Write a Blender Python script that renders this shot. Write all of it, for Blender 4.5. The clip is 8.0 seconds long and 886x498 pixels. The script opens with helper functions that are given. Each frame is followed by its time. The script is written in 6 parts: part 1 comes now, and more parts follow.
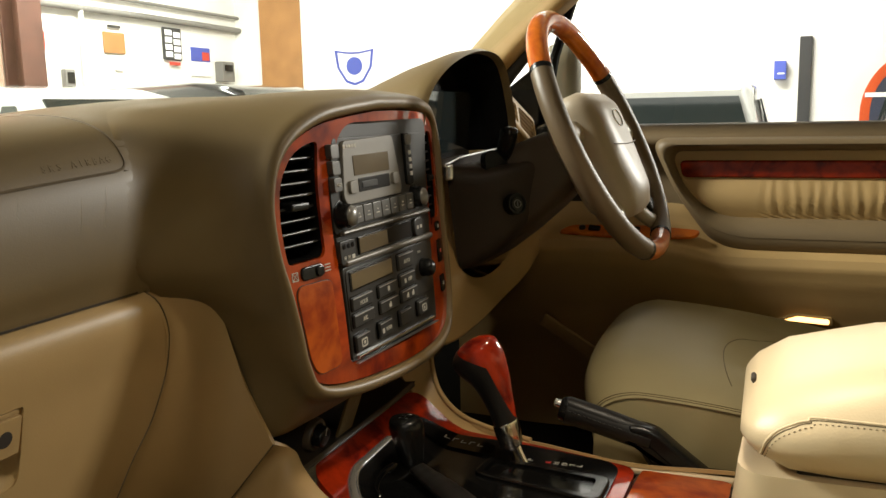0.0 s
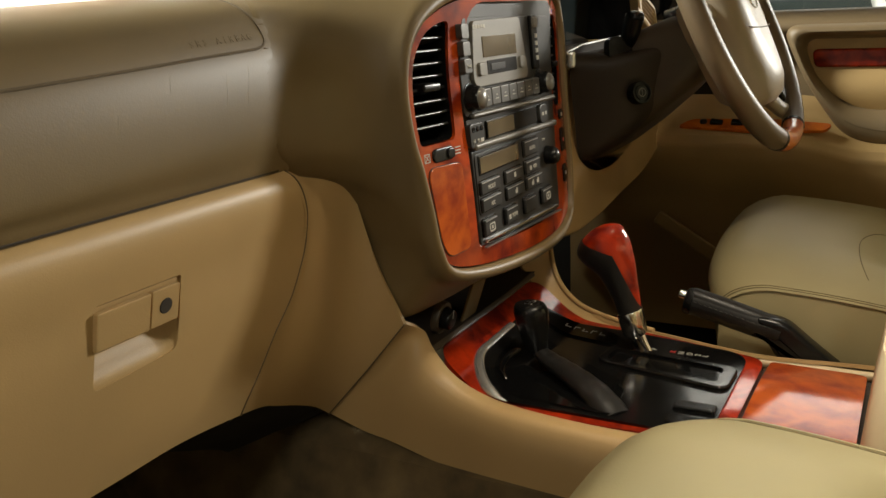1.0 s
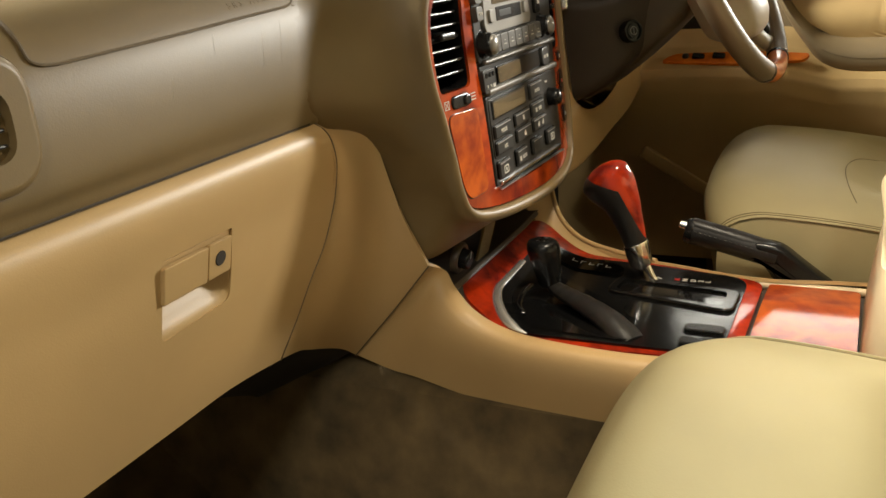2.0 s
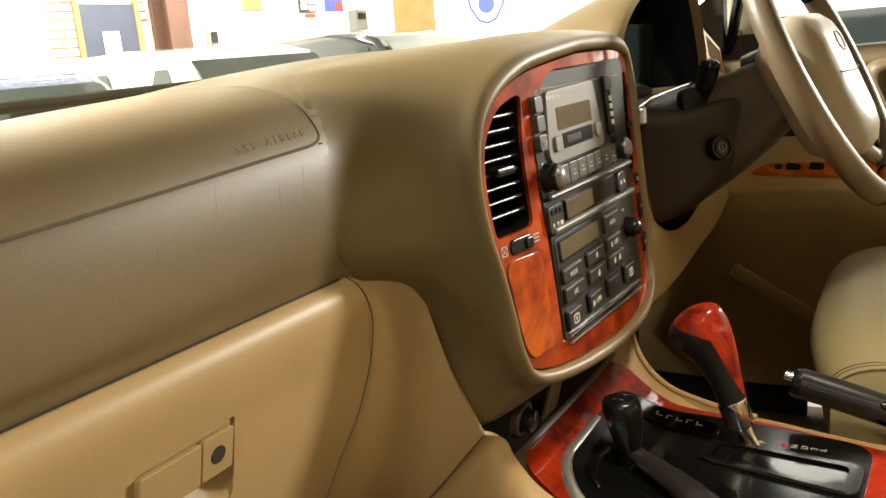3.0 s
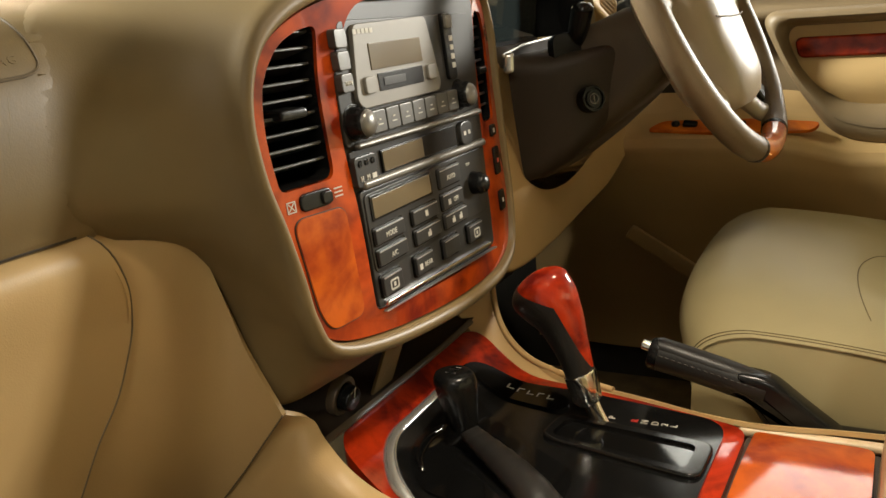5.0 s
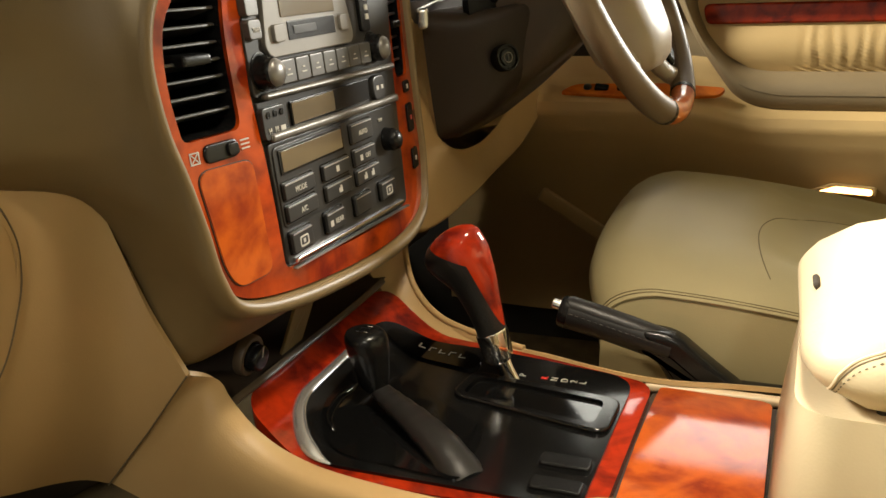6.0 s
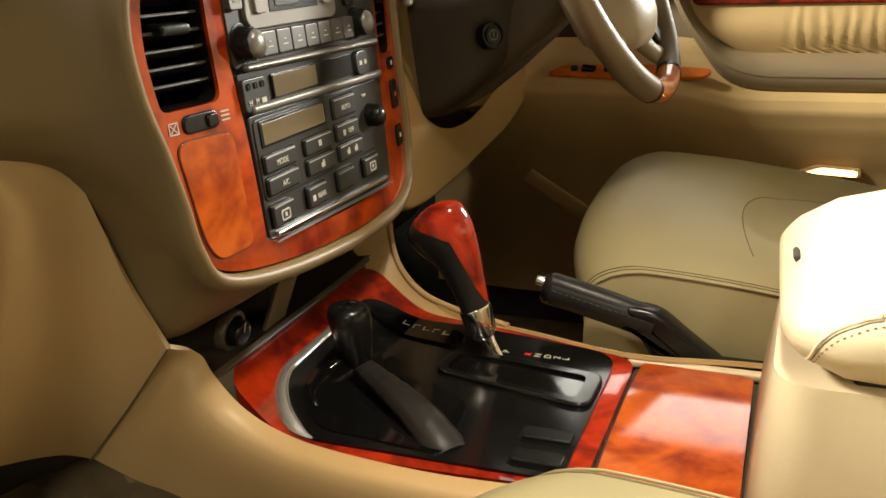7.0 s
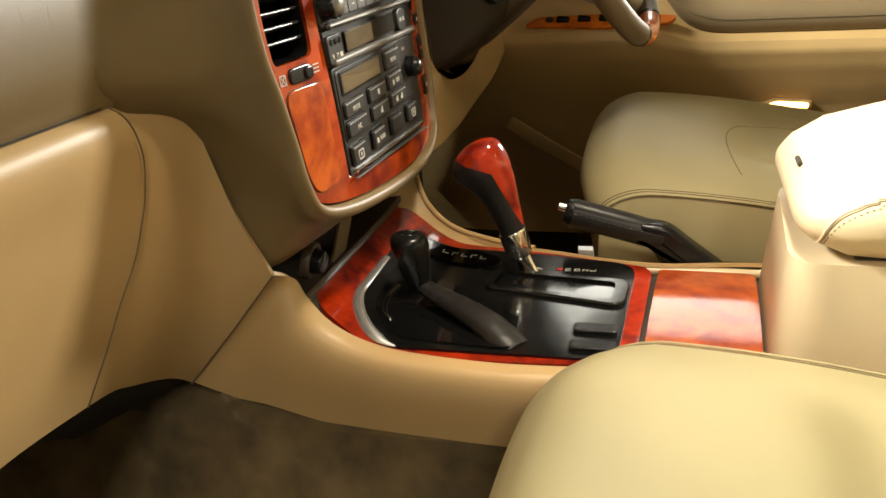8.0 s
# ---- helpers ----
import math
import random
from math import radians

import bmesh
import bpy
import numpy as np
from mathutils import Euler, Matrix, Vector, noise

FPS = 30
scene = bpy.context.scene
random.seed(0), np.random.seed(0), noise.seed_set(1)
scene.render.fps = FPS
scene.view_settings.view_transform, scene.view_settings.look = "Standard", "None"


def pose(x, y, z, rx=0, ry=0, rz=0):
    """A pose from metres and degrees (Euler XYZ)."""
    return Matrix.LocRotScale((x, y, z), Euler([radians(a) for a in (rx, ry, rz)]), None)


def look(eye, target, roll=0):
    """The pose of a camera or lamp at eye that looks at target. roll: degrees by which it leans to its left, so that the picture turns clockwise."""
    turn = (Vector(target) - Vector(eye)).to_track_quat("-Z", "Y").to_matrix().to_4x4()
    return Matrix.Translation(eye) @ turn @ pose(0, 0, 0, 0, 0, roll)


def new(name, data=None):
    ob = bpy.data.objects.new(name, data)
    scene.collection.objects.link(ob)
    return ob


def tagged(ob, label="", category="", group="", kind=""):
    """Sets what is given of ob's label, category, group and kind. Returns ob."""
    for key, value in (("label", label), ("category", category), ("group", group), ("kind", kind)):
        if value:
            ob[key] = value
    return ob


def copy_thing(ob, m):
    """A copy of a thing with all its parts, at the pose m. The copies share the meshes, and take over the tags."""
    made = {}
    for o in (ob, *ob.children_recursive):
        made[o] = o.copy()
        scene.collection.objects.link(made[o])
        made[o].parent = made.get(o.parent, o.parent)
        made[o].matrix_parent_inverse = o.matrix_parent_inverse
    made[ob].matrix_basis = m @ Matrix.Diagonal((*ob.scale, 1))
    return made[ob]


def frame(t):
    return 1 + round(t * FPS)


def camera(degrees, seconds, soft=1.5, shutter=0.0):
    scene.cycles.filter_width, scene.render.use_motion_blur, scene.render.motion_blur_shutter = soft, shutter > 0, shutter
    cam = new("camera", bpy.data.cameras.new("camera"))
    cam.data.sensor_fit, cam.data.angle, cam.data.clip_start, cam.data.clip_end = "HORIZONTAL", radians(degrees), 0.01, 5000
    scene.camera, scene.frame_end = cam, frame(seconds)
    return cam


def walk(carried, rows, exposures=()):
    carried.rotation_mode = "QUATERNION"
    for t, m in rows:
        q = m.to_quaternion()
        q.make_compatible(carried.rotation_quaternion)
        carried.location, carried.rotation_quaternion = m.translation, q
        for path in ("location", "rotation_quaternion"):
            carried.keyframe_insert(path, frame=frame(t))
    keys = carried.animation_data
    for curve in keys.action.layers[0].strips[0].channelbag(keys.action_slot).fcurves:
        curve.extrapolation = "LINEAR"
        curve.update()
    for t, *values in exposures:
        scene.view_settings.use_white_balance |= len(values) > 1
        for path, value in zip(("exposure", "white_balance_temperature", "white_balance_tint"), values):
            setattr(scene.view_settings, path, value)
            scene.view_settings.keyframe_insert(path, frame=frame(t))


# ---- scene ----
from mathutils.bvhtree import BVHTree
cam = camera(54.8, 8.0)
PATH = [
    (0, (-0.78, 0.398, 1.409), (1.063, 1.107, 1.087), -1.3),
    (0.1, (-0.779, 0.4, 1.399), (1.053, 1.135, 1.069), -1.8),
    (0.5, (-0.777, 0.418, 1.386), (1.009, 1.219, 0.975), -2.2),
    (1, (-0.793, 0.426, 1.388), (0.914, 1.326, 0.862), -2.3),
    (1.2, (-0.807, 0.43, 1.392), (0.871, 1.359, 0.823), -1.5),
    (2.3, (-0.849, 0.482, 1.4), (0.866, 1.275, 0.745), -5.4),
    (2.5, (-0.82, 0.499, 1.4), (0.902, 1.309, 0.786), -5.6),
    (3, (-0.72, 0.494, 1.419), (0.961, 1.485, 0.977), -5.4),
    (3.5, (-0.652, 0.484, 1.417), (0.978, 1.57, 1.012), -7.2),
    (4, (-0.626, 0.47, 1.412), (1.007, 1.536, 0.966), -7.0),
    (4.5, (-0.609, 0.44, 1.402), (1.049, 1.448, 0.917), -5.8),
    (5, (-0.599, 0.435, 1.386), (1.111, 1.326, 0.853), -4.5),
    (5.2, (-0.596, 0.436, 1.383), (1.132, 1.275, 0.824), -4.1),
    (6.3, (-0.591, 0.439, 1.374), (1.18, 1.12, 0.742), -2.2),
    (6.5, (-0.592, 0.436, 1.371), (1.18, 1.115, 0.737), -2.2),
    (7, (-0.591, 0.433, 1.367), (1.175, 1.108, 0.716), -2.2),
    (7.5, (-0.618, 0.452, 1.373), (1.153, 1.08, 0.688), -1.0),
    (7.7, (-0.653, 0.461, 1.386), (1.114, 1.07, 0.675), -1.4),
    (8, (-0.721, 0.496, 1.379), (1.061, 1.02, 0.638), -4.1),
]
EXPOSURES = [(0, -1.02), (0.5, -1.0), (1.0, -0.70), (1.2, -0.56), (2.3, 0.0), (2.6, 0.0), (3.0, -0.03), (3.5, -0.06), (4.5, -0.09), (5.0, -0.05), (6.5, 0.0), (7.5, 0.06), (8.0, 0.18)]
walk(cam, [(t, look(eye, target, roll)) for t, eye, target, roll in PATH], EXPOSURES)

# ---- light ----
world = bpy.data.worlds.new("garage_air")
scene.world = world
world.use_nodes = True
world.node_tree.nodes["Background"].inputs[0].default_value = (1.0, 0.93, 0.84, 1)
world.node_tree.nodes["Background"].inputs[1].default_value = 0.16


def area(name, where, target, sx, sy, watts, colour=(1, 0.93, 0.82)):
    lamp = bpy.data.lights.new(name, "AREA")
    lamp.shape, lamp.size, lamp.size_y, lamp.energy, lamp.color = "RECTANGLE", sx, sy, watts, colour
    ob = new(name, lamp)
    ob.matrix_world = look(where, target)
    return ob


# unseen lamps added: over the bonnet, and washing the walls behind the parked cars
WHITE = (1, 0.955, 0.89)
area("added_room_lamp", (-0.7, 4.6, 3.9), (-0.7, 4.6, 0), 0.5, 2.4, 1500, (1.0, 1.0, 0.88))
area("added_room_lamp", (5.0, 5.3, 3.9), (5.0, 7.0, 1.9), 3.2, 0.5, 950, WHITE)
# a dim unseen panel above the driver's-side cars, added for reflections in the console
area("console_reflection_lamp", (5.6, 1.1, 3.94), (5.6, 1.1, 0), 3.5, 2.6, 115, WHITE)
area("added_room_lamp", (6.9, 2.0, 3.9), (9.0, 2.0, 1.6), 2.8, 0.5, 850, WHITE)
# a low work lamp behind the driver's shoulder; it shines in over the driver's window sill
area("work_lamp", (5.0, -2.85, 2.72), (-0.3, 0.83, 1.34), 0.65, 0.65, 450, (1.0, 0.97, 0.87))
# unseen fill lamp added beside the car; it shines down through the open passenger door under the roof's edge
area("door_fill_lamp", (-2.9, -0.35, 3.48), (-0.2, 0.6, 1.2), 0.14, 0.9, 47, (1.0, 0.93, 0.77))
# the map lamp under the roof, lit because the passenger door stands open
dome_bulb = area("map_lamp", (-0.09, 0.47, 1.722), (-0.05, 0.51, 1.0), 0.09, 0.06, 1.6, (1, 0.86, 0.66))
dome_bulb.data.spread = radians(86)

# ---- materials ----
MATS = {}


def mat(name, colour, rough=0.5, metal=0.0, bump=0.0, bump_scale=400.0, mottle=0.0, mottle_scale=6.0, coat=0.0, emit=0.0, rough_var=0.0, dark=None, spec=0.5):
    m = bpy.data.materials.new(name)
    m.use_nodes = True
    n, l = m.node_tree.nodes, m.node_tree.links
    b = n["Principled BSDF"]
    b.inputs["Base Color"].default_value = (*colour, 1)
    b.inputs["Roughness"].default_value = rough
    b.inputs["Metallic"].default_value = metal
    b.inputs["Specular IOR Level"].default_value = spec
    b.inputs["Coat Weight"].default_value = coat
    b.inputs["Coat Roughness"].default_value = 0.04
    if emit:
        b.inputs["Emission Color"].default_value = (*colour, 1)
        b.inputs["Emission Strength"].default_value = emit
    co = n.new("ShaderNodeTexCoord")
    if mottle:
        t = n.new("ShaderNodeTexNoise")
        t.inputs["Scale"].default_value, t.inputs["Detail"].default_value = mottle_scale, 6
        l.new(co.outputs["Object"], t.inputs["Vector"])
        r = n.new("ShaderNodeMapRange")
        r.inputs[1].default_value, r.inputs[2].default_value = 0.3, 0.7
        l.new(t.outputs["Fac"], r.inputs[0])
        mix = n.new("ShaderNodeMix")
        mix.data_type = "RGBA"
        d = dark or [c * (1 - mottle) for c in colour]
        mix.inputs["A"].default_value, mix.inputs["B"].default_value = (*d, 1), (*[min(1, c * (1 + mottle * 0.4)) for c in colour], 1)
        l.new(r.outputs[0], mix.inputs["Factor"])
        l.new(mix.outputs["Result"], b.inputs["Base Color"])
        if rough_var:
            r2 = n.new("ShaderNodeMapRange")
            r2.inputs[3].default_value, r2.inputs[4].default_value = rough - rough_var, rough + rough_var
            t2 = n.new("ShaderNodeTexNoise")
            t2.inputs["Scale"].default_value, t2.inputs["Detail"].default_value = mottle_scale * 4, 5
            l.new(co.outputs["Object"], t2.inputs["Vector"])
            l.new(t2.outputs["Fac"], r2.inputs[0])
            l.new(r2.outputs[0], b.inputs["Roughness"])
    if bump:
        v = n.new("ShaderNodeTexVoronoi")
        v.inputs["Scale"].default_value = bump_scale
        v2 = n.new("ShaderNodeTexNoise")
        v2.inputs["Scale"].default_value, v2.inputs["Detail"].default_value = bump_scale * 0.5, 4
        l.new(co.outputs["Object"], v.inputs["Vector"])
        l.new(co.outputs["Object"], v2.inputs["Vector"])
        add = n.new("ShaderNodeMath")
        l.new(v.outputs["Distance"], add.inputs[0])
        l.new(v2.outputs["Fac"], add.inputs[1])
        bp = n.new("ShaderNodeBump")
        bp.inputs["Strength"].default_value, bp.inputs["Distance"].default_value = bump, 0.0004
        l.new(add.outputs[0], bp.inputs["Height"])
        l.new(bp.outputs["Normal"], b.inputs["Normal"])
    MATS[name] = m
    return m


def burl(name, light, dark, scale, haze=0.03):
    """Lacquered burr walnut: warped bands and dark clouds under a clear coat."""
    m = bpy.data.materials.new(name)
    m.use_nodes = True
    n, l = m.node_tree.nodes, m.node_tree.links
    b = n["Principled BSDF"]
    b.inputs["Roughness"].default_value = 0.5
    b.inputs["Specular IOR Level"].default_value = 0.05
    b.inputs["Coat Weight"].default_value = 0.9
    b.inputs["Coat Roughness"].default_value = haze
    co = n.new("ShaderNodeTexCoord")
    warp = n.new("ShaderNodeTexNoise")
    warp.inputs["Scale"].default_value, warp.inputs["Detail"].default_value, warp.inputs["Distortion"].default_value = scale, 5, 1.6
    l.new(co.outputs["Object"], warp.inputs["Vector"])
    wave = n.new("ShaderNodeTexNoise")
    wave.inputs["Scale"].default_value, wave.inputs["Detail"].default_value, wave.inputs["Distortion"].default_value = scale * 0.4, 3, 4.0
    l.new(co.outputs["Object"], wave.inputs["Vector"])
    mult = n.new("ShaderNodeMath")
    mult.operation = "ADD"
    l.new(warp.outputs["Fac"], mult.inputs[0])
    l.new(wave.outputs["Fac"], mult.inputs[1])
    fine = n.new("ShaderNodeTexNoise")
    fine.inputs["Scale"].default_value, fine.inputs["Detail"].default_value, fine.inputs["Distortion"].default_value = scale * 7, 4, 2.5
    l.new(co.outputs["Object"], fine.inputs["Vector"])
    dim = n.new("ShaderNodeMath")
    dim.operation = "MULTIPLY_ADD"
    dim.inputs[1].default_value, dim.inputs[2].default_value = 0.08, -0.04
    l.new(fine.outputs["Fac"], dim.inputs[0])
    sum2 = n.new("ShaderNodeMath")
    l.new(mult.outputs[0], sum2.inputs[0])
    l.new(dim.outputs[0], sum2.inputs[1])
    ramp = n.new("ShaderNodeValToRGB")
    e = ramp.color_ramp.elements
    e[0].position, e[0].color = 0.37, (*dark, 1)
    e[1].position, e[1].color = 0.60, (*light, 1)
    mid = e.new(0.5)
    mid.color = (*[(a * 0.45 + c * 0.55) for a, c in zip(dark, light)], 1)
    half = n.new("ShaderNodeMath")
    half.operation = "MULTIPLY"
    half.inputs[1].default_value = 0.5
    l.new(sum2.outputs[0], half.inputs[0])
    l.new(half.outputs[0], ramp.inputs[0])
    l.new(ramp.outputs[0], b.inputs["Base Color"])
    MATS[name] = m
    return m


DASH = mat("dash_vinyl", (0.168, 0.115, 0.049), 0.44, spec=0.42, bump=0.08, bump_scale=900, mottle=0.12, mottle_scale=9)
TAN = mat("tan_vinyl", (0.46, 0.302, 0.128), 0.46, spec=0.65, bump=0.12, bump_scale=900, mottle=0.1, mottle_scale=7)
LEATHER = mat("beige_leather", (0.332, 0.281, 0.146), 0.52, bump=0.15, bump_scale=700, mottle=0.1, mottle_scale=11, rough_var=0.06)
PALE = mat("pale_leather", (0.62, 0.49, 0.31), 0.42, bump=0.15, bump_scale=500, mottle=0.08, mottle_scale=9, rough_var=0.05)
SEAM = mat("stitch_seam", (0.12, 0.085, 0.045), 0.7)
# near black that stands for shade in the footwells
FOOTSHADE = mat("footwell_shade", (0.022, 0.017, 0.011), 0.95, bump=0.6, bump_scale=500, mottle=0.3, mottle_scale=18)
GAP = mat("shadow_gap", (0.03, 0.022, 0.014), 0.8)
WOOD = burl("burr_walnut", (0.41, 0.052, 0.003), (0.12, 0.008, 0.001), 17)
WOOD_HONEY = burl("honey_walnut", (0.44, 0.080, 0.004), (0.20, 0.018, 0.002), 20, 0.09)
WOOD_LIGHT = burl("amber_walnut", (0.66, 0.17, 0.012), (0.42, 0.075, 0.006), 20)
WOOD_RED = burl("cherry_walnut", (0.38, 0.025, 0.003), (0.11, 0.005, 0.002), 24, 0.05)
SLAT = mat("black_vent_slat", (0.022, 0.021, 0.020), 0.28, spec=0.9)
SEATSEAM = mat("seat_seam_shadow", (0.15, 0.115, 0.055), 0.7)
BLACK = mat("black_plastic", (0.006, 0.006, 0.006), 0.26, bump=0.1, bump_scale=900, mottle=0.2, mottle_scale=30, spec=0.3)
SATIN = mat("satin_black_panel", (0.005, 0.005, 0.005), 0.16, mottle=0.2, mottle_scale=15, rough_var=0.05, spec=0.5)
GREY = mat("charcoal_panel", (0.024, 0.022, 0.019), 0.38, metal=0.0, mottle=0.12, mottle_scale=30, spec=0.22)
KEY = mat("charcoal_key", (0.024, 0.023, 0.021), 0.36, mottle=0.1, mottle_scale=40, spec=0.3)
KEYGREY = mat("grey_key", (0.075, 0.071, 0.064), 0.38, metal=0.3, mottle=0.08, mottle_scale=40)
BRIGHT = mat("bright_satin_silver", (0.70, 0.69, 0.67), 0.27, metal=0.85)
STITCH = mat("stitch_shadow", (0.16, 0.125, 0.07), 0.7)
GLOSS = mat("gloss_black", (0.004, 0.004, 0.004), 0.07, mottle=0.2, mottle_scale=30, spec=0.45)
CAPGREY = mat("domed_grey_cap", (0.15, 0.142, 0.128), 0.32, metal=0.4)
SILVER = mat("champagne_silver", (0.15, 0.138, 0.118), 0.5, metal=0.15, mottle=0.06, mottle_scale=40)
RAIL = mat("gunmetal_rail", (0.12, 0.11, 0.095), 0.36, metal=0.4, mottle=0.08, mottle_scale=40)
CHROME = mat("chrome", (0.82, 0.8, 0.76), 0.12, metal=1.0)
SATINCHROME = mat("satin_metal", (0.6, 0.59, 0.57), 0.28, metal=1.0)
LCD = mat("lcd_amber_grey", (0.115, 0.09, 0.055), 0.2, coat=0.6)
SCUFF = mat("pale_scuff", (0.50, 0.42, 0.30), 0.6)
INK = mat("white_ink", (0.42, 0.40, 0.35), 0.6)
REDINK = mat("red_ink", (0.6, 0.03, 0.02), 0.6)
BOOT = mat("black_leather", (0.016, 0.015, 0.014), 0.40, bump=0.22, bump_scale=450, mottle=0.2, mottle_scale=20, spec=0.3)
SLEEVE = mat("worn_black_leather", (0.014, 0.013, 0.012), 0.30, bump=0.05, bump_scale=900, spec=0.5)
CARPET = mat("tan_carpet", (0.13, 0.088, 0.036), 0.95, bump=0.5, bump_scale=1600, mottle=0.55, mottle_scale=22)
DOORVINYL = mat("brown_door_vinyl", (0.175, 0.122, 0.064), 0.5, bump=0.3, bump_scale=800, mottle=0.1, mottle_scale=9)
COLUMN2 = mat("brown_shroud_plastic", (0.072, 0.052, 0.032), 0.45, bump=0.2, bump_scale=900, mottle=0.1, mottle_scale=9)
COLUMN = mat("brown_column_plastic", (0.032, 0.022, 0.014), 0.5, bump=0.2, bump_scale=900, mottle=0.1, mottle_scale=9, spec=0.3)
WHEELGREY = mat("wheel_leather", (0.138, 0.096, 0.054), 0.42, bump=0.35, bump_scale=700, mottle=0.1, mottle_scale=15)
PAD = mat("wheel_pad_vinyl", (0.40, 0.33, 0.24), 0.42, bump=0.25, bump_scale=900, mottle=0.08, mottle_scale=12)
HEADLINER = mat("headliner_cloth", (0.36, 0.30, 0.22), 0.95, bump=0.4, bump_scale=900, mottle=0.08, mottle_scale=30)
RUBBER = mat("black_rubber", (0.015, 0.015, 0.016), 0.6, bump=0.15, bump_scale=500, mottle=0.2, mottle_scale=30)
WALL = mat("white_painted_wall", (0.80, 0.78, 0.73), 0.85, bump=0.4, bump_scale=30, mottle=0.14, mottle_scale=1.3)
PINK = mat("pinkish_plaster", (0.62, 0.40, 0.30), 0.85, bump=0.4, bump_scale=30, mottle=0.2, mottle_scale=1.6)
BROWN = mat("brown_steel_paint", (0.10, 0.042, 0.028), 0.6, mottle=0.3, mottle_scale=5)
BLUEDOOR = mat("slate_blue_paint", (0.035, 0.042, 0.07), 0.5, mottle=0.2, mottle_scale=4)
BOARD = mat("plywood_board", (0.36, 0.175, 0.06), 0.7, mottle=0.2, mottle_scale=4)
LOWBOUNCE = mat("low_bounce_wall", (0.22, 0.20, 0.175), 0.85, bump=0.4, bump_scale=30, mottle=0.2, mottle_scale=1.3)
CONCRETE = mat("concrete_floor", (0.20, 0.19, 0.175), 0.6, bump=0.4, bump_scale=60, mottle=0.3, mottle_scale=1.2, rough_var=0.15)
PAPER = mat("white_paper", (0.85, 0.85, 0.85), 0.7)
BLUE = mat("signal_blue", (0.06, 0.09, 0.40), 0.5)
RED = mat("signal_red", (0.5, 0.05, 0.03), 0.5)
ORANGE = mat("orange_paint", (0.55, 0.075, 0.012), 0.45)
DARKSIGN = mat("dark_sign", (0.03, 0.03, 0.03), 0.6)
WHITEPAINT = mat("white_car_paint", (0.8, 0.8, 0.78), 0.25, coat=1.0)
BLACKPAINT = mat("black_car_paint", (0.015, 0.016, 0.018), 0.2, coat=1.0)
BLUEPAINT = mat("navy_car_paint", (0.02, 0.03, 0.11), 0.2, coat=1.0)
CARGLASS = mat("tinted_car_glass", (0.03, 0.04, 0.04), 0.06, coat=0.5)
LENS = mat("amber_lamp_lens", (1.0, 0.55, 0.18), 0.3, emit=9.0)
BODY = mat("gold_beige_body_paint", (0.30, 0.26, 0.19), 0.3, coat=1.0, mottle=0.05)


def glass(name, tint):
    m = bpy.data.materials.new(name)
    m.use_nodes = True
    n, l = m.node_tree.nodes, m.node_tree.links
    n.remove(n["Principled BSDF"])
    tr, gl, mix = n.new("ShaderNodeBsdfTransparent"), n.new("ShaderNodeBsdfGlossy"), n.new("ShaderNodeMixShader")
    tr.inputs[0].default_value = (*tint, 1)
    gl.inputs["Roughness"].default_value = 0.01
    mix.inputs[0].default_value = 0.05
    l.new(tr.outputs[0], mix.inputs[1])
    l.new(gl.outputs[0], mix.inputs[2])
    l.new(mix.outputs[0], n["Material Output"].inputs[0])
    MATS[name] = m
    return m


GLASS = glass("window_glass", (0.93, 0.96, 0.93))

# ---- mesh helpers ----
def finish(bm, name, material, smooth=40):
    bmesh.ops.recalc_face_normals(bm, faces=bm.faces)
    me = bpy.data.meshes.new(name)
    bm.to_mesh(me)
    bm.free()
    for f in me.polygons:
        f.use_smooth = True
    me.set_sharp_from_angle(angle=radians(smooth))
    me.materials.append(material)
    return me


def part(name, bm, material, parent=None, label="", smooth=40):
    ob = new(name, finish(bm, name, material, smooth))
    if len(ob.data.polygons) < 400:
        wn = ob.modifiers.new("normals", "WEIGHTED_NORMAL")
        wn.keep_sharp = True
    if parent:
        ob.parent = parent
    if label:
        tagged(ob, label)
    return ob


def empty(name, label, category, where=(0, 0, 0), group="", kind=""):
    ob = new(name)
    ob.empty_display_size = 0.05
    return tagged(ob, label, category, group, kind)


def moved(bm, m):
    bmesh.ops.transform(bm, matrix=m, verts=bm.verts)
    return bm


def rbox(sx, sy, sz, r=0.003, seg=2, m=None):
    bm = bmesh.new()
    bmesh.ops.create_cube(bm, size=1, matrix=Matrix.Diagonal((sx, sy, sz, 1)))
    if r:
        bmesh.ops.bevel(bm, geom=bm.edges[:], offset=r, segments=seg, affect="EDGES", profile=0.5)
    return moved(bm, m) if m else bm


def join(*bms):
    out = bmesh.new()
    for b in bms:
        me = bpy.data.meshes.new("tmp")
        b.to_mesh(me)
        b.free()
        out.from_mesh(me)
        bpy.data.meshes.remove(me)
    return out


def ring_loft(rings, cap=True, closed=True):
    """Skin over rings of equally many points."""
    bm = bmesh.new()
    rows = [[bm.verts.new(p) for p in r] for r in rings]
    k = len(rows[0])
    for a, b in zip(rows, rows[1:]):
        for i in range(k if closed else k - 1):
            bm.faces.new((a[i], a[(i + 1) % k], b[(i + 1) % k], b[i]))
    if cap and closed:
        bm.faces.new(rows[0][::-1])
        bm.faces.new(rows[-1])
    return bm


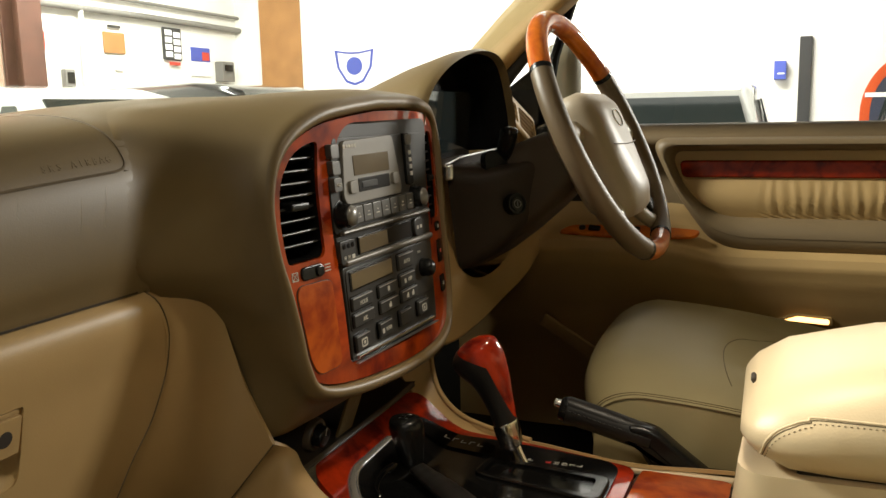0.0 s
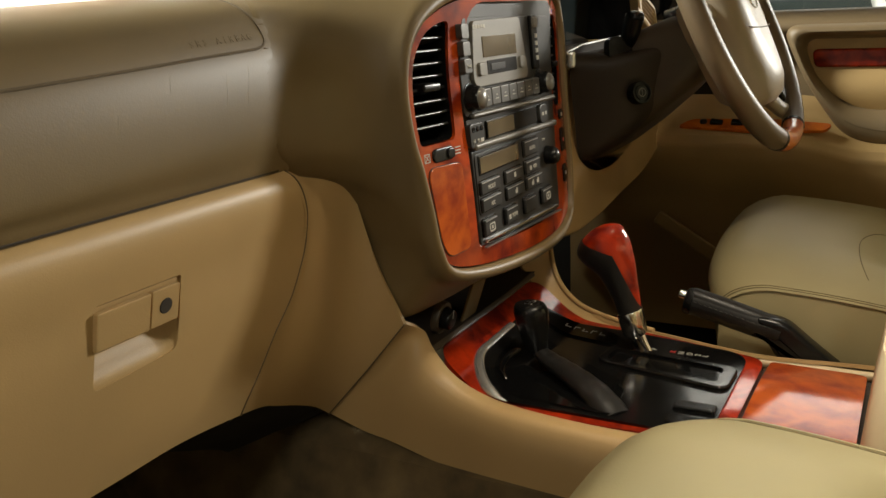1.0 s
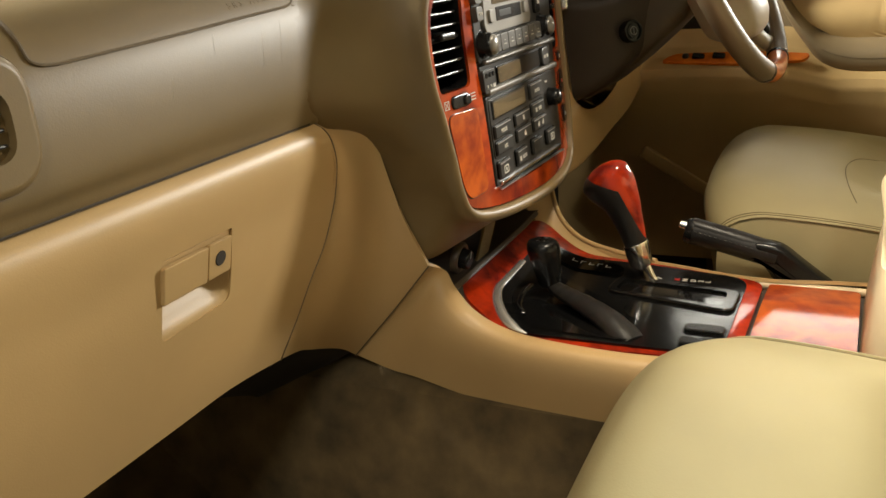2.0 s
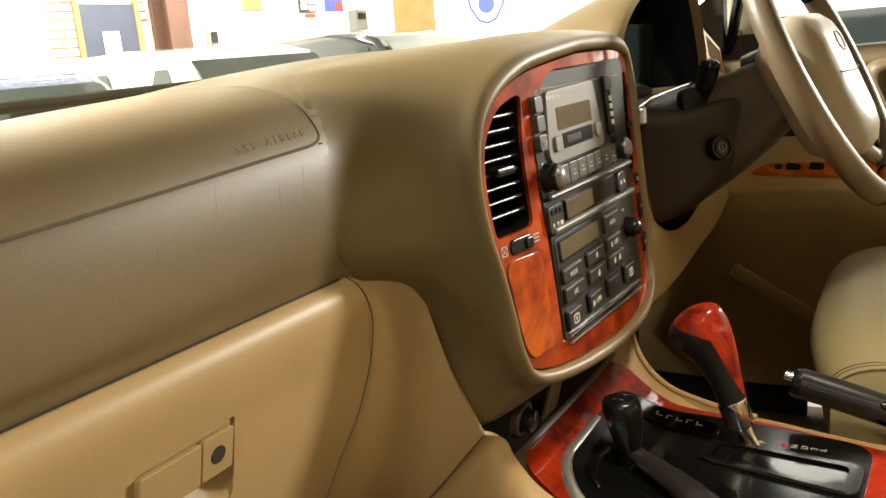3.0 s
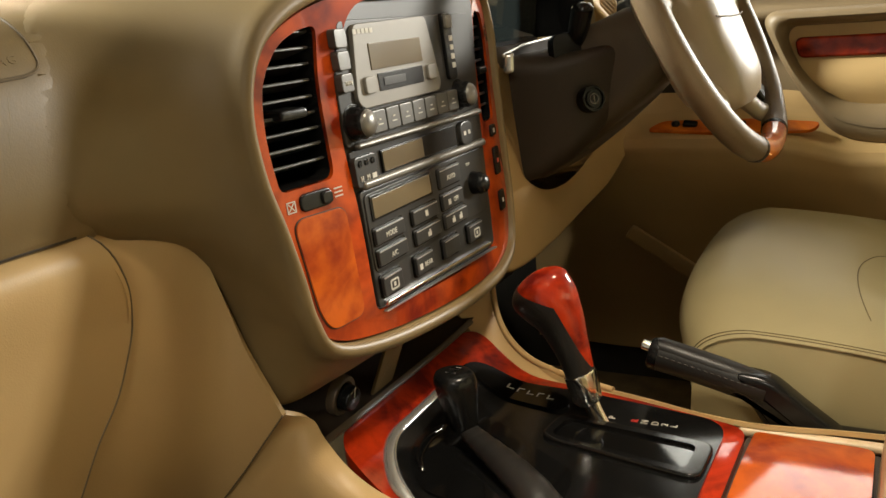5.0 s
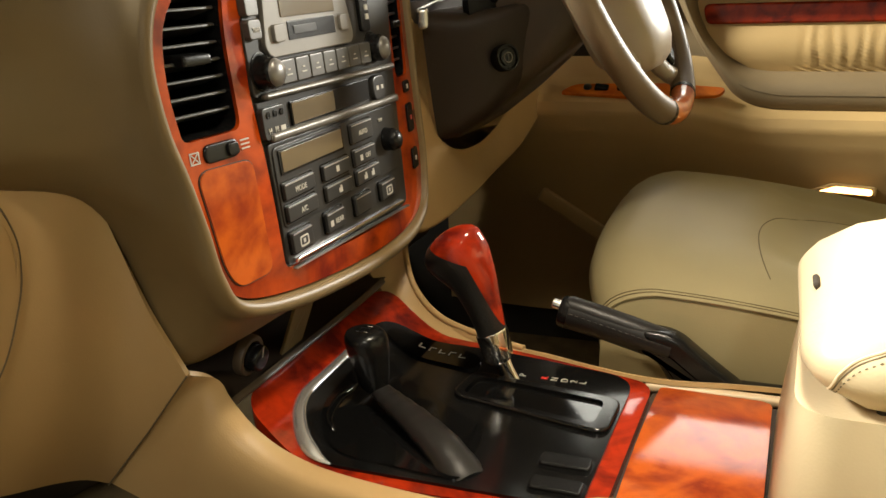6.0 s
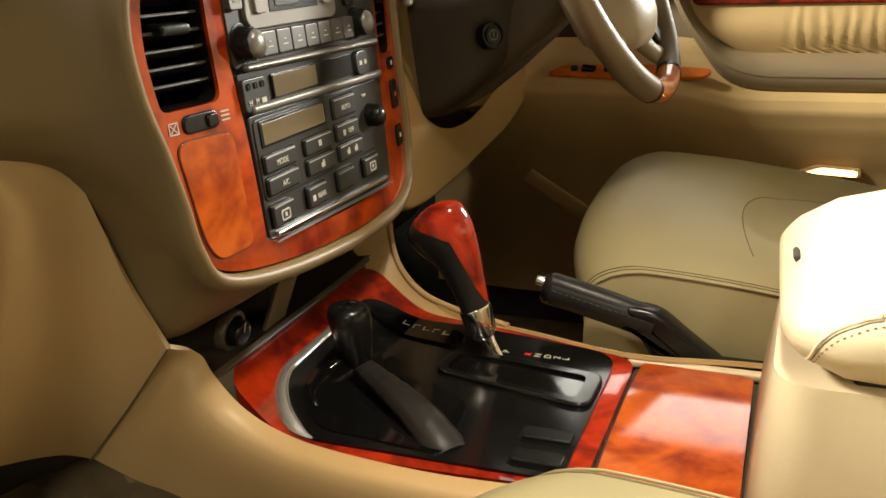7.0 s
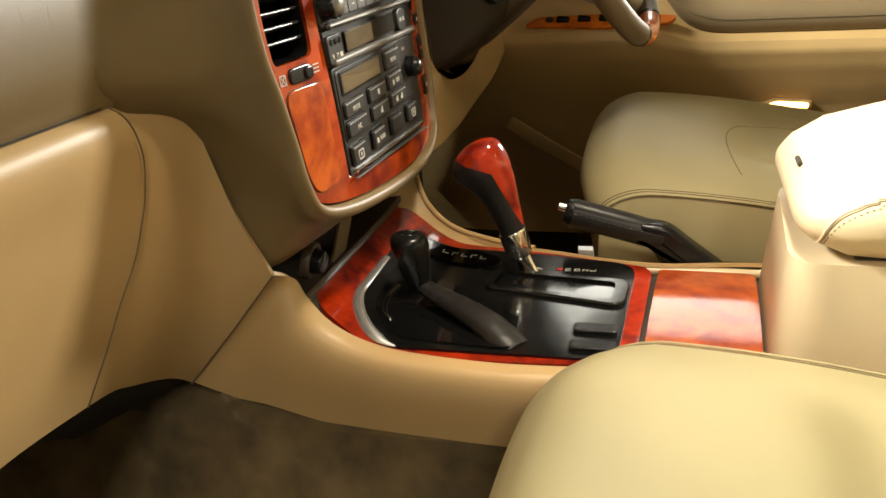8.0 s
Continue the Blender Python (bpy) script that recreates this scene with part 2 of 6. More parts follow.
def tube(points, radii, seg=14, squash=1.0, up=(0, 0, 1), cap=True, loop=False):
    """A swept round bar; radii one number or one for each point, or (across, along up)."""
    pts = [Vector(p) for p in points]
    rings = []
    for i, p in enumerate(pts):
        a = pts[i - 1] if (i or loop) else p
        b = pts[(i + 1) % len(pts)] if (i + 1 < len(pts) or loop) else p
        d = (b - a).normalized()
        s = d.cross(Vector(up)).normalized()
        u = s.cross(d)
        r = radii[i] if isinstance(radii, (list, tuple)) else radii
        ra, rb = r if isinstance(r, tuple) else (r, r * squash)
        rings.append([p + s * ra * math.cos(t) + u * rb * math.sin(t) for t in [2 * math.pi * j / seg for j in range(seg)]])
    if loop:
        rings.append(rings[0])
        bm = ring_loft(rings, False)
        bmesh.ops.remove_doubles(bm, verts=bm.verts, dist=1e-6)
        return bm
    return ring_loft(rings, cap)


def spline(points, n=8):
    """Catmull-Rom through the points."""
    p = [Vector(q) for q in points]
    p = [p[0] * 2 - p[1]] + p + [p[-1] * 2 - p[-2]]
    out = []
    for i in range(1, len(p) - 2):
        for j in range(n):
            t = j / n
            a, b, c, d = p[i - 1:i + 3]
            out.append(0.5 * ((2 * b) + (c - a) * t + (2 * a - 5 * b + 4 * c - d) * t * t + (3 * b - 3 * c + d - a) * t ** 3))
    return out + [p[-2]]


def fillet(points, r, n=6):
    """A polygon with its corners rounded; r one number or one for each corner."""
    out = []
    k = len(points)
    for i in range(k):
        a, b, c = (Vector(points[(i + j) % k][:2]) for j in (-1, 0, 1))
        ri = r[i] if isinstance(r, (list, tuple)) else r
        u, v = (a - b), (c - b)
        d = min(ri, u.length * 0.48, v.length * 0.48)
        if d < 1e-5:
            out.append(b)
            continue
        p, q = b + u.normalized() * d, b + v.normalized() * d
        for j in range(n + 1):
            t = j / n
            out.append(p * (1 - t) ** 2 + b * 2 * t * (1 - t) + q * t * t)
    return out


def prism(outline, lo, hi, bevel=0.0, seg=2, m=None):
    """An outline in x, y raised from lo to hi, its upper edge rounded."""
    bm = bmesh.new()
    top = [bm.verts.new((p[0], p[1], hi)) for p in outline]
    f = bm.faces.new(top)
    bm.normal_update()
    if f.normal.z < 0:
        f.normal_flip()
    ret = bmesh.ops.extrude_face_region(bm, geom=[f])
    vs = [g for g in ret["geom"] if isinstance(g, bmesh.types.BMVert)]
    bmesh.ops.translate(bm, verts=vs, vec=(0, 0, lo - hi))
    if bevel:
        es = [e for e in bm.edges if all(abs(v.co.z - hi) < 1e-7 for v in e.verts)]
        bmesh.ops.bevel(bm, geom=es, offset=bevel, segments=seg, affect="EDGES", profile=0.5)
    return moved(bm, m) if m else bm


def sheet(f, us, vs):
    bm = bmesh.new()
    rows = [[bm.verts.new(f(u, v)) for v in vs] for u in us]
    for a, b in zip(rows, rows[1:]):
        for i in range(len(vs) - 1):
            bm.faces.new((a[i], a[i + 1], b[i + 1], b[i]))
    return bm


def thick(bm, d):
    """Gives a sheet a thickness d along its normals (either side)."""
    bmesh.ops.recalc_face_normals(bm, faces=bm.faces)
    bmesh.ops.solidify(bm, geom=bm.faces[:], thickness=d)
    return bm


def shell(bm, d, cabin=Vector((-0.3, 0.2, 1.75))):
    """Gives a sheet a thickness d on the side turned away from the cabin."""
    bmesh.ops.recalc_face_normals(bm, faces=bm.faces)
    if sum(f.normal.dot(cabin - f.calc_center_median()) * f.calc_area() for f in bm.faces) < 0:
        bmesh.ops.reverse_faces(bm, faces=bm.faces[:])
    bm.normal_update()
    front, rim = bm.faces[:], [e for e in bm.edges if e.is_boundary]
    back = {v: bm.verts.new(v.co - v.normal * d) for v in bm.verts[:]}
    for f in front:
        bm.faces.new([back[v] for v in reversed(f.verts)])
    for e in rim:
        a, b = e.verts
        bm.faces.new((a, b, back[b], back[a]))
    return bm


def cut(bm, cutters, op="DIFFERENCE"):
    """Boolean of one mesh with others; returns a new bmesh."""
    def ob_of(b):
        bmesh.ops.recalc_face_normals(b, faces=b.faces)
        me = bpy.data.meshes.new("tmp")
        b.to_mesh(me)
        b.free()
        return new("tmp", me)
    base = ob_of(bm)
    tools = [ob_of(c) for c in cutters]
    for t in tools:
        md = base.modifiers.new("cut", "BOOLEAN")
        md.operation, md.solver, md.object = op if t is tools[0] else "DIFFERENCE", "EXACT", t
    dg = bpy.context.evaluated_depsgraph_get()
    me = bpy.data.meshes.new_from_object(base.evaluated_get(dg))
    out = bmesh.new()
    out.from_mesh(me)
    for o in (base, *tools):
        d = o.data
        bpy.data.objects.remove(o)
        bpy.data.meshes.remove(d)
    bpy.data.meshes.remove(me)
    return out


def lin(a, b, n):
    return [a + (b - a) * i / (n - 1) for i in range(n)]


def ss(a, b, x):
    t = min(1, max(0, (x - a) / (b - a)))
    return t * t * (3 - 2 * t)


def interp(x, pts):
    """Smooth values through (x, value) pairs."""
    if x <= pts[0][0]:
        return pts[0][1]
    for (a, u), (b, v) in zip(pts, pts[1:]):
        if x <= b:
            return u + (v - u) * (x - a) / (b - a)
    return pts[-1][1]


def curve(x, pts):
    """Values through (x, value) pairs on a smooth curve."""
    if x <= pts[0][0]:
        return pts[0][1]
    for i, ((a, u), (b, v)) in enumerate(zip(pts, pts[1:])):
        if x <= b:
            t, h = (x - a) / (b - a), b - a
            m0 = (v - pts[i - 1][1]) / (b - pts[i - 1][0]) if i else (v - u) / h
            m1 = (pts[i + 2][1] - u) / (pts[i + 2][0] - a) if i + 2 < len(pts) else (v - u) / h
            return (2 * t ** 3 - 3 * t * t + 1) * u + (t ** 3 - 2 * t * t + t) * h * m0 + (3 * t * t - 2 * t ** 3) * v + (t ** 3 - t * t) * h * m1
    return pts[-1][1]


def lettering(name, body, size, m, material, parent, depth=0.0003, align="CENTER"):
    cu = bpy.data.curves.new(name, "FONT")
    cu.body, cu.size, cu.extrude, cu.align_x, cu.align_y = body, size, depth, align, "CENTER"
    t = new("tmp", cu)
    me = bpy.data.meshes.new_from_object(t.evaluated_get(bpy.context.evaluated_depsgraph_get()))
    bpy.data.objects.remove(t)
    bpy.data.curves.remove(cu)
    me.materials.clear()
    me.materials.append(material)
    ob = new(name, me)
    me.transform(m)
    if parent:
        ob.parent = parent
    return ob

# ---- setting: workshop shell ----
def slab(name, lo, hi, material, r=0.0):
    c = [(a + b) / 2 for a, b in zip(lo, hi)]
    bm = rbox(*[b - a for a, b in zip(lo, hi)], r, 2, Matrix.Translation(c))
    return tagged(part(name, bm, material), kind="structure")


tagged(slab("floor", (-6, -6, -0.2), (9.2, 7.2, 0), CONCRETE), "grey concrete workshop floor, worn", "floor")
tagged(slab("wall_north", (-6, 7.0, 0), (9.2, 7.2, 4.4), WALL), "white painted workshop wall, patchy", "wall")
tagged(slab("wall_east", (9.0, -6, 0), (9.2, 7.0, 4.4), WALL), "white painted workshop wall", "wall")
# out of view; their grey is set dark to bounce less light
tagged(slab("wall_south", (-6, -6.2, 0), (9.2, -6, 4.4), LOWBOUNCE), "unseen dull grey wall, darkened to cut bounce light", "wall")
tagged(slab("wall_west", (-6.2, -6.2, 0), (-6, 7.2, 4.4), LOWBOUNCE), "unseen dull grey wall, darkened to cut bounce light", "wall")
tagged(slab("ceiling", (-6.2, -6.2, 4.4), (9.2, 7.2, 4.5), LOWBOUNCE), "unseen dull grey ceiling, darkened to cut bounce light", "ceiling")
tagged(slab("wall_pier", (2.2, 6.80, 0), (3.99, 7.0, 4.4), WALL), "white wall pier beside the doorway", "wall")
tagged(slab("wall_brick", (3.99, 6.93, 0), (5.2, 7.0, 4.4), PINK), "bare pinkish brickwork round the doorway", "wall")
for i in range(24):
    for j in range(3):
        z = 0.6 + i * 0.075
        if j < 2 or i > 18:
            x = (4.03 + j * 0.17 + (i % 2) * 0.03) if j < 2 else 5.0
            b = part("brick", rbox(0.155, 0.03, 0.065, 0.004, 1, pose(x + 0.075, 6.925, z)), PINK, bpy.data.objects["wall_brick"])

door_n = part("door_1", rbox(0.60, 0.05, 2.13, 0.006, 1, pose(4.70, 6.925, 1.065)), BLUEDOOR)
tagged(door_n, "closed slate blue workshop door with white notice", "door", kind="structure")
part("door_frame", rbox(0.06, 0.07, 2.18, 0.006, 1, pose(4.37, 6.925, 1.09)), BOARD, door_n)
part("door_frame", rbox(0.06, 0.07, 2.18, 0.006, 1, pose(5.03, 6.925, 1.09)), BOARD, door_n)
part("door_handle", rbox(0.03, 0.04, 0.14, 0.008, 2, pose(4.94, 6.885, 1.05)), SATINCHROME, door_n)
part("notice", rbox(0.18, 0.004, 0.24, 0.001, 1, pose(4.695, 6.896, 1.77)), PAPER, door_n)
column_n = part("steel_column", join(rbox(0.27, 0.03, 4.4, 0.004, 1, pose(5.33, 6.70, 2.2)), rbox(0.27, 0.03, 4.4, 0.004, 1, pose(5.33, 6.90, 2.2)), rbox(0.03, 0.2, 4.38, 0.004, 1, pose(5.33, 6.80, 2.2))), BROWN)
tagged(column_n, "brown painted steel column against the wall", "column", kind="structure")


def wall_thing(name, x0, x1, z0, z1, material, label, category, d=0.02, y=7.0):
    ob = part(name, rbox(x1 - x0, d, z1 - z0, min(0.006, d * 0.3), 2, pose((x0 + x1) / 2, y - d / 2 - 0.002, (z0 + z1) / 2)), material)
    return tagged(ob, label, category)


red_box = wall_thing("alarm_box", 5.60, 5.72, 2.06, 2.24, RED, "small red alarm box on the white wall", "alarm box", 0.07)
part("box_lens", rbox(0.05, 0.01, 0.05, 0.004, 2, pose(5.66, 6.925, 2.17)), PAPER, red_box)
pipe_h = part("wall_pipe", tube([(5.6, 6.94, 2.50), (7.0, 6.94, 2.50), (9.0, 6.94, 2.48)], 0.035, 10), MATS["concrete_floor"])
tagged(pipe_h, "grey pipe run along the white wall", "pipe")
pipe_h2 = part("wall_pipe", tube([(5.6, 6.95, 2.66), (9.0, 6.95, 2.64)], 0.02, 8), MATS["concrete_floor"])
tagged(pipe_h2, "thin grey pipe along the white wall", "pipe")
pipe_v = part("wall_pipe", tube([(6.22, 6.94, 2.56), (6.23, 6.94, 1.2)], 0.025, 8), WALL)
tagged(pipe_v, "white painted pipe down the wall", "pipe")
grey_box = wall_thing("socket_box", 5.95, 6.08, 1.72, 1.89, MATS["concrete_floor"], "grey electrical box on the white wall", "socket box", 0.06)
part("socket_lid", rbox(0.09, 0.012, 0.11, 0.004, 2, pose(6.015, 6.933, 1.805)), BLACK, grey_box)
notice = wall_thing("notice_board", 6.56, 6.88, 2.08, 2.30, BOARD, "small brown notice board on the wall", "notice board")
part("paper", rbox(0.2, 0.003, 0.03, 0, 1, pose(6.72, 6.975, 2.36)), DARKSIGN, notice)
part("paper", rbox(0.13, 0.003, 0.13, 0, 1, pose(6.76, 6.975, 1.97)), PAPER, notice)
key_board = wall_thing("key_board", 7.51, 7.83, 2.05, 2.42, DARKSIGN, "dark board with rows of white tags", "key board", 0.03)
for i in range(2):
    for j in range(4):
        part("tag", rbox(0.12, 0.006, 0.062, 0.002, 1, pose(7.59 + i * 0.15, 6.963, 2.115 + j * 0.082 - 0.02 * i)), PAPER, key_board)
part("tag_row", rbox(0.2, 0.006, 0.04, 0.002, 1, pose(7.68, 6.963, 2.01)), RED, key_board)
blue_notice = wall_thing("poster", 7.99, 8.39, 1.88, 2.24, PAPER, "white poster with a blue and red head", "poster")
part("poster_head", rbox(0.38, 0.004, 0.17, 0, 1, pose(8.19, 6.975, 2.14)), BLUE, blue_notice)
part("poster_patch", rbox(0.14, 0.004, 0.10, 0, 1, pose(8.29, 6.972, 2.12)), RED, blue_notice)
small_shelf = wall_thing("wall_shelf", 8.5, 8.75, 1.82, 2.07, MATS["concrete_floor"], "small grey shelf box on the wall", "shelf", 0.12)
part("shelf_lid", rbox(0.16, 0.02, 0.08, 0.004, 1, pose(8.62, 6.87, 1.99)), BLACK, small_shelf)


def east_thing(name, y0, y1, z0, z1, material, label, category, d=0.03, kind=""):
    ob = part(name, rbox(d, y1 - y0, z1 - z0, min(0.006, d * 0.3), 2, pose(9.0 - d / 2 - 0.002, (y0 + y1) / 2, (z0 + z1) / 2)), material)
    return tagged(ob, label, category, kind=kind)


east_thing("plywood_sheet", 6.02, 6.62, 0.0, 2.85, BOARD, "tall bare plywood sheet against the wall", "board", 0.02)
banner = east_thing("banner", 4.96, 5.60, 1.70, 2.24, PAPER, "white banner with a blue emblem", "banner", 0.01)
sx = Matrix(((0, 0, -1, 8.986), (-1, 0, 0, 5.28), (0, 1, 0, 1.97), (0, 0, 0, 1)))
shield = [(-0.27, 0.20), (-0.08, 0.17), (0.08, 0.17), (0.27, 0.20), (0.24, -0.02), (0.12, -0.2), (0.0, -0.24), (-0.12, -0.2), (-0.24, -0.02)]
part("emblem_edge", cut(prism(shield, 0, 0.004, 0, 1, sx), [prism([(x * 0.86, y * 0.86) for x, y in shield], -0.02, 0.02, 0, 1, sx)]), BLUE, banner)
part("emblem_disc", prism([(0.11 * math.cos(t), 0.11 * math.sin(t)) for t in lin(0, 6.02, 24)], 0, 0.005, 0, 1, sx), BLUE, banner)
door_e = east_thing("door_2", 0.04, 0.16, 0.0, 2.07, DARKSIGN, "dark narrow door standing at the far wall", "door", 0.05, "structure")
part("door_handle", rbox(0.03, 0.03, 0.12, 0.008, 2, pose(8.94, 0.05, 1.05)), SATINCHROME, door_e)
dispenser = east_thing("dispenser", 0.28, 0.40, 1.64, 1.83, BLUE, "blue paper dispenser on the white wall", "dispenser", 0.10)
part("dispenser_slot", rbox(0.01, 0.07, 0.015, 0.002, 1, pose(8.895, 0.33, 1.70)), PAPER, dispenser)
# flat arch with an orange border against the far wall, stand-in for something unidentified
ARCH_M = Matrix(((0, 0, -1, 8.985), (-1, 0, 0, -0.98), (0, 1, 0, 0.0), (0, 0, 0, 1)))
arch_out = [(-0.55, 0.0), (0.55, 0.0)] + [(0.55 * math.cos(t), 1.28 + 0.62 * math.sin(t)) for t in lin(0, math.pi, 25)]
arch_in = [(-0.46, 0.0), (0.46, 0.0)] + [(0.46 * math.cos(t), 1.28 + 0.52 * math.sin(t)) for t in lin(0, math.pi, 25)]
arch_thing = part("arch_stand_in", prism(arch_out, 0, 0.03, 0.004, 1, ARCH_M), ORANGE)
tagged(arch_thing, "flat dark blue arch with orange border, stand-in for an unidentified thing", "display board")
part("arch_face", prism(arch_in, 0.028, 0.034, 0, 1, ARCH_M), BLUEDOOR, arch_thing, "dark blue face")
part("white_bar", rbox(0.004, 1.02, 0.045, 0, 1, pose(8.948, -0.98, 1.46)), PAPER, arch_thing)

# unseen fittings made up to carry the added lamps
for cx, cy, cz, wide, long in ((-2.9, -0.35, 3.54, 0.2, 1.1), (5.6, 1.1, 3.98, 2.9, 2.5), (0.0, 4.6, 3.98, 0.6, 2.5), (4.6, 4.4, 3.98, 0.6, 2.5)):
    fit_ob = part("lamp_fitting", rbox(wide, long, 0.05, 0.01, 2, pose(cx, cy, cz)), WHITEPAINT)
    tagged(fit_ob, "white lamp fitting added overhead, out of view", "ceiling light", "ceiling tube lights")
    for dy in (-0.4, 0.4):
        part("hanger", rbox(0.02, 0.02, 4.41 - cz, 0, 1, pose(cx, cy + dy * long, (cz + 4.41) / 2)), SATINCHROME, fit_ob)


# ---- parked cars ----
def parked_car(label, paint, height, width=1.75, length=3.7):
    """A parked car about its middle, nose towards -y."""
    c = empty("parked_car", label, "car", group="parked cars")
    w, n = width / 2, length / 2
    zb = height * 0.60
    low = []
    for y, z0, z1, k in ((-n, 0.45, zb * 0.72, 0.82), (-n + 0.12, 0.32, zb * 0.86, 0.95), (-n + 0.9, 0.25, zb * 0.97, 1.0), (0, 0.25, zb, 1.0), (n - 0.5, 0.25, zb, 1.0), (n - 0.1, 0.32, zb * 0.97, 0.95), (n, 0.45, zb * 0.85, 0.86)):
        low.append([(p.x, y, p.y) for p in fillet([(-w * k, z0), (w * k, z0), (w * k * 0.96, z1), (-w * k * 0.96, z1)], 0.10, 4)])
    part("body", ring_loft(low), paint, c)
    roof_r = []
    for y, z, k in ((-n + 1.0, zb - 0.02, 0.93), (-n + 1.55, height * 0.955, 0.76), (-n + 1.75, height * 0.985, 0.74), (0.15, height, 0.74), (n - 0.75, height * 0.985, 0.73), (n - 0.5, height * 0.95, 0.72), (n - 0.15, zb - 0.02, 0.88)):
        roof_r.append([(p.x, y, p.y) for p in fillet([(-w * k * (0.92 / 0.74 if z > zb else 1.0), zb - 0.05), (w * k * (0.92 / 0.74 if z > zb else 1.0), zb - 0.05), (w * k, z), (-w * k, z)], 0.07, 4)])
    part("cabin", ring_loft(roof_r), paint, c)

    def pane(name, a, b, cc, d):
        bm = bmesh.new()
        bm.faces.new([bm.verts.new(p) for p in (a, b, cc, d)])
        part(name, thick(bm, 0.012), CARGLASS, c, "dark car glass")
    zt = height * 0.935
    pane("windscreen", (-w * 0.84, -n + 1.02, zb + 0.03), (w * 0.84, -n + 1.02, zb + 0.03), (w * 0.68, -n + 1.49, zt), (-w * 0.68, -n + 1.49, zt))
    pane("rear_window", (w * 0.80, n - 0.17, zb + 0.06), (-w * 0.80, n - 0.17, zb + 0.06), (-w * 0.64, n - 0.46, zt - 0.02), (w * 0.64, n - 0.46, zt - 0.02))
    for s in (-1, 1):
        for y0, y1 in ((-n + 1.35, -0.05), (0.03, n - 0.75)):
            pane("side_window", (s * (w * 0.935), y0, zb + 0.05), (s * (w * 0.935), y1, zb + 0.05), (s * (w * 0.79), y1 - 0.1, zt - 0.03), (s * (w * 0.79), y0 + 0.25, zt - 0.03))
        part("door_mirror", rbox(0.16, 0.10, 0.12, 0.03, 3, pose(s * (w + 0.07), -n + 1.35, zb + 0.08)), paint, c)
        part("headlamp", rbox(0.3, 0.08, 0.13, 0.03, 3, pose(s * w * 0.66, -n + 0.07, zb * 0.66)), PAPER, c)
        for y in (-n + 0.75, n - 0.75):
            tyre = part("wheel", moved(tube([(-0.1, 0, 0), (-0.09, 0, 0), (0.09, 0, 0), (0.1, 0, 0)], [0.30, 0.33, 0.33, 0.30], 28), pose(s * (w - 0.08), y, 0.33)), RUBBER, c)
            part("rim", moved(tube([(-0.104, 0, 0), (0.104, 0, 0)], 0.2, 20), pose(s * (w - 0.08), y, 0.33)), SATINCHROME, tyre)
    part("grille", rbox(width * 0.5, 0.05, 0.16, 0.02, 2, pose(0, -n + 0.05, zb * 0.6)), BLACK, c)
    part("wiper", tube([(-0.35, -n + 1.0, zb + 0.05), (0.25, -n + 1.08, zb + 0.12)], 0.008, 6), BLACK, c)
    return c


navy = parked_car("navy blue parked car with dark glass", BLUEPAINT, 1.55)
navy.location = (1.80, 4.7, 0)
white = parked_car("white parked car with dark glass", WHITEPAINT, 1.62)
white.location = (3.72, 4.75, 0)
dark = parked_car("black parked car by the plywood sheet", BLACKPAINT, 1.67)
dark.location = (5.65, 4.6, 0)
for where, turn, paint_h, paint, label in (((6.4, 1.16, 0), 90, 1.57, WHITEPAINT, "white parked estate car seen past the driver's door"), ((7.3, -1.2, 0), 84, 1.62, WHITEPAINT, "second white parked car by the far wall")):
    c = parked_car(label, paint, paint_h)
    c.matrix_world = pose(*where, 0, 0, turn)

# ---- the car's shell ----
car = empty("car_body", "gold beige off-road car body, passenger door open", "car body")


def carpet_point(x, y):
    side = min(abs(x + 0.0), 9)
    z = 0.72 + 0.25 * (1 - ss(0.125, 0.20, side))
    z = max(z, 0.72 + 0.36 * ss(1.0, 1.45, y))
    return (x, y, z)


part("floor_carpet", thick(sheet(carpet_point, lin(-0.80, 0.836, 92), lin(-1.2, 1.45, 40)), -0.02), CARPET, car, "tan pile carpet over floor and tunnel")
part("roof", thick(sheet(lambda x, y: (x, y, 1.83 - 0.09 * abs(x / 0.7) ** 3 - 0.06 * ss(0.25, 0.52, y)), lin(-0.70, 0.70, 17), lin(-1.6, 0.52, 17)), 0.03), HEADLINER, car)
part("bulkhead", rbox(1.6, 0.03, 1.2, 0.004, 1, pose(0, 1.48, 0.78)), BLACK, car)
part("bonnet", thick(sheet(lambda x, y: (x, y, 1.24 - 0.06 * abs(x / 0.85) ** 4 - 0.05 * ss(2.0, 2.75, y)), lin(-0.85, 0.85, 17), lin(1.50, 2.75, 13)), -0.02), BODY, car)
for s in (-1, 1):
    part("front_wing", rbox(0.1, 1.3, 0.6, 0.04, 3, pose(s * 0.88, 2.1, 0.88)), BODY, car)
    part("sill", rbox(0.12, 2.4, 0.2, 0.03, 2, pose(s * 0.83, 0.0, 0.62)), BODY, car)
    part("rear_side_panel", rbox(0.05, 1.3, 0.75, 0.02, 2, pose(s * 0.82, -1.05, 1.02)), DOORVINYL, car)
    part("rear_pillar", rbox(0.06, 0.14, 0.62, 0.02, 2, pose(s * 0.76, -0.42, 1.62, 0, -s * 10, 0)), TAN, car)
part("tail_panel", rbox(1.6, 0.05, 0.75, 0.02, 2, pose(0, -1.68, 1.02)), DOORVINYL, car)

